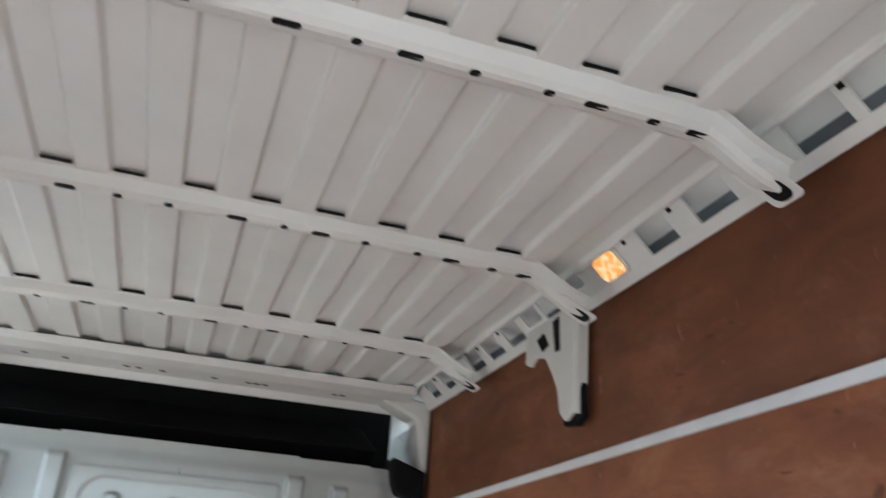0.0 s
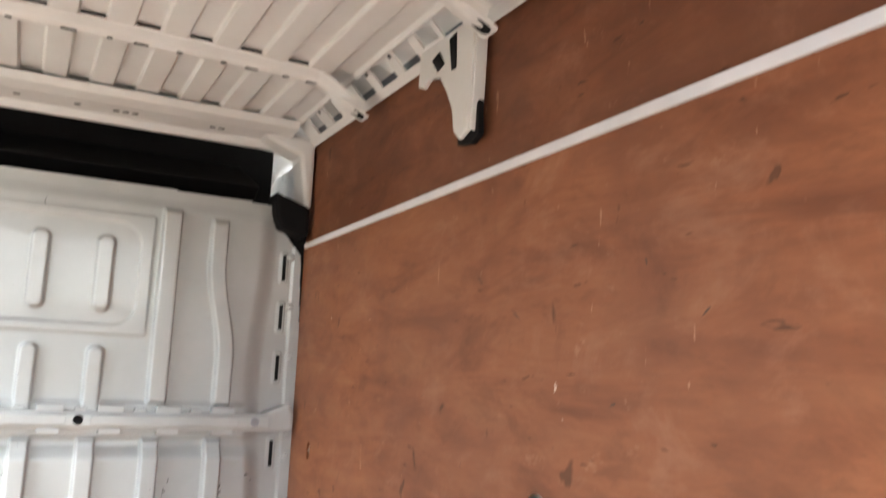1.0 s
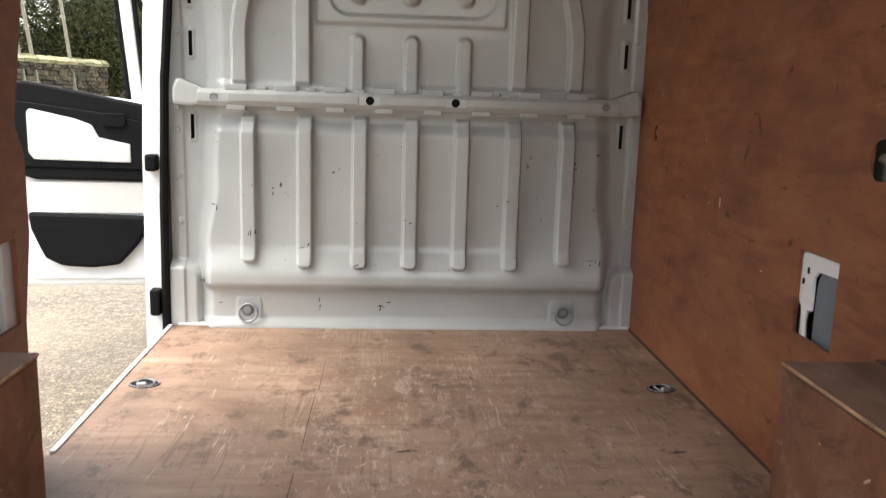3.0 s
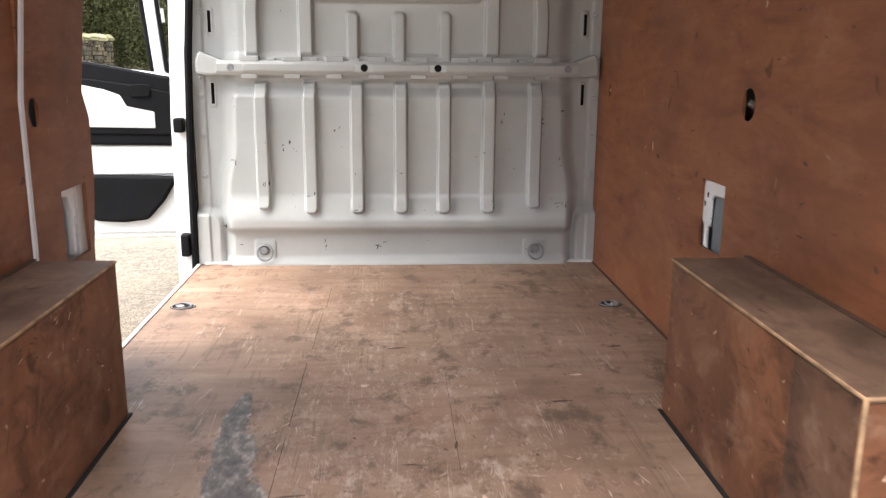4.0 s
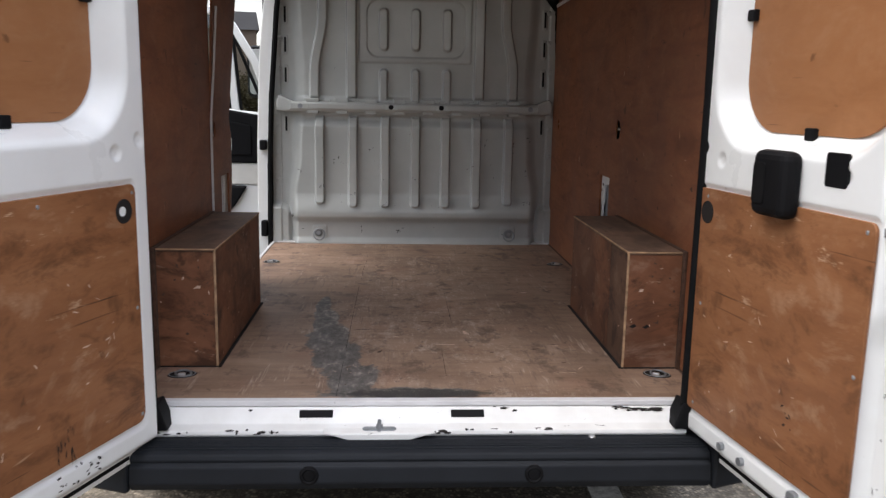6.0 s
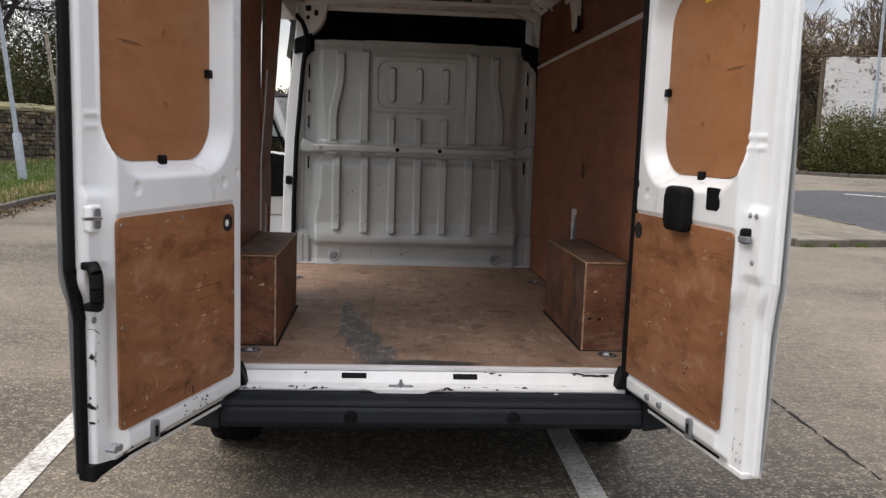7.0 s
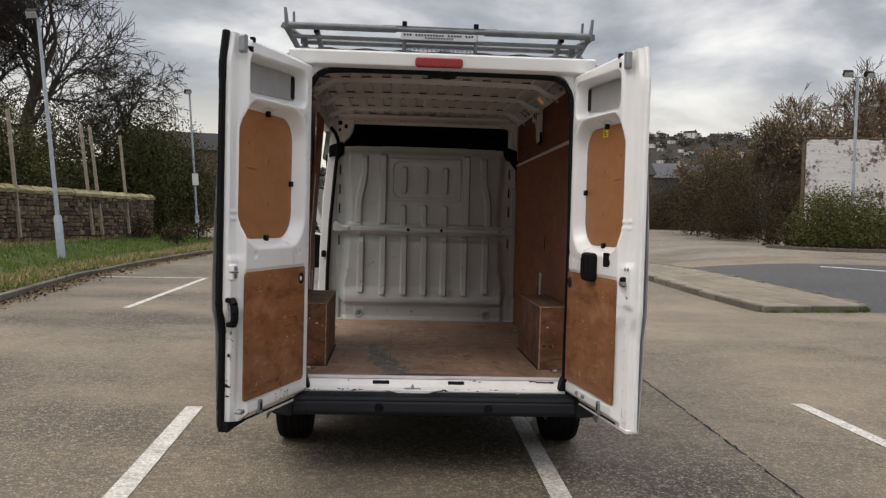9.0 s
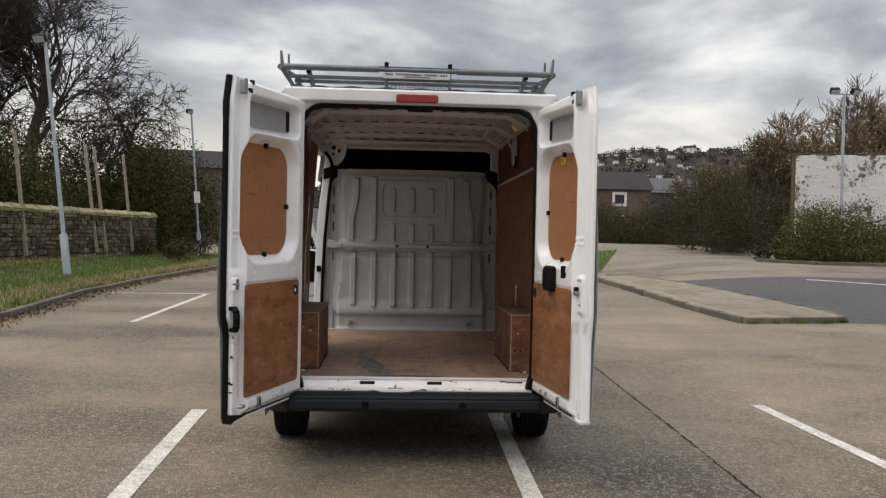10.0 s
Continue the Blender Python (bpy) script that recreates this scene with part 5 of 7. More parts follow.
# wear on the load floor, boxes and lining
on_floor = lambda x, y, lift: (x, y, FLOOR + lift)
marks("scrapes", load_floor, strewn(1, 90, (-0.30, 0.55), (0.30, 1.75), (0.012, 0.05), (0.0015, 0.004), (-0.9, 2.4), 12), on_floor, SCUFF, "pale scrapes in the veneer", 1)
pale = [(0.096, 0.623, 0.075, 0.012, 0.0), (0.508, 0.611, 0.05, 0.010, 0.1), (0.526, 1.475, 0.05, 0.02, 0.1), (0.185, 0.783, 0.07, 0.02, 1.9), (-0.09, 1.415, 0.03, 0.02, 0.4), (-0.088, 0.727, 0.035, 0.008, -0.7)]
marks("scrapes", load_floor, pale, on_floor, SCUFF, "pale scrapes in the veneer", 2)
dark = [(0.325, 0.985, 0.014, 0.012, 0), (0.439, 1.288, 0.07, 0.014, 0.1), (-0.003, 1.718, 0.08, 0.014, 0.2), (-0.224, 0.822, 0.07, 0.010, 0.1), (-0.147, 0.534, 0.04, 0.014, 1.2), (0.262, 0.526, 0.02, 0.008, 0), (0.032, 0.949, 0.06, 0.008, -0.1), (0.14, 1.042, 0.06, 0.010, 1.5), (0.428, 0.566, 0.04, 0.016, 0.4), (0.702, 1.712, 0.05, 0.02, 0.2)]
marks("knocks", load_floor, dark + strewn(4, 34, (-0.62, 0.66), (0.12, 2.6), (0.008, 0.03), (0.003, 0.010)), on_floor, BRUISE, "dark knocks in the veneer", 3)
for sign, x_in, y0 in ((1, 0.694, 0.350), (-1, 0.688, 0.366)):
    owner = [o for o in bpy.data.objects if o.name.startswith("wheel_arch_box") and o.parent is None][0 if sign > 0 else 1]
    on_side = lambda y, z, lift, s=sign, a=x_in: (s * (a + 0.001 - lift), y, z)
    on_end = lambda x, z, lift, a=y0: (x, a + 0.001 - lift, z)
    ends = (x_in + 0.02, 0.87)
    marks("knocks", owner, strewn(30 + sign, 26, (y0 + 0.04, y0 + 0.82), (0.60, 0.93), (0.012, 0.07), (0.002, 0.006), (-1.2, 1.2), 6), on_side, BRUISE, "dark knocks and gouges", 5)
    marks("scrapes", owner, strewn(40 + sign, 16, (y0 + 0.03, y0 + 0.82), (0.58, 0.93), (0.006, 0.03), (0.002, 0.006)), on_side, SCUFF, "pale chips in the veneer", 6)
    marks("knocks", owner, [(sign * a, b, l, w, t) for a, b, l, w, t in strewn(50 + sign, 9, ends, (0.60, 0.94), (0.008, 0.025), (0.004, 0.010))], on_end, BRUISE, "dark knocks and gouges", 7)
    marks("scrapes", owner, [(sign * 0.746, 0.836, 0.022, 0.014, 0.1)] + [(sign * a, b, l, w, t) for a, b, l, w, t in strewn(60 + sign, 7, ends, (0.60, 0.95), (0.006, 0.02), (0.002, 0.006))], on_end, SCUFF, "pale chips in the veneer", 8)
on_wall = lambda y, z, lift: (HALF - lift, y, z)
dots = [(2.002, 1.137, 0.035, 0.018, 0.3), (0.990, 1.237, 0.03, 0.012, 0.4), (1.119, 1.150, 0.02, 0.006, 0.5), (0.989, 1.148, 0.03, 0.006, -0.4), (0.685, 1.077, 0.022, 0.016, 0), (0.541, 1.179, 0.012, 0.010, 0), (0.343, 1.183, 0.03, 0.02, 0.4), (1.40, 1.73, 0.05, 0.004, 0.6), (1.556, 1.815, 0.04, 0.004, 0.7)]
marks("knocks", wall_r, dots + strewn(71, 26, (0.1, 2.7), (0.62, 1.25), (0.008, 0.028), (0.003, 0.008), (-1.4, 1.4)) + strewn(72, 10, (0.3, 2.6), (1.3, 2.0), (0.008, 0.03), (0.002, 0.005)), on_wall, BRUISE, "dark knocks in the veneer", 9)
marks("scrapes", wall_r, [(2.065, 1.163, 0.012, 0.045, 0.0), (1.256, 1.588, 0.010, 0.022, 0.2)] + strewn(73, 22, (0.2, 2.7), (0.62, 1.9), (0.006, 0.03), (0.0015, 0.004)), on_wall, SCUFF, "pale scrapes in the veneer", 10)

# ---- rear doors ----
DW, DZ0, DZ1 = 0.875, 0.460, 2.415


def rear_door(side, hinge, heading, label):
    """An open rear door. Local x runs from the hinge to the free edge, z up, -y is the trimmed inner face for side -1."""
    ob = thing("rear_door", label, "van door", "rear doors")
    d = Vector((heading[0], heading[1], 0)).normalized()
    n = Vector((-d.y, d.x, 0)) * (1 if side < 0 else -1)
    ob.matrix_basis = Matrix(((d.x, -n.x, 0, hinge[0]), (d.y, -n.y, 0, hinge[1]), (0, 0, 1, 0), (0, 0, 0, 1)))
    # inner pressing: y grows away from the load space
    in_u = 0.086 if side < 0 else 0.052

    def width(z):
        return DW - (0.020 if side < 0 else 0.0) - (0.036 if side < 0 else 0.022) * (1 - S(z, 0.96, 1.06)) - 0.03 * S(z, 2.25, 2.43)

    def depth(u, z):
        h = np.zeros_like(u)
        # window field, wider at the waist, with soft flared sides
        dw = round_box(u, z, 0.120, 0.770, 1.375, 2.085, 0.15)
        h = np.maximum(h, 0.075 * (1 - S(dw, -0.030, 0.035)))
        dt = round_box(u, z + 0.03 * (u - 0.4), 0.105, 0.735, 2.135, 2.325, 0.04)
        h = np.maximum(h, 0.080 * (1 - S(dt, -0.012, 0.014)))
        dp = round_box(u, z, in_u - 0.006, 0.782, 0.56, 1.24, 0.02)
        h = np.maximum(h, 0.006 * (1 - S(dp, -0.004, 0.006)))
        # free edge steps back, as do top and bottom
        w = width(z)
        h = np.maximum(h, 0.050 * S(u, w - 0.100, w - 0.075) * (1 - 0.3 * bar(z, 1.20, 0.11, 0.04)))
        h = np.maximum(h, 0.085 * S(u, w - 0.016, w))
        h = np.maximum(h, 0.05 * (1 - S(u, 0.0, 0.035)))
        h = np.maximum(h, 0.045 * (1 - S(z, DZ0 + 0.01, DZ0 + 0.055)))
        h = np.maximum(h, 0.05 * S(z, DZ1 - 0.03, DZ1))
        for a, zz in ((0.15, 1.315), (0.66, 1.315), (0.055, 1.345)):
            h += 0.006 * (1 - S(np.hypot(u - a, z - zz), 0.012, 0.022))
        for zz in (1.50, 1.535):
            h -= 0.005 * bar(z, zz, 0.008, 0.010) * bar(u, 0.805, 0.028, 0.012)
        return h

    def surf(t, z):
        u = t * width(z)
        return u, depth(u, z), z
    sheet("inner_panel", np.linspace(0, 1, 170), np.linspace(DZ0, DZ1, 330), surf, WHITE, ob, "white pressed steel inner panel")
    # outer skin bows outwards at the waist
    sheet("outer_skin", np.linspace(-0.012, 1.012, 20), np.linspace(DZ0 - 0.015, DZ1 + 0.01, 50), lambda t, z: (t * width(z), 0.105 + 0.02 * bar(z, 1.1, 0.5, 0.8) - 0.02 * S(z, 1.5, 2.4), z), WHITE, ob, "white outer skin")
    b = bmesh.new()
    zs = np.linspace(DZ0, DZ1, 26)
    for za, zb in zip(zs, zs[1:]):
        rod((float(width(za)) + 0.006, 0.088, za), (float(width(zb)) + 0.006, 0.088, zb + 0.003), 0.019 if side < 0 else 0.015, None, 6, b)
    part("edge_seal", b, RUBBER if side < 0 else WHITE, ob, "black rubber edge seal" if side < 0 else "", True)
    b = bmesh.new()
    box(0.0, float(width(DZ0)), 0.045, 0.115, DZ0 - 0.016, DZ0 + 0.004, 0.004, b)
    part("bottom_flange", b, SILL_WHITE, ob, "chipped white lower flange")
    # plywood panels
    part("lower_panel", prism(rounded(in_u, 0.768 if side < 0 else 0.774, 0.578, 1.232, (0.03, 0.02, 0.02, 0.02)), "y", -0.004, 0.005, 0.0015), DOOR_PLY, ob, "scuffed plywood lower door panel")
    win = part("window_panel", prism(rounded(0.140, 0.748, 1.395, 2.062, (0.15, 0.17, 0.12, 0.13), 10), "y", 0.066, 0.074, 0.0015), WINDOW_PLY, ob, "smooth orange-brown plywood blanking the window")
    for a, z in ((0.445, 2.060), (0.445, 1.398), (0.160 if side < 0 else 0.152, 1.70)):
        part("clip", box(a - 0.017, a + 0.017, 0.050, 0.068, z - 0.015, z + 0.015, 0.004), BLACK, win, "small black retaining clip")
    # plate coloured grey for the shade at the back of the recess
    part("upper_recess", prism([(0.128, 2.176), (0.70, 2.150), (0.716, 2.168), (0.716, 2.285), (0.70, 2.302), (0.128, 2.318)], "y", 0.0700, 0.0785, 0.001), RECESS_SHADE, ob, "grey back plate of the upper recess, shade in its colour")
    part("upper_opening", prism(rounded(0.122, 0.165, 2.182, 2.310, 0.012), "y", 0.0660, 0.0699, 0.001), BLACK, ob, "dark opening at the end of the upper recess")
    # finger hole in the lower panel
    part("finger_hole", revolve([(0.0, 0.0006), (0.028, 0.0006), (0.031, 0.0020), (0.033, -0.001)], 22, None, pose(in_u + 0.050, -0.004, 1.165, 90)), INK, ob, "dark round hole in the panel")
    if side < 0:
        part("hole_light", revolve([(0.0, 0.001), (0.013, 0.001)], 14, None, pose(in_u + 0.056, -0.0040, 1.165, 90)), WHITE, ob)
    for a, z in ((0.10, 0.60), (0.75, 0.60), (0.10, 1.21), (0.75, 1.21), (0.43, 1.21), (0.10, 0.9), (0.755, 0.9)):
        part("panel_screw", revolve([(0.0, 0.002), (0.004, 0.002), (0.006, 0.0)], 8, None, pose(a, -0.0035, z, 90)), GALV, ob)
    # lower latch hasp and rubber buffers
    part("hasp", prism(rounded(0.575, 0.615, 0.488, 0.560, 0.012), "y", -0.010, 0.012, 0.003), GALV, ob, "galvanised lower bolt guide")
    part("hasp_hole", prism(rounded(0.588, 0.602, 0.505, 0.545, 0.006), "y", -0.0115, -0.0095), BLACK, ob)
    for a in (0.27, 0.37) if side > 0 else (0.78, 0.80):
        part("flange_bolt", rod((a, -0.012, 0.535), (a, 0.02, 0.535), 0.012, None, 8), GALV, ob, "bolt head", True)
    part("upper_bolt", prism(rounded(0.775, 0.815, 2.315, 2.405, 0.012), "y", 0.0, 0.03, 0.003), GALV, ob, "galvanised upper latch")
    for a, z in ((0.715, 2.395), (0.735, 2.345)):
        part("latch_clip", box(a - 0.012, a + 0.012, -0.004, 0.02, z - 0.014, z + 0.014, 0.004), BLACK, ob)
    on_door = lambda u, z, lift: (u, float(depth(np.array([u]), np.array([z]))[0]) - lift - 0.0006, z)
    on_panel = lambda u, z, lift: (u, -0.004 - lift, z)
    if side < 0:
        chip = strewn(5, 16, (0.785, 0.845), (0.79, 0.90), (0.012, 0.040), (0.002, 0.006), (0.6, 1.9)) + strewn(6, 12, (0.80, 0.83), (0.60, 0.70), (0.008, 0.03), (0.003, 0.008), (1.2, 1.9)) + strewn(7, 16, (0.27, 0.42), (0.515, 0.562), (0.008, 0.03), (0.004, 0.010), (-0.5, 0.8)) + [(0.70, 0.492, 0.05, 0.022, 1.2), (0.50, 0.476, 0.12, 0.012, 0.0)]
        marks("gouges", ob, strewn(8, 12, (0.36, 0.43), (0.59, 0.67), (0.02, 0.06), (0.003, 0.006), (1.3, 1.8)), on_panel, INK, "dark vertical gouges", 4)
    else:
        chip = strewn(9, 8, (0.78, 0.84), (0.49, 0.56), (0.008, 0.03), (0.003, 0.007), (0.8, 1.8)) + strewn(10, 8, (0.785, 0.80), (0.60, 1.0), (0.006, 0.02), (0.002, 0.005), (1.2, 1.8))
        marks("gouges", ob, strewn(11, 6, (0.50, 0.62), (0.70, 0.76), (0.01, 0.02), (0.004, 0.008)), on_panel, INK, "dark gouges", 4)
    marks("paint_chips", ob, chip, on_door, INK, "dark chips and scrapes in the paint", 5)
    marks("scrapes", ob, strewn(12 - side, 20, (0.12, 0.74), (0.60, 1.18), (0.008, 0.035), (0.002, 0.006)), on_panel, SCUFF, "pale scrapes in the veneer", 6)
    part("bottom_gap", box(0.10, 0.72, 0.0445, 0.06, DZ0 - 0.002, DZ0 + 0.012, 0.002), RUBBER, ob, "black seal along the lower edge")
    if side < 0:
        part("seal_foot", prism([(0.66, DZ0 - 0.002), (0.838, DZ0 + 0.03), (0.834, DZ0 - 0.026), (0.80, DZ0 - 0.016)], "y", 0.040, 0.10, 0.006), RUBBER, ob, "black rubber foot of the edge seal")
        st = part("striker", box(0.800, 0.850, 0.020, 0.05, 1.195, 1.275, 0.008), WHITE, ob, "white striker housing")
        part("striker_pin", rod((0.82, 0.010, 1.235), (0.895, 0.010, 1.240), 0.006, None, 10), STEEL, st, "bright steel pin", True)
        part("striker_plate", prism(rounded(0.812, 0.840, 1.205, 1.265, 0.008), "y", 0.015, 0.021, 0.002), GALV, st)
        b = bmesh.new()
        pts = [(0.835, 0.03, 1.095), (0.845, 0.012, 1.075), (0.848, 0.008, 1.035), (0.842, 0.012, 1.0), (0.822, 0.03, 0.975)]
        for p, q in zip(pts, pts[1:]):
            rod(p, q, 0.020, 0.020, 10, b)
        box(0.815, 0.855, 0.02, 0.06, 1.085, 1.110, 0.008, b)
        box(0.80, 0.845, 0.02, 0.06, 0.962, 0.987, 0.008, b)
        part("pull_handle", b, BLACK, ob, "curved black pull handle", True)
        part("bump_screw", revolve([(0.0, 0.004), (0.009, 0.003), (0.011, 0.0)], 12, None, pose(0.81, 0.05, 0.93, 90)), GALV, ob)
    else:
        h = part("door_handle", box(0.375, 0.515, -0.050, 0.004, 1.200, 1.360, 0.022, None, None, 3), BLACK, ob, "black plastic inner door handle")
        part("handle_recess", prism(rounded(0.390, 0.440, 1.230, 1.330, 0.01), "y", -0.0525, -0.05, 0.002), RUBBER, h)
        part("square_recess", prism(rounded(0.592, 0.668, 1.290, 1.366, 0.008), "y", -0.002, 0.006, 0.002), BLACK, ob, "square black access cover")
        part("catch", box(0.755, 0.815, 0.012, 0.05, 1.20, 1.25, 0.010), BLACK, ob, "black side catch")
        part("catch_plate", box(0.780, 0.83, 0.008, 0.03, 1.205, 1.225, 0.003), GALV, ob)
        for a, z in ((0.80, 1.29), (0.835, 1.29), (0.83, 1.145)):
            part("edge_bolt", revolve([(0.0, 0.006), (0.007, 0.005), (0.011, 0.0)], 12, None, pose(a, 0.036, z, 90)), GALV, ob)
        stk = part("sticker", box(0.375, 0.445, 0.0645, 0.0665, 2.005, 2.052), YELLOW, win, "small yellow sticker with unreadable print")
        for k, (w, z) in enumerate(((0.022, 2.044), (0.03, 2.034), (0.045, 2.024), (0.04, 2.014))):
            part("print_bar", box(0.386, 0.386 + w, 0.0630, 0.0647, z - 0.0025, z + 0.0025), INK, win)
    return ob


rear_door(-1, (-0.752, -0.062), (-0.333, -0.943), "open white rear door with plywood panels and black edge seal")
rear_door(1, (0.778, 0.020), (0.139, -0.990), "open white rear door with plywood panels and black handle")
# hinges
for s, z in ((-1, 0.75), (-1, 1.45), (-1, 2.15), (1, 0.75), (1, 1.45), (1, 2.15)):
    part("hinge", box(min(s * 0.855, s * 0.90), max(s * 0.855, s * 0.90), -0.085, -0.03, z - 0.03, z + 0.03, 0.008), WHITE, van, "white door hinge")

# sliding side door, run back along the outside
sd = thing("sliding_door", "white sliding side door run back along the van", "van door")
sheet("outer_skin", np.linspace(0.38, 1.62, 24), np.linspace(0.50, 2.30, 40), lambda y, z: (-(skin(z) + 0.075), y, z), WHITE, sd)
sheet("inner_skin", np.linspace(0.38, 1.62, 24), np.linspace(0.50, 2.30, 40), lambda y, z: (-(skin(z) + 0.030), y, z), WHITE, sd)
part("door_edge", prism([(-1.092, 0.50), (-1.046, 0.50), (-1.046, 1.45), (-0.96, 2.30), (-1.005, 2.30), (-1.092, 1.5)], "y", 1.615, 1.635, 0.004), WHITE, sd)
part("door_edge", prism([(-1.092, 0.50), (-1.046, 0.50), (-1.046, 1.45), (-0.96, 2.30), (-1.005, 2.30), (-1.092, 1.5)], "y", 0.365, 0.385, 0.004), WHITE, sd)
part("grab_handle", box(-1.115, -1.09, 1.42, 1.58, 1.12, 1.18, 0.01), BLACK, sd, "black outer handle")

# ---- open cab door ----
cab = thing("cab_door", "open white cab door with black and pale grey trim", "van door")
hd = Vector((-0.995, -0.10, 0)).normalized()
cab.matrix_basis = Matrix(((hd.x, -hd.y, 0, -0.99), (hd.y, hd.x, 0, 4.06), (0, 0, 1, 0), (0, 0, 0, 1)))
# local x runs from the hinge to the free edge; the trimmed face (+y) looks back along the van
b = bmesh.new()
prism([(0.0, 0.43), (0.88, 0.43), (0.965, 0.50), (1.00, 0.75), (1.005, 1.44), (0.02, 1.33)], "y", -0.06, 0.05, 0.020, b)
part("door_shell", b, WHITE, cab, "white lower door shell")
part("inner_rim", prism([(0.05, 0.47), (0.84, 0.47), (0.91, 0.53), (0.94, 0.72), (0.94, 0.88), (0.05, 0.88)], "y", 0.049, 0.062, 0.006), WHITE, cab)
b = bmesh.new()
for p, q in (((0.03, 1.34), (0.17, 1.72)), ((0.17, 1.72), (0.33, 1.98)), ((0.33, 1.98), (0.48, 2.08)), ((0.48, 2.08), (0.86, 2.10)), ((0.86, 2.10), (0.95, 2.03)), ((0.95, 2.03), (0.99, 1.44))):
    a, c = Vector((p[0], 0, p[1])), Vector((q[0], 0, q[1]))
    ln = (c - a).length
    box(-0.034, 0.034, -0.03, 0.03, -0.014, ln + 0.014, 0.010, b, Matrix.Translation(a) @ (c - a).to_track_quat("Z", "Y").to_matrix().to_4x4())
prism([(0.285, 1.34), (0.345, 1.35), (0.405, 2.02), (0.345, 1.99)], "y", -0.03, 0.03, 0.008, b)
part("window_frame", b, WHITE, cab, "white window frame")
b = bmesh.new()
for p, q in (((0.355, 1.37), (0.415, 2.01)), ((0.275, 1.37), (0.325, 1.92)), ((0.935, 1.45), (0.91, 2.02)), ((0.10, 1.37), (0.325, 1.92))):
    rod((p[0], 0.022, p[1]), (q[0], 0.022, q[1]), 0.012, None, 6, b)
part("window_seal", b, RUBBER, cab, "black rubber glazing seal")
pane = part("window_glass", prism([(0.345, 1.34), (0.98, 1.42), (0.94, 2.02), (0.86, 2.08), (0.48, 2.06), (0.40, 2.01)], "y", -0.004, 0.002), GLASS, cab, "clear side window")
pane.visible_shadow = False
pane = part("quarter_glass", prism([(0.06, 1.34), (0.29, 1.36), (0.34, 1.96)], "y", -0.004, 0.002), GLASS, cab, "clear quarter light")
pane.visible_shadow = False
part("upper_trim", prism([(0.03, 0.965), (0.80, 0.975), (0.92, 1.02), (0.965, 1.14), (0.97, 1.40), (0.93, 1.452), (0.80, 1.445), (0.55, 1.40), (0.30, 1.352), (0.04, 1.31)], "y", 0.051, 0.088, 0.014), BLACK, cab, "black upper door trim")
part("trim_frame", prism([(0.20, 1.025), (0.86, 1.035), (0.885, 1.07), (0.885, 1.36), (0.50, 1.31), (0.20, 1.25)], "y", 0.087, 0.098, 0.008), BLACK, cab)
part("armrest_panel", prism([(0.345, 1.065), (0.79, 1.075), (0.815, 1.11), (0.815, 1.30), (0.80, 1.318), (0.60, 1.275), (0.52, 1.245), (0.49, 1.185), (0.345, 1.155)], "y", 0.0985, 0.106, 0.006), TRIM_GREY, cab, "pale grey door card")
part("release_handle", prism(rounded(0.36, 0.47, 1.235, 1.305, 0.02), "y", 0.098, 0.112, 0.006), RUBBER, cab, "black inner release handle")
part("lower_card", prism([(0.05, 0.805), (0.80, 0.805), (0.82, 0.965), (0.05, 0.965)], "y", 0.051, 0.074, 0.006), TRIM_GREY, cab, "pale grey lower door card")
part("door_pocket", prism([(0.24, 0.795), (0.84, 0.815), (0.83, 0.73), (0.77, 0.585), (0.69, 0.545), (0.55, 0.535), (0.42, 0.55), (0.33, 0.65)], "y", 0.061, 0.105, 0.016), BLACK, cab, "black door pocket")
mir = part("wing_mirror", box(0.02, 0.24, -0.34, -0.14, 1.45, 1.85, 0.05), BLACK, cab, "black wing mirror")
part("mirror_glass", prism(rounded(0.04, 0.22, 1.48, 1.82, 0.03), "y", -0.141, -0.137), STEEL, mir)

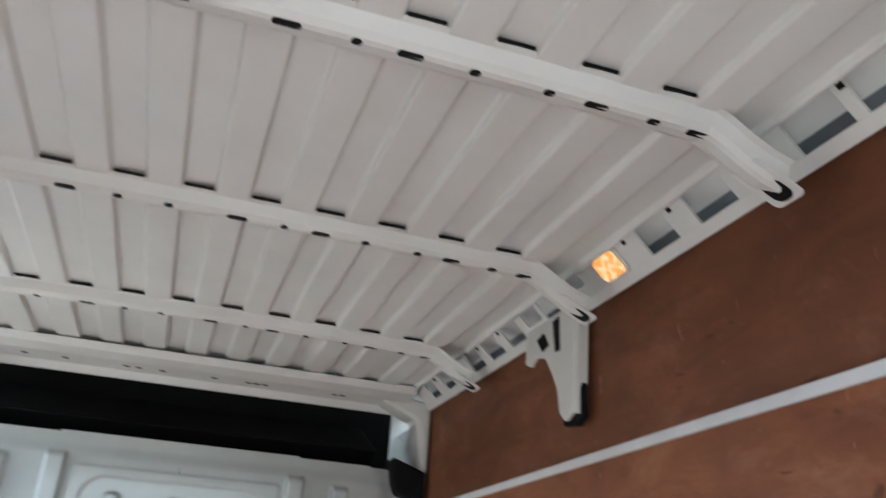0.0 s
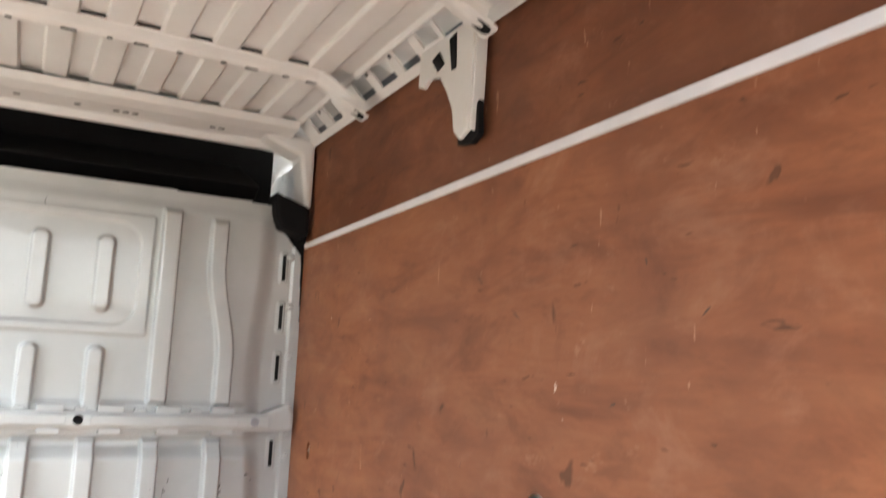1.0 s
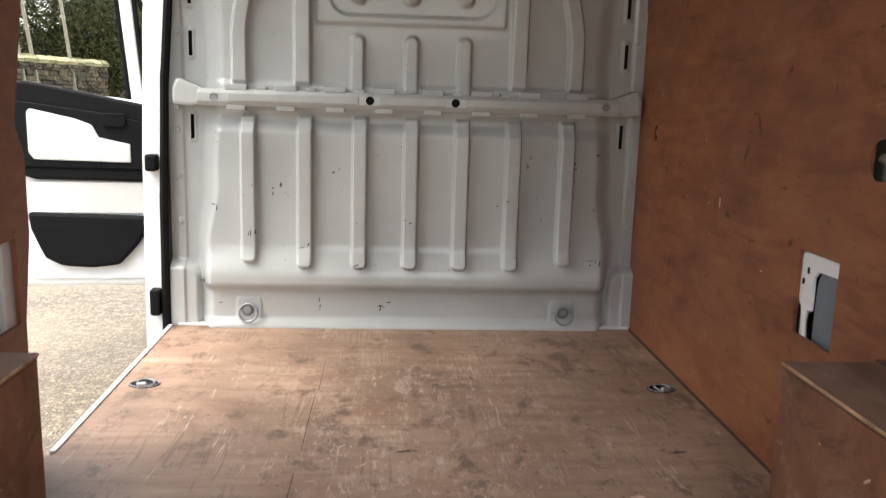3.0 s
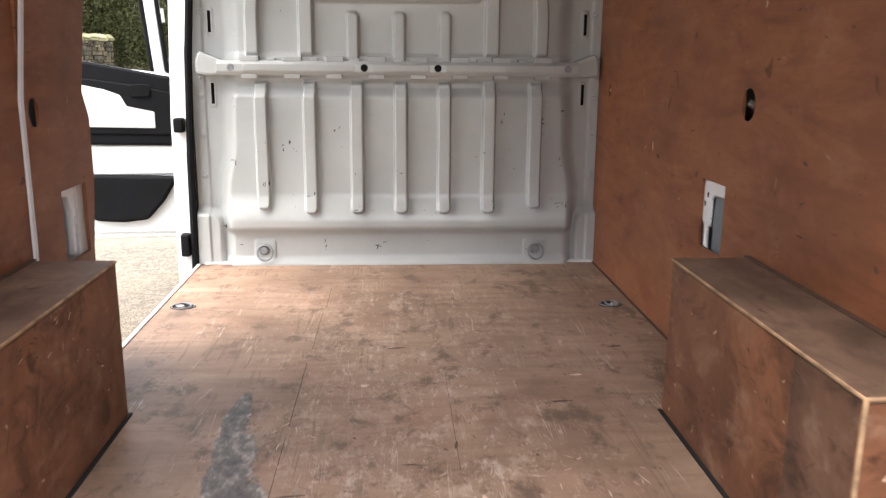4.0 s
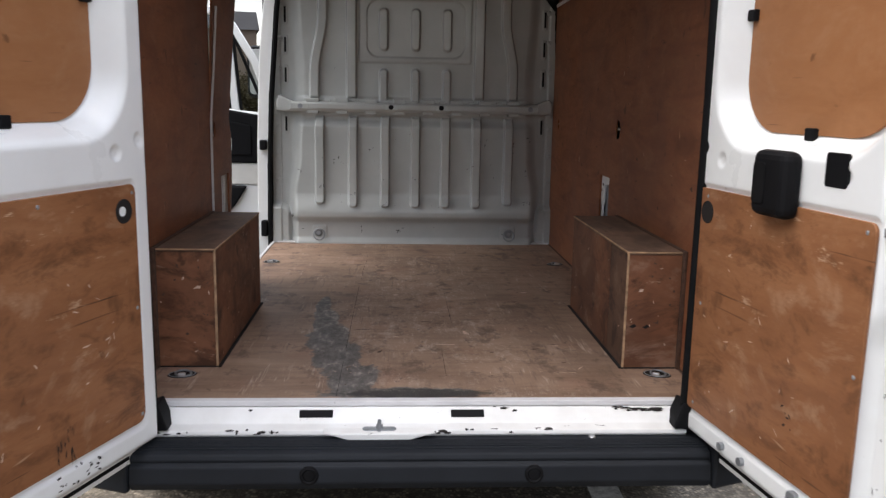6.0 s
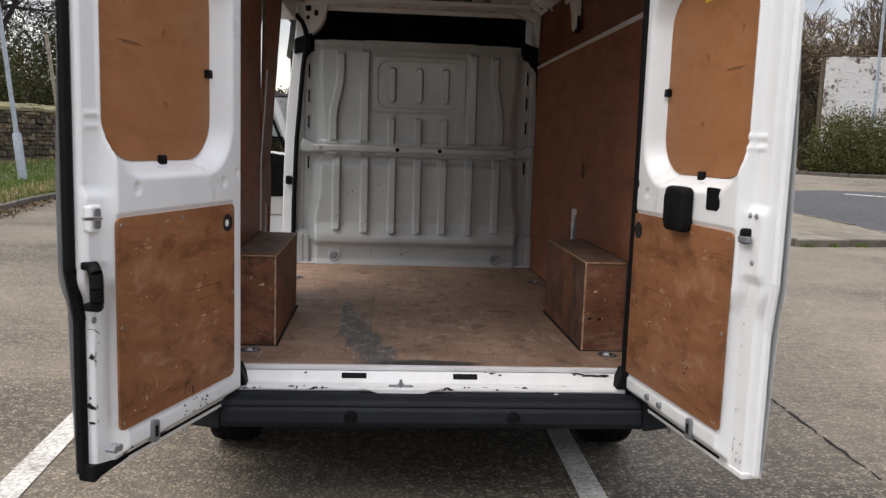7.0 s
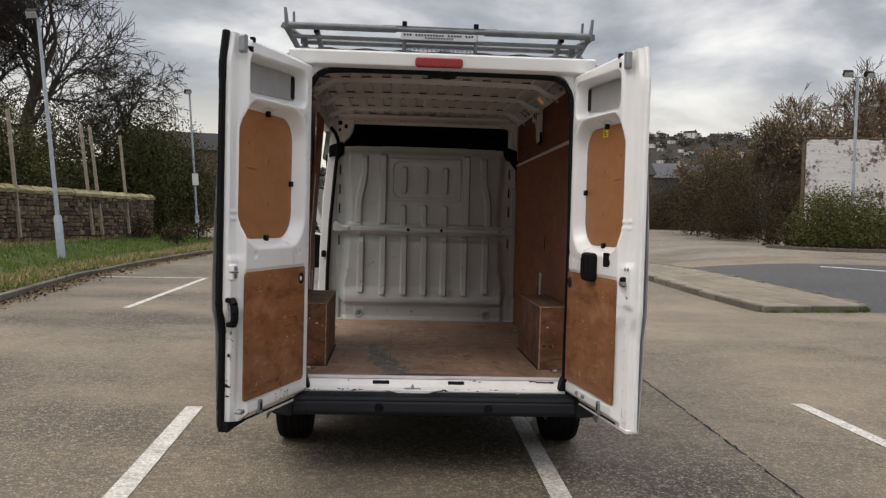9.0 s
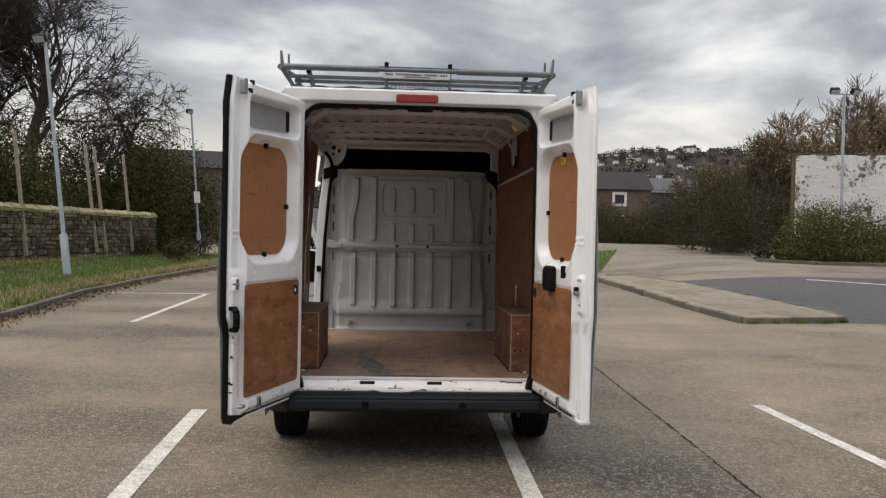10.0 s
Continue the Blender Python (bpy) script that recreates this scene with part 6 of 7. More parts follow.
# ---- roof rack ----
rack = thing("roof_rack", "galvanised steel roof rack with a ladder roller", "roof rack", "", "", (-0.025, 0, -0.048))
for y in (0.02, 0.9, 1.9, 2.9):
    part("cross_bar", rod((-0.82, y, 2.600), (0.82, y, 2.600), 0.016), TUBE, rack, "", True)
for sign in (-1, 1):
    part("side_rail", rod((sign * 0.90, -0.02, 2.665), (sign * 0.90, 3.0, 2.665), 0.014), TUBE, rack, "", True)
    part("low_rail", rod((sign * 0.80, -0.02, 2.595), (sign * 0.80, 3.0, 2.595), 0.014), TUBE, rack, "", True)
    for y in (0.0, 0.9, 1.9, 2.9):
        b = rod((sign * 0.79, y, 2.562), (sign * 0.79, y, 2.61), 0.014)
        rod((sign * 0.79, y, 2.61), (sign * 0.93, y, 2.69), 0.014, None, 10, b)
        part("foot", b, TUBE, rack, "", True)
    b = rod((sign * 0.893, -0.07, 2.655), (sign * 0.893, -0.07, 2.685), 0.026)
    rod((sign * 0.893, -0.07, 2.68), (sign * 0.903, -0.07, 2.775), 0.013, 0.008, 10, b)
    part("upright_horn", b, TUBE, rack, "", True)
    part("upright_horn", rod((sign * 0.862, 0.03, 2.66), (sign * 0.866, 0.03, 2.775), 0.010, 0.007, 10), TUBE, rack, "", True)
    part("brace", rod((sign * 0.893, -0.07, 2.680), (sign * 0.815, -0.02, 2.53), 0.013), TUBE, rack, "", True)
    part("brace", rod((sign * 0.722, -0.04, 2.66), (sign * 0.685, 0.0, 2.52), 0.016, None, 10), TUBE, rack, "", True)
    part("roller_tube", rod((sign * 0.26, -0.075, 2.672), (sign * 0.885, -0.075, 2.672), 0.021), TUBE, rack, "dull grey ladder roller", True)
    part("brace_cap", box(sign * 0.724 - 0.014, sign * 0.724 + 0.014, -0.065, -0.03, 2.638, 2.662, 0.003), BLACK, rack, "black rubber cap")
    part("post_cap", box(sign * 0.21 - 0.014, sign * 0.21 + 0.014, -0.09, -0.06, 2.69, 2.72, 0.004), BLACK, rack, "black rubber cap")
    part("board_post", rod((sign * 0.21, -0.06, 2.55), (sign * 0.21, -0.06, 2.695), 0.011), TUBE, rack, "", True)
part("roller_core", rod((-0.30, -0.075, 2.672), (0.30, -0.075, 2.672), 0.015), TUBE, rack, "", True)
part("rear_low_tube", rod((-0.815, -0.03, 2.545), (0.815, -0.03, 2.545), 0.012), TUBE, rack, "", True)
part("rear_mid_tube", rod((-0.855, -0.05, 2.615), (0.855, -0.05, 2.615), 0.013), TUBE, rack, "", True)
part("top_flat", box(-0.34, 0.34, -0.085, -0.055, 2.676, 2.694, 0.003), TUBE, rack)
plate = part("sign_plate", prism(rounded(-0.232, 0.212, 2.612, 2.652, 0.005), "y", -0.098, -0.092, 0.001), SIGN, rack, "pale sign plate with small unreadable lettering")
for k in range(24):
    x = -0.215 + k * 0.0172
    if k not in (3, 14, 20):
        part("letter_bar", box(x, x + 0.011, -0.0995, -0.0975, 2.634, 2.645), INK, plate)
for k in range(11):
    x = -0.09 + k * 0.0155
    part("letter_bar", box(x, x + 0.010, -0.0995, -0.0975, 2.619, 2.628), INK, plate)
b = bmesh.new()
for k in range(16):
    x = -0.20 + k * 0.0255
    box(x - 0.002, x + 0.002, -0.062, -0.058, 2.51, 2.62, 0, b)
for k in range(6):
    z = 2.55 + k * 0.013
    box(-0.205, 0.185, -0.063, -0.060, z - 0.0015, z + 0.0015, 0, b)
part("wire_mesh", b, TUBE, rack, "fine wire mesh panel")

# ---- car park and surroundings ----


def gz(x, y):
    """Height of the ground: level under the van, rising gently on the far right."""
    return S(x, 3.0, 12.0) * (0.80 * S(y, 9.0, 22.0) + 0.35 * S(y, 25.0, 50.0))


axis = np.concatenate([-np.geomspace(1600, 14, 28), np.linspace(-13, 13, 27), np.geomspace(14, 1600, 28)])
axis2 = np.concatenate([-np.geomspace(1600, 14, 22), np.linspace(-13, 45, 59), np.geomspace(47, 1600, 28)])
ground = sheet("ground", axis, axis2, lambda x, y: (x, y, gz(x, y)), TARMAC)
tagged(ground, "worn grey car park asphalt with dusty patches", "car park", "", "structure")


def patch(name, x0, x1, y0, y1, lift, material, fn=None, nx=20, ny=20):
    f = fn if fn is not None else (lambda x, y: (x, y))

    def place(u, v):
        x, y = f(u, v)
        return x, y, gz(x, y) + lift
    return sheet(name, np.linspace(x0, x1, nx), np.linspace(y0, y1, ny), place, material)


def paint_line(p, q, w, label="worn white parking bay line"):
    p, q = Vector(p), Vector(q)
    d = (q - p).normalized()
    s = Vector((-d.y, d.x)) * w / 2
    n = 14
    verts, faces = [], []
    for i in range(n + 1):
        c = p + (q - p) * i / n
        for k in (-1, 1):
            j = 0.006 * math.sin(3.1 * i + k)
            a = c + s * k + d * j
            verts.append((a.x, a.y, float(gz(a.x, a.y)) + 0.005))
    for i in range(n):
        faces.append((2 * i, 2 * i + 1, 2 * i + 3, 2 * i + 2))
    ob = pydata("bay_line", verts, faces, LINE)
    return tagged(ob, label, "road marking", "parking bay lines")


paint_line((-1.79, 1.57), (-1.60, -3.6), 0.13)
paint_line((0.78, 3.6), (0.62, -3.6), 0.12)
paint_line((3.265, 1.93), (3.30, -3.2), 0.12)
paint_line((-4.40, 8.15), (-4.56, 14.3), 0.11)
paint_line((-6.85, 14.2), (-4.5, 14.4), 0.11)

# open joint between two laying strips of the asphalt


def asphalt_joint(pts):
    r = random.Random(13)
    verts, faces = [], []
    for (xa, ya), (xb, yb) in zip(pts, pts[1:]):
        n = max(2, int(abs(yb - ya) / 0.05))
        for i in range(n):
            t = i / n
            x, y = xa + (xb - xa) * t + r.uniform(-0.008, 0.008), ya + (yb - ya) * t
            w = r.uniform(0.003, 0.011)
            verts += [(x - w, y, 0.0035), (x + w, y, 0.0035)]
    for k in range(len(verts) // 2 - 1):
        if r.random() < 0.9:
            faces.append((2 * k, 2 * k + 1, 2 * k + 3, 2 * k + 2))
    return tagged(pydata("tar_joint", verts, faces, DARK), "open dark joint in the asphalt", "tar joint", "", "structure")


asphalt_joint([(2.0, -3.4), (2.075, -0.439), (2.121, 0.572), (2.206, 2.868), (2.36, 6.5)])

# dark road and dusty forecourt beyond the island
road = patch("road", 0, 1, 0, 1, 0.004, TARMAC_DARK, lambda u, v: (8.3 - 0.7 * v + u * 45, 9.6 + (8.0 - 3.8 * u) * v - 1.0 * u), 40, 30)
tagged(road, "darker asphalt road beyond the kerbed island", "road", "", "structure")
fore = patch("forecourt", 0, 1, 0, 1, 0.008, CONCRETE, lambda u, v: (7.5 + 34 * u + 3 * v, 19.2 + 36 * v - 4.5 * u * (1 - v)), 30, 40)
tagged(fore, "pale dusty concrete forecourt", "forecourt", "", "structure")
paint_line((11.3, 16.6), (14.4, 15.2), 0.12, "white road marking line")
paint_line((12.2, 13.0), (14.6, 13.6), 0.12, "white road marking line")

# kerbed island with flags
island = thing("pavement", "kerbed island of pale worn paving flags", "pavement", "", "structure")
IS = [(6.35, 9.35), (8.30, 9.66), (8.56, 9.88), (8.66, 10.25), (8.62, 11.6), (7.75, 16.4), (7.0, 19.2), (6.1, 20.5)]


def in_poly(x, y, poly):
    c = False
    for (xa, ya), (xb, yb) in zip(poly, poly[1:] + poly[:1]):
        if (ya > y) != (yb > y) and x < (xb - xa) * (y - ya) / (yb - ya) + xa:
            c = not c
    return c


inside = np.vectorize(lambda x, y: in_poly(x, y, IS))
sheet("bed", np.linspace(6.0, 9.7, 60), np.linspace(9.2, 20.6, 150), lambda x, y: (x, y, gz(x, y) + 0.1108), FLAG, island, "worn bedding between the flags", inside)
flag = box(-0.3025, 0.3025, -0.447, 0.447, -0.05, 0.028, 0.004, None, None, 1)
flag_me = bpy.data.meshes.new("flag")
flag.to_mesh(flag_me); flag.free(); flag_me.materials.append(FLAG)
rnd = random.Random(5)
for i in range(8):
    for j in range(15):
        x, y = 6.2 + 0.61 * i + 0.1, 9.2 + 0.90 * j + (0.45 if i % 2 else 0)
        if all(in_poly(x + a, y + c, IS) for a in (-0.26, 0.26) for c in (-0.4, 0.4)):
            ob = new("flag", flag_me)
            ob.parent = island
            # laid to the fall of the ground
            fall_x = math.degrees(math.atan(float(gz(x + 0.3, y) - gz(x - 0.3, y)) / 0.6))
            fall_y = math.degrees(math.atan(float(gz(x, y + 0.4) - gz(x, y - 0.4)) / 0.8))
            ob.matrix_basis = pose(x, y, 0.0895 + rnd.uniform(-0.0015, 0.0015) + float(gz(x, y)), fall_y + rnd.uniform(-0.1, 0.1), -fall_x + rnd.uniform(-0.1, 0.1), rnd.uniform(-0.2, 0.2))


def kerb_run(name, pts, label, group, top=0.12, w=0.13, unit=0.9, rnd=random.Random(3)):
    ob = thing(name, label, "kerb", group, "structure")
    for (xa, ya), (xb, yb) in zip(pts, pts[1:]):
        L = math.hypot(xb - xa, yb - ya)
        n = max(1, round(L / unit))
        a = math.degrees(math.atan2(yb - ya, xb - xa))
        me = bpy.data.meshes.new("kerb_stone")
        b = box(-L / n / 2 + 0.006, L / n / 2 - 0.006, -w / 2, w / 2, -0.1, top, 0.018, None, None, 2)
        b.to_mesh(me); b.free(); me.materials.append(KERB)
        for i in range(n):
            t = (i + 0.5) / n
            x, y = xa + (xb - xa) * t, ya + (yb - ya) * t
            k = new("kerb_stone", me)
            k.parent = ob
            k.matrix_basis = pose(x, y, float(gz(x, y)) + rnd.uniform(-0.006, 0.006), 0, rnd.uniform(-0.4, 0.4), a + rnd.uniform(-0.8, 0.8))
    return ob


kerb_run("island_kerb", IS + [IS[0]], "worn stone kerb round the island", "kerbs")
KL = [(-6.2, 2.0), (-6.6, 8.6), (-7.2, 13.5), (-7.35, 20.0), (-7.2, 27.0), (-7.6, 40.0)]
kerb_run("verge_kerb", KL, "worn stone kerb along the grass verge", "kerbs", 0.11)
kerb_run("forecourt_kerb", [(12.6, 22.6), (12.9, 21.6), (13.8, 20.8), (30.0, 19.0)], "low kerb in front of the hedge", "kerbs", 0.12)

# grass verge: a low bank rising to the wall


def kerb_x(y):
    return np.interp(y, [p[1] for p in KL], [p[0] for p in KL])


def verge_fn(u, y):
    x = kerb_x(y) - 0.05 - u * 7.4
    return x, y, 0.09 + 0.22 * S(u, 0.1, 0.8) + 0.03 * np.sin(3 * x + 1.7 * y) * np.sin(1.3 * y)


verge = sheet("verge", np.linspace(0, 1, 40), np.linspace(2, 42, 120), verge_fn, GRASS)
tagged(verge, "rough grass verge with bare soil", "grass verge", "", "structure")


def blades(name, n, place, hmin, hmax, material, label, seed, width=0.012, cat="grass"):
    r = np.random.RandomState(seed)
    x, y, z = place(r, n)
    h = r.uniform(hmin, hmax, n)
    a = r.uniform(0, 2 * np.pi, n)
    lean = r.uniform(0.1, 0.9, n) * h
    la = r.uniform(0, 2 * np.pi, n)
    dx, dy = np.cos(a) * width, np.sin(a) * width
    v = np.empty((n, 3, 3))
    v[:, 0] = np.stack([x - dx, y - dy, z], 1)
    v[:, 1] = np.stack([x + dx, y + dy, z], 1)
    v[:, 2] = np.stack([x + lean * np.cos(la), y + lean * np.sin(la), z + h], 1)
    f = np.arange(3 * n).reshape(-1, 3)
    ob = pydata(name, v.reshape(-1, 3).tolist(), f.tolist(), material)
    return tagged(ob, label, cat, "", "stuff")


def on_verge(r, n):
    y = 6 + 34 * r.rand(n) ** 1.3
    u = np.clip(r.rand(n) ** 1.2, 0, 1)
    patchy = np.sin(1.1 * y + 4 * u) * np.cos(2.3 * y) + r.uniform(-1, 1.6, n) > 0.0
    x, yy, z = verge_fn(u, y)
    return x, np.where(patchy, yy, yy + 0.4 * r.randn(n)), z - 0.01


blades("grass_tufts", 60000, on_verge, 0.05, 0.16, BLADES, "short green and straw-coloured grass", 2, 0.010)


def on_edge(r, n):
    y = 5 + 35 * r.rand(n)
    u = np.where(r.rand(n) < 0.5, r.rand(n) * 0.15, 0.62 + 0.2 * r.rand(n))
    x, yy, z = verge_fn(u, y)
    return x, yy, z - 0.01


blades("dead_grass", 14000, on_edge, 0.06, 0.20, BUDS, "dead straw grass and weeds by the wall", 4, 0.010)



def fallen_leaves(n, seed):
    r = np.random.RandomState(seed)
    y = 4 + 24 * r.rand(n)
    x = kerb_x(y) + 0.08 + np.abs(r.randn(n)) * 0.22 - np.where(r.rand(n) < 0.3, 0.9 * r.rand(n), 0)
    z = np.where(x > kerb_x(y) + 0.07, 0.006, 0.13)
    s = r.uniform(0.02, 0.05, n)[:, None]
    a = r.randn(n, 3) * (1, 1, 0.3)
    a /= np.linalg.norm(a, axis=1)[:, None]
    b = np.cross(a, r.randn(n, 3) * (0.3, 0.3, 1))
    b /= np.linalg.norm(b, axis=1)[:, None]
    c = np.stack([x, y, z + 0.4 * s[:, 0]], 1)
    v = np.stack([c - a * s, c + b * s * 0.5, c + a * s, c - b * s * 0.5], 1).reshape(-1, 3)
    return tagged(pydata("fallen_leaves", v.tolist(), np.arange(4 * n).reshape(-1, 4).tolist(), LITTER), "brown fallen leaves along the kerb", "leaf litter", "", "stuff")


fallen_leaves(4200, 6)

lawn = patch("lawn", 0, 1, 0, 1, 0.03, GRASS, lambda u, v: ((1 - v) * (3.5 + 3.5 * u) + v * (4.5 + 6.5 * u), 22.5 + 10.5 * v + 2.0 * u * v), 12, 14)
tagged(lawn, "small patch of grass beside the forecourt", "lawn", "", "structure")


def on_lawn(r, n):
    u, v = r.rand(n), r.rand(n)
    x, y = (1 - v) * (3.5 + 3.5 * u) + v * (4.5 + 6.5 * u), 22.5 + 10.5 * v + 2.0 * u * v
    return x, y, gz(x, y) + 0.02




def on_island_foot(r, n):
    # weeds in the joint at the foot of the island kerb, thickest at its near end
    k = np.where(r.rand(n) < 0.7, r.randint(0, 3, n), r.randint(0, len(IS), n))
    p, q = np.array(IS)[k], np.array(IS + IS[:1])[k + 1]
    t = r.rand(n) ** 0.8
    clump = np.sin(23 * t + 3 * k) + 0.6 * np.sin(61 * t + k) > 0.35
    d = q - p
    nrm = np.stack([d[:, 1], -d[:, 0]], 1) / np.linalg.norm(d, axis=1)[:, None]
    c = p + d * t[:, None] + nrm * (0.072 + 0.02 * np.abs(r.randn(n)))[:, None]
    return c[:, 0], c[:, 1], gz(c[:, 0], c[:, 1]) - np.where(clump, 0.0, 0.3)


blades("grass_tufts", 3600, on_island_foot, 0.02, 0.085, BLADES, "weeds at the foot of the island kerb", 31, 0.008)
blades("grass_tufts", 6000, on_lawn, 0.05, 0.16, BLADES, "short green grass", 12, 0.014)

# ---- old stone wall with timber posts ----
WX = 0.0


def stone_wall():
    ob = thing("stone_wall", "old dark rubble stone wall with pale coping", "wall", "", "structure", pose(-15.24, 0, 0, 0, 0, -5.6))
    part("core", box(WX - 0.40, WX - 0.02, 4.0, 35.6, 0.0, 2.02), MORTAR, ob, "dark recessed joints")
    r = random.Random(11)
    verts, faces = [], []
    rows, z = [], 0.18
    while z < 2.0:
        h = r.uniform(0.085, 0.22)
        h = min(h, 2.04 - z)
        if h < 0.06:
            break
        rows.append((z, h))
        z += h
    count = 0
    metas = []
    for k in range(10):
        b = box(-0.5, 0.5, -0.5, 0.5, -0.5, 0.5, 0.09, None, None, 1)
        for v in b.verts:
            v.co += Vector((r.uniform(-0.05, 0.05), r.uniform(-0.05, 0.05), r.uniform(-0.06, 0.06)))
        me = bpy.data.meshes.new("stone")
        b.to_mesh(me); b.free(); me.materials.append(RUBBLE)
        metas.append(me)
    for z0, h in rows:
        y = 8.0
        while y < 35.6:
            w = r.choice((r.uniform(0.14, 0.30), r.uniform(0.25, 0.60)))
            y1 = min(y + w, 35.62)
            m = Matrix.Translation((WX - 0.06 + r.uniform(-0.03, 0.04), (y + y1) / 2, z0 + h / 2 + r.uniform(-0.015, 0.015))) @ Matrix.Rotation(r.uniform(-0.06, 0.06), 4, "X") @ Matrix.Diagonal((0.20, y1 - y - 0.018, (h - 0.014) * r.uniform(0.82, 1.06), 1))
            me = r.choice(metas)
            if 20.0 < y < 27.0 and count < 290 and z0 > 0.3:
                s = new("stone", me)
                s.parent = ob
                s.matrix_basis = m
                count += 1
            else:
                base = len(verts)
                verts += [tuple(m @ v.co) for v in me.vertices]
                faces += [tuple(base + i for i in p.vertices) for p in me.polygons]
            y = y1
    rest = pydata("stones", verts, faces, RUBBLE_JOINED, ob, "rubble stones further along the wall")
    tagged(rest, kind="stuff")
    y = 6.0
    while y < 35.7:
        w = r.uniform(0.5, 0.95)
        b = bmesh.new()
        prism([(WX - 0.46, 2.03), (WX + 0.05, 2.03), (WX + 0.07, 2.14), (WX - 0.04, 2.27), (WX - 0.30, 2.30), (WX - 0.45, 2.15)], "y", y + 0.008, min(y + w, 35.7) - 0.008, 0.02, b)
        for v in b.verts:
            v.co += Vector((r.uniform(-0.02, 0.02), 0, r.uniform(-0.03, 0.03)))
        part("coping_stone", b, COPING, ob)
        y += w
    return ob


stone_wall()


def timber_post(x, y, h, lean, z0=0.5):
    ob = thing("timber_post", "weathered timber post standing against the stone wall", "post", "timber posts", "", pose(x, y, z0, 0, lean, 0))
    part("shaft", box(-0.055, 0.055, -0.05, 0.05, 0, h, 0.008), TIMBER, ob)
    part("top", box(-0.058, 0.058, -0.053, 0.053, h, h + 0.03, 0.012), TIMBER, ob)
    return ob


for y, h, lean in ((23.6, 4.3, -6.0), (28.9, 4.4, -7.0), (29.75, 4.4, -7.4), (32.4, 4.3, -6.4)):
    timber_post(-15.08 + 0.098 * y, y, h, lean)


def street_lamp(x, y, h, twin=False, z0=0.0, turn=0.0, box_sign=False, lean=0.0):
    ob = thing("street_lamp", "tall pale grey lamp post with floodlights" if twin else "pale grey lamp post with a small floodlight", "lamp post", "lamp posts", "", pose(x, y, z0, 0, lean, 0) @ pose(0, 0, 0, 0, 0, turn))
    part("base", revolve([(0.0, 0), (0.11, 0), (0.11, 1.15), (0.085, 1.22), (0.0, 1.22)], 16), LAMP_PAINT, ob, "thicker lower shaft", True)
    part("shaft", rod((0, 0, 1.15), (0, 0, h), 0.062, 0.045, 14), LAMP_PAINT, ob, "", True)
    arms = (-1, 1) if twin else (0,)
    if twin:
        part("arm", rod((-0.42, 0, h), (0.42, 0, h), 0.03), LAMP_PAINT, ob, "", True)
    for s in arms:
        m = pose(s * 0.40 - (0 if twin else 0.12), -0.05, h + 0.10, 35, 0, s * 12)
        head = part("floodlight", box(-0.17, 0.17, -0.10, 0.10, -0.11, 0.11, 0.03, None, m), BLACK, ob, "black floodlight")
        part("lens", box(-0.15, 0.15, -0.108, -0.098, -0.09, 0.09, 0.004, None, m), SIGN, head, "pale lens")
    if box_sign:
        part("notice", box(-0.17, 0.17, -0.085, -0.07, 2.75, 3.35, 0.01), TRIM_GREY, ob, "small pale notice plate")
    return ob


street_lamp(-9.55, 18.85, 6.75, False, 0.12, lean=-6.0)
street_lamp(-10.2, 38.0, 7.4, False, 0.15, 40, True, lean=-4.2)
street_lamp(16.6, 24.4, 6.3, True, 0.80)
street_lamp(29.6, 76.0, 6.4, True, 1.0, 10)

# ---- trees and shrubs ----


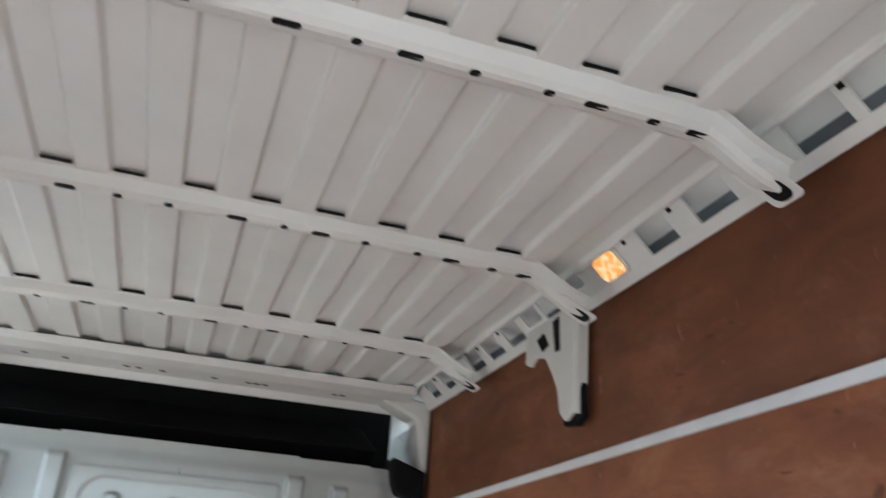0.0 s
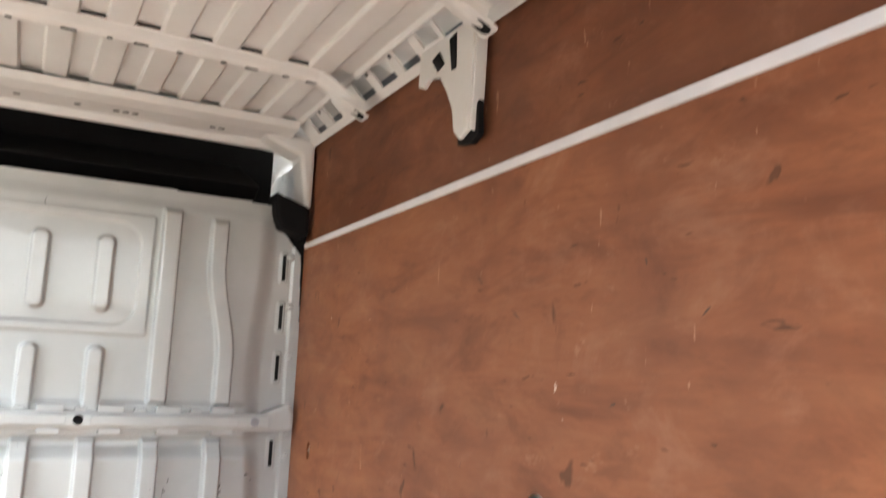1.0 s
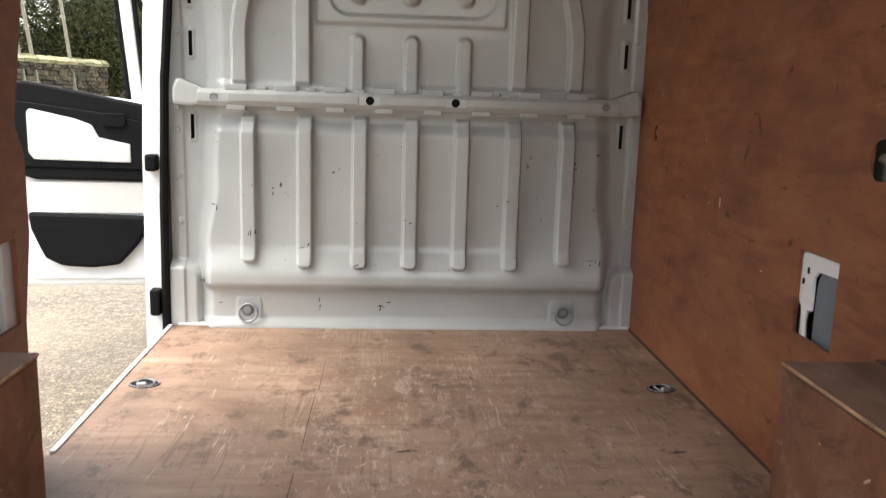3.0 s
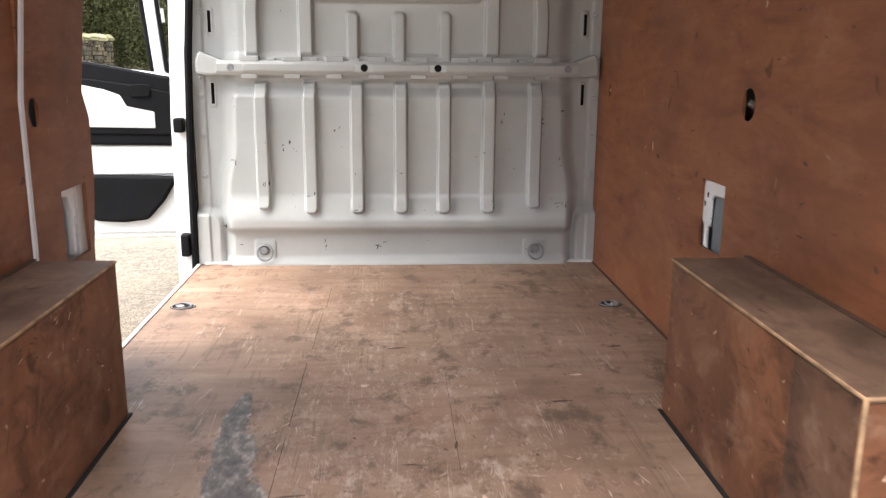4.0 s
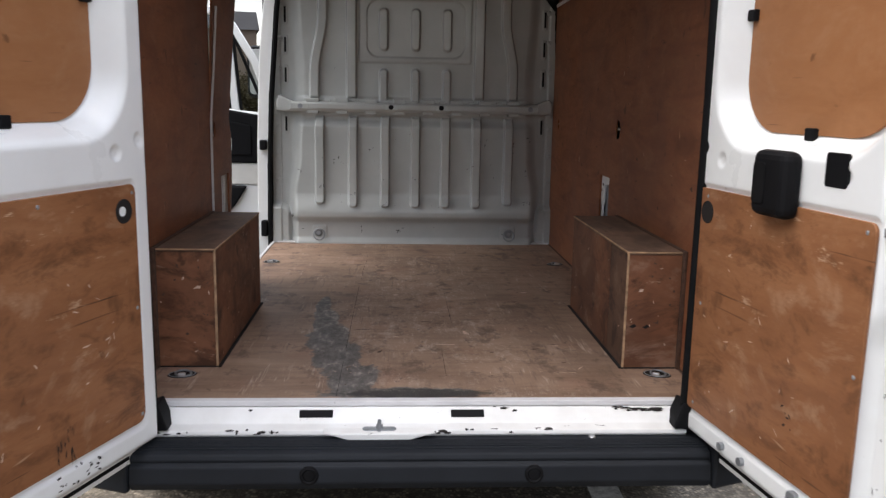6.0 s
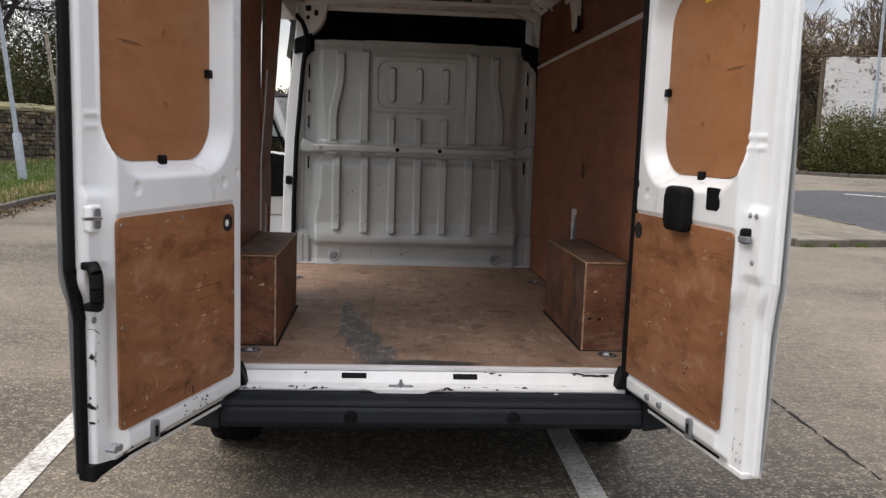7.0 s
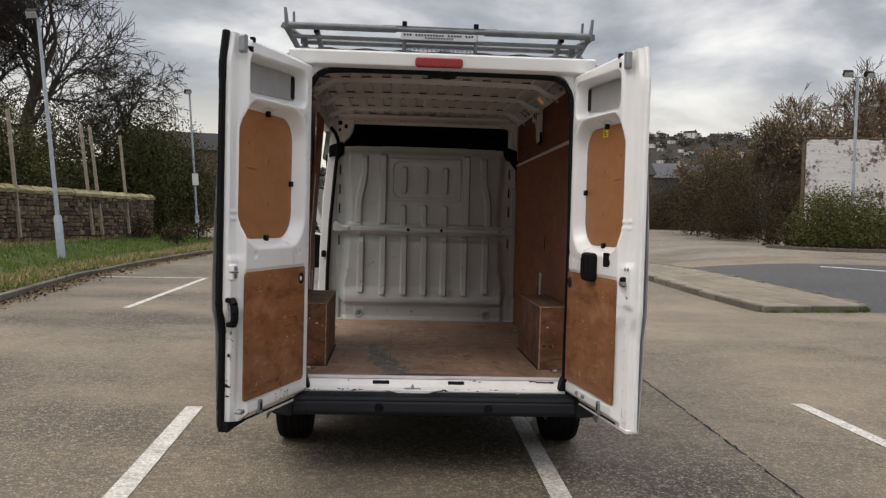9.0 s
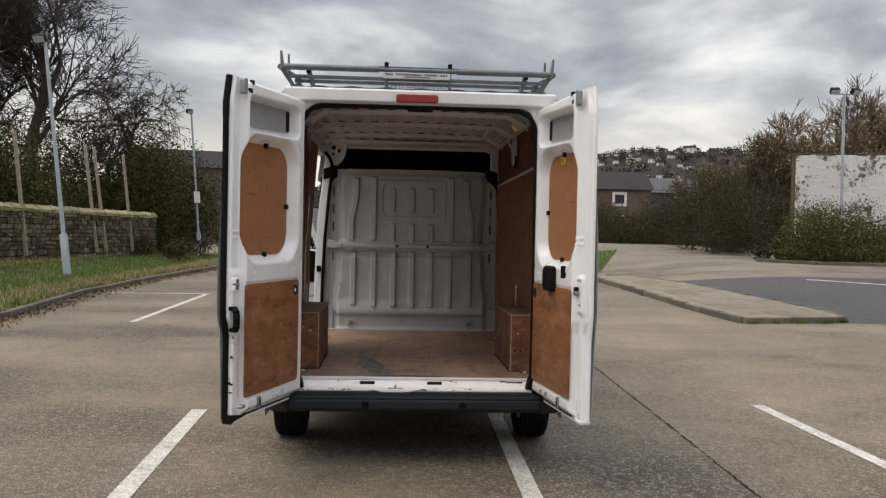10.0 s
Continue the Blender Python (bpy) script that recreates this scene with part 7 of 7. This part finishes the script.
def grow(seed, height, spread, levels=5, thin=0.014, trunk=0.22, upward=0.25, kids=(3, 4), droop=0.0, taper=0.62):
    """A bare tree as tapered tubes: returns vertices and faces of the limbs (thick) and of the twigs (thin)."""
    r = random.Random(seed)
    out = {"limb": ([], []), "twig": ([], [])}
    tips = []

    def tube(path, radii, kind):
        verts, faces = out[kind]
        n = 6 if kind == "limb" else 3
        base = len(verts)
        for i, (p, rad) in enumerate(zip(path, radii)):
            d = (path[min(i + 1, len(path) - 1)] - path[max(i - 1, 0)]).normalized()
            a = d.cross(Vector((0.3, 0.9, 0.2))).normalized()
            c = d.cross(a)
            for k in range(n):
                t = 2 * math.pi * k / n
                verts.append(tuple(p + (a * math.cos(t) + c * math.sin(t)) * rad))
        for i in range(len(path) - 1):
            for k in range(n):
                faces.append((base + i * n + k, base + i * n + (k + 1) % n, base + (i + 1) * n + (k + 1) % n, base + (i + 1) * n + k))

    def branch(p, d, length, rad, level):
        steps = 5 if level < 3 else 3
        path, radii = [p], [rad]
        for i in range(steps):
            w = 0.07 + 0.035 * level
            d = (d + Vector((r.uniform(-w, w), r.uniform(-w, w), r.uniform(-w, w) + 0.05 * upward - droop * level * 0.03))).normalized()
            p = p + d * (length / steps)
            path.append(p)
            radii.append(rad * (1 - (1 - taper) * (i + 1) / steps))
        tube(path, radii, "limb" if level < 3 else "twig")
        if level >= levels:
            tips.append(p)
            return
        n = r.randint(*kids) + (1 if level > 1 else 0)
        for k in range(n):
            t = 1.0 if k == 0 else r.uniform(0.35, 1.0)
            j = min(int(t * steps), steps - 1)
            q = path[j] + (path[j + 1] - path[j]) * (t * steps - j)
            ang = r.uniform(0.25, 0.55) if k == 0 else r.uniform(0.45, 0.95) * spread
            axis3 = Vector((r.uniform(-1, 1), r.uniform(-1, 1), r.uniform(-1, 1))).normalized()
            side = d.cross(axis3).normalized()
            nd = (d * math.cos(ang) + side * math.sin(ang) + Vector((0, 0, upward * 0.35))).normalized()
            branch(q, nd, length * r.uniform(0.58, 0.82), max(thin, radii[j] * r.uniform(0.55, 0.78)), level + 1)
    branch(Vector((0, 0, -0.2)), Vector((0.03, 0.02, 1)), height * 0.30, trunk, 0)
    out["tips"] = tips
    return out


def bare_tree(seed, at, height, label, twig_mat=TWIG, leaves=0.0, **kw):
    ob = thing("tree", label, "tree", "bare trees", "", at)
    data = grow(seed, height, kw.pop("spread", 1.0), **kw)
    pydata("trunk", *data["limb"], BARK, ob, "grey-brown trunk and limbs", True)
    pydata("crown", *data["twig"], twig_mat, ob, "fine bare twigs")
    if leaves > 0:
        r = random.Random(seed)
        V, Fc = [], []
        for p in data["tips"]:
            if r.random() < leaves:
                a = Vector((r.gauss(0, 1), r.gauss(0, 1), r.gauss(0, 1))).normalized() * 0.055
                b = a.cross(Vector((r.gauss(0, 1), r.gauss(0, 1), r.gauss(0, 1)))).normalized() * 0.04
                k = len(V)
                V += [tuple(p - a), tuple(p + b), tuple(p + a), tuple(p - b)]
                Fc.append((k, k + 1, k + 2, k + 3))
        pydata("leaves", V, Fc, BUDS, ob, "a few pale dry leaves")
    return ob


def leaf_cloud(seed, n, lobes, size, flat=0.0):
    """Leaves scattered through a heap of uneven lobes (x, y, z, rx, ry, rz)."""
    r = np.random.RandomState(seed)
    L = np.array(lobes, float)
    vol = (L[:, 3] * L[:, 4] * L[:, 5]) ** 0.8
    k = r.choice(len(L), n, p=vol / vol.sum())
    d = r.randn(n, 3)
    d /= np.linalg.norm(d, axis=1)[:, None]
    bump = 1 + 0.22 * np.sin(5 * d[:, 0] + 3 * k) * np.cos(4 * d[:, 2] + k) + 0.12 * np.sin(11 * d[:, 1] + 7 * d[:, 2])
    rad = (r.rand(n) ** 0.42) * bump
    c = L[k, :3] + d * rad[:, None] * L[k, 3:]
    keepers = c[:, 2] > 0.02
    c, m = c[keepers], int(keepers.sum())
    a = r.randn(m, 3)
    a /= np.linalg.norm(a, axis=1)[:, None]
    b = np.cross(a, r.randn(m, 3))
    b /= np.linalg.norm(b, axis=1)[:, None]
    s = size * r.uniform(0.5, 1.3, m)[:, None]
    v = np.stack([c - a * s, c + b * s * 0.45, c + a * s, c - b * s * 0.45], 1).reshape(-1, 3)
    f = np.arange(4 * m).reshape(-1, 4)
    return v, f


def shrub(seed, at, n, lobes, size, material, label, category="shrub", group="shrubs", stems=8):
    ob = thing("shrub", label, category, group, "", at)
    v, f = leaf_cloud(seed, n, lobes, size)
    pydata("foliage", v.tolist(), f.tolist(), material, ob, "dense foliage")
    r = random.Random(seed)
    for k in range(stems):
        x, y, z, rx, ry, rz = lobes[k % len(lobes)]
        p = Vector((x + r.uniform(-0.3, 0.3) * rx, y + r.uniform(-0.3, 0.3) * ry, -0.1))
        q = Vector((x + r.uniform(-0.6, 0.6) * rx, y + r.uniform(-0.6, 0.6) * ry, z + 0.5 * rz))
        part("stem", rod(p, q, 0.045, 0.012, 5), BARK, ob)
    return ob


def heap(seed, n, x0, x1, y0, y1, h0, h1, r0, r1):
    r = random.Random(seed)
    out = []
    for i in range(n):
        rad = r.uniform(r0, r1)
        h = r.uniform(h0, h1)
        out.append((r.uniform(x0, x1), r.uniform(y0, y1), h * 0.5, rad, rad, h * 0.55))
    return out


# left: big bare trees behind the wall, dark evergreens under them
bare_tree(7, (-16.6, 34.0, 0), 18.5, "tall bare winter tree with a spreading crown", spread=1.1, levels=6, trunk=0.46, upward=0.22, kids=(3, 4), thin=0.020)
bare_tree(21, (-23.0, 33.0, 0), 17.5, "tall bare winter tree with a spreading crown", spread=1.0, levels=6, trunk=0.42, upward=0.25, kids=(3, 4), thin=0.022)
bare_tree(33, (-15.0, 41.0, 0), 13.0, "bare winter tree with fine drooping twigs", spread=1.2, levels=6, trunk=0.28, upward=0.10, kids=(3, 4), droop=0.6, thin=0.018)
bare_tree(45, (-24.0, 22.0, 0), 13.0, "tall bare winter tree with a spreading crown", spread=1.0, levels=6, trunk=0.34, upward=0.25, kids=(3, 3), thin=0.022)
shrub(3, (-16.0, 27.0, 0), 75000, heap(1, 15, -1.5, 1.5, -8, 9, 4.0, 6.0, 1.5, 2.3), 0.072, EVERGREEN, "dark evergreen shrubs behind the stone wall")
shrub(4, (-13.6, 39.5, 0), 75000, heap(2, 15, -2.5, 2.6, -4, 6, 4.2, 6.8, 1.5, 2.4), 0.08, EVERGREEN, "dark tangled evergreens at the wall's end")
shrub(5, (-17.0, 23.0, 0), 9000, heap(3, 6, -1.5, 1.5, -4, 4, 3.4, 4.8, 1.2, 1.8), 0.10, IVY, "yellow-green ivy-covered shrub behind the wall")
shrub(6, (-9.0, 46.0, 0), 14000, heap(4, 8, -3.0, 4.0, -2, 4, 2.4, 4.2, 1.3, 2.0), 0.11, BRAMBLE, "brown bramble thicket beyond the verge")
shrub(8, (-11.4, 33.0, 0.2), 2500, heap(5, 6, -0.4, 2.2, -3, 4, 0.6, 1.1, 0.4, 0.7), 0.07, BRAMBLE, "low dead brambles at the foot of the wall")

# right: bramble bank, bare saplings with pale leaves, a green hedge
shrub(10, (24.0, 50.0, 0.9), 120000, heap(6, 18, -7, 8, -4, 4, 3.4, 5.4, 1.6, 2.6) + heap(106, 16, -7, 8, -5, 0, 0.9, 1.8, 1.4, 2.2), 0.056, BRAMBLE, "tall brown bramble bank")
shrub(11, (15.0, 54.0, 0.9), 110000, heap(7, 14, -9, 5, -4, 4, 2.4, 3.6, 1.7, 2.6) + heap(107, 16, -9, 5, -5, 0, 0.9, 1.7, 1.4, 2.2), 0.058, BRAMBLE, "tall brown bramble bank")
shrub(12, (17.0, 33.5, 0.9), 60000, heap(8, 9, -2.2, 1.6, -3.0, 5, 3.0, 4.6, 1.0, 1.7) + heap(108, 8, -2.2, 1.4, -3.5, 3, 0.9, 1.8, 0.9, 1.5), 0.042, BRAMBLE, "brown thicket against the painted wall")
shrub(13, (15.9, 23.0, 0.75), 52000, heap(9, 9, -1.2, 4.5, -0.4, 1.6, 1.5, 2.6, 0.9, 1.4) + heap(109, 8, -1.4, 4.5, -0.7, 0.6, 0.7, 1.2, 0.8, 1.2), 0.042, HEDGE, "rounded green hedge beside the road", "hedge")
shrub(14, (14.2, 24.6, 0.75), 2200, heap(10, 4, -0.5, 0.8, -0.3, 0.8, 0.5, 1.2, 0.3, 0.5), 0.07, BRAMBLE, "dead weeds at the wall's foot")
shrub(15, (34.0, 52.0, 1.0), 20000, heap(11, 12, -6, 9, -5, 5, 4.5, 7.0, 1.8, 2.8), 0.14, BRAMBLE, "tall brown bramble bank")
for sd, at, h in ((61, (20.5, 40.0, 0.9), 8.2), (62, (23.0, 40.0, 0.9), 9.6), (63, (25.5, 40.0, 0.9), 10.2), (64, (19.5, 44.0, 0.9), 7.6), (65, (28.5, 42.0, 0.9), 11.0), (68, (21.8, 37.0, 0.9), 7.8), (69, (25.0, 37.0, 0.9), 9.4)):
    bare_tree(sd, at, h, "slender bare tree with a few pale leaves", PALE_TWIG, spread=0.9, levels=6, trunk=0.18, upward=0.35, kids=(3, 4), thin=0.019, leaves=0.32)
shrub(67, (8.0, 62.0, 0.5), 16000, heap(13, 12, -12, 6, -4, 4, 2.6, 4.4, 1.7, 2.6), 0.14, BRAMBLE, "brown scrub across the car park")


# white painted wall
def painted_wall():
    ob = thing("painted_wall", "old brick wall with flaking white paint", "wall", "", "structure")
    m = pose(15.70, 26.2, 0.85, 0, 0, -9)
    part("core", box(0.02, 9.0, -0.012, 0.36, -0.3, 4.12, 0, None, m), PAINTED, ob, "painted joints")
    r = random.Random(8)
    verts, faces, n1 = [], [], 0
    tmpl = box(-0.5, 0.5, -0.5, 0.5, -0.5, 0.5, 0.05, None, None, 1)
    tv, tf = [v.co.copy() for v in tmpl.verts], [tuple(v.index for v in f.verts) for f in tmpl.faces]
    me = bpy.data.meshes.new("brick")
    tmpl.to_mesh(me); tmpl.free(); me.materials.append(PAINTED)
    z, row = -0.2, 0
    while z < 4.1:
        h = r.uniform(0.065, 0.10)
        x = 0.0
        while x < 9.0:
            w = r.uniform(0.22, 0.46)
            mm = m @ Matrix.Translation((x + w / 2, 0.03 + r.uniform(-0.012, 0.012), z + h / 2)) @ Matrix.Diagonal((w - 0.012, 0.12, h - 0.012, 1))
            if x < 3.6 and z > 1.0 and n1 < 260:
                s = new("brick", me)
                s.parent = ob
                s.matrix_basis = mm
                n1 += 1
            else:
                base = len(verts)
                verts += [tuple(mm @ v) for v in tv]
                faces += [tuple(base + i for i in f) for f in tf]
            x += w
        z += h
        row += 1
    tagged(pydata("bricks", verts, faces, PAINTED, ob, "painted bricks further along"), kind="stuff")
    part("end_face", box(-0.03, 0.03, 0.02, 0.42, -0.2, 4.08, 0.02, None, m), RUBBLE, ob, "bare stone end of the wall")
    part("top_course", box(-0.03, 9.0, -0.03, 0.40, 4.10, 4.2, 0.02, None, m), RUBBLE, ob, "dark weathered top course")
    return ob


painted_wall()

# sheds and far roofs


def shed(x, y, w, d, h, roof, turn, wall_mat, label):
    ob = thing("building", label, "building", "far buildings", "", pose(x, y, 0.3, 0, 0, turn))
    part("wall", box(-w / 2, w / 2, -d / 2, d / 2, -1, h, 0.02), wall_mat, ob)
    part("roof", prism([(-d / 2 - 0.3, h), (d / 2 + 0.3, h), (0, h + roof)], "x", -w / 2 - 0.3, w / 2 + 0.3, 0.02), ROOF_SLATE if wall_mat is not SHED_GREY else SHED_GREY, ob, "shallow grey roof")
    for k in range(max(2, int(w / 5))):
        wx = -w / 2 + (k + 0.5) * w / max(2, int(w / 5))
        wi = part("window", box(wx - 0.7, wx + 0.7, -d / 2 - 0.06, -d / 2 + 0.02, h * 0.35, h * 0.35 + 1.4, 0.02), HOUSE_PALE, ob, "pale window surround")
        part("pane", box(wx - 0.58, wx + 0.58, -d / 2 - 0.08, -d / 2 - 0.055, h * 0.35 + 0.12, h * 0.35 + 1.28), FAR_GLASS, wi)
        if wall_mat is HOUSE_WALL:
            wi = part("window", box(wx - 0.75, wx + 0.75, -d / 2 - 0.06, -d / 2 + 0.02, h * 0.72, h * 0.72 + 1.5, 0.02), HOUSE_PALE, ob, "pale window surround")
            part("pane", box(wx - 0.48, wx + 0.48, -d / 2 - 0.08, -d / 2 - 0.055, h * 0.72 + 0.28, h * 0.72 + 1.22), FAR_GLASS, wi)
    return ob


shed(29.5, 96.0, 20, 14, 6.6, 2.2, -8, SHED_GREY, "grey-clad warehouse beyond the scrub")
shed(46.0, 105.0, 34, 12, 6.2, 1.6, -10, HOUSE_WALL, "long low building with a pale parapet")
shed(-23.0, 92.0, 14, 12, 8.0, 2.4, 12, HOUSE_WALL, "grey-roofed building behind the trees")
shed(20.6, 84.0, 13.0, 9.0, 6.3, 2.2, -6, HOUSE_WALL, "dark brick house with pale window surrounds beyond the scrub")

# hillside all round, with houses on its slope


def hill_h(a, rr):
    """Height of the hill at azimuth a (0 ahead, right positive) and distance."""
    ridge = 40 + 34 * np.exp(-((a - 0.46) / 0.34) ** 2) + 8 * np.sin(2.1 * a + 0.4) + 4.0 * np.sin(9 * a) + 2.0 * np.sin(23 * a + 1)
    return ridge * S(rr, 150, 820) ** 0.8


def hill_fn(a, rr):
    return rr * np.sin(a), rr * np.cos(a), 0.2 + hill_h(a, rr)


hill = sheet("backdrop", np.linspace(-math.pi, math.pi, 400), np.linspace(140, 950, 40), hill_fn, HILL)
tagged(hill, "far wooded hillside", "hill", "", "structure")
rnd = random.Random(77)


def house(seed):
    r = random.Random(seed)
    w, d, h = r.uniform(9, 16), 8.0, r.uniform(5.0, 6.2)
    ob = thing("house", "small far house with a slate roof", "house", "hillside houses")
    wm = HOUSE_PALE if seed % 3 else HOUSE_WALL
    part("wall", box(-w / 2, w / 2, -d / 2, d / 2, -4, h), wm, ob)
    part("roof", prism([(-d / 2 - 0.4, h), (d / 2 + 0.4, h), (0, h + 3.2)], "x", -w / 2 - 0.3, w / 2 + 0.3), ROOF_SLATE, ob, "slate roof")
    for k in (-1, 1):
        for z in (1.2, 3.8):
            part("window", box(k * w / 4 - 0.8, k * w / 4 + 0.8, -d / 2 - 0.1, -d / 2 + 0.05, z, z + 1.5), FAR_GLASS, ob)
    part("chimney", box(w / 2 - 1.4, w / 2 - 0.4, -0.5, 0.5, h + 1.5, h + 4.4), HOUSE_WALL, ob)
    return ob


protos = [house(s) for s in range(6)]
placed = 0
for k in range(230):
    a = rnd.uniform(0.14, 0.52) if k % 8 else rnd.uniform(-0.5, 0.1)
    rr = rnd.uniform(380, 740)
    z = 0.2 + float(hill_h(a, rr))
    m = pose(rr * math.sin(a), rr * math.cos(a), z, 0, 0, -math.degrees(a) + rnd.uniform(-35, 35))
    if k < len(protos):
        protos[k].matrix_basis = m @ Matrix.Scale(0.55, 4)
    else:
        copy_thing(protos[k % len(protos)], m @ Matrix.Scale(rnd.uniform(0.42, 0.62), 4))


def hill_trees():
    r = np.random.RandomState(9)
    V, Fc, base = [], [], 0
    for k in range(900):
        a = r.uniform(-0.5, 0.6)
        rr = r.uniform(300, 730)
        x, y = rr * np.sin(a), rr * np.cos(a)
        z = 0.2 + float(hill_h(a, rr))
        s = r.uniform(1.5, 3.8)
        v, f = leaf_cloud(k, 70, [(x, y, z + s * 0.6, s, s, s * r.uniform(0.7, 1.2))], s * 0.24)
        V.append(v)
        Fc.append(f + base)
        base += len(v)
    ob = pydata("far_trees", np.concatenate(V).tolist(), np.concatenate(Fc).tolist(), FAR_WOOD)
    return tagged(ob, "far trees scattered over the hillside", "trees", "", "stuff")


hill_trees()
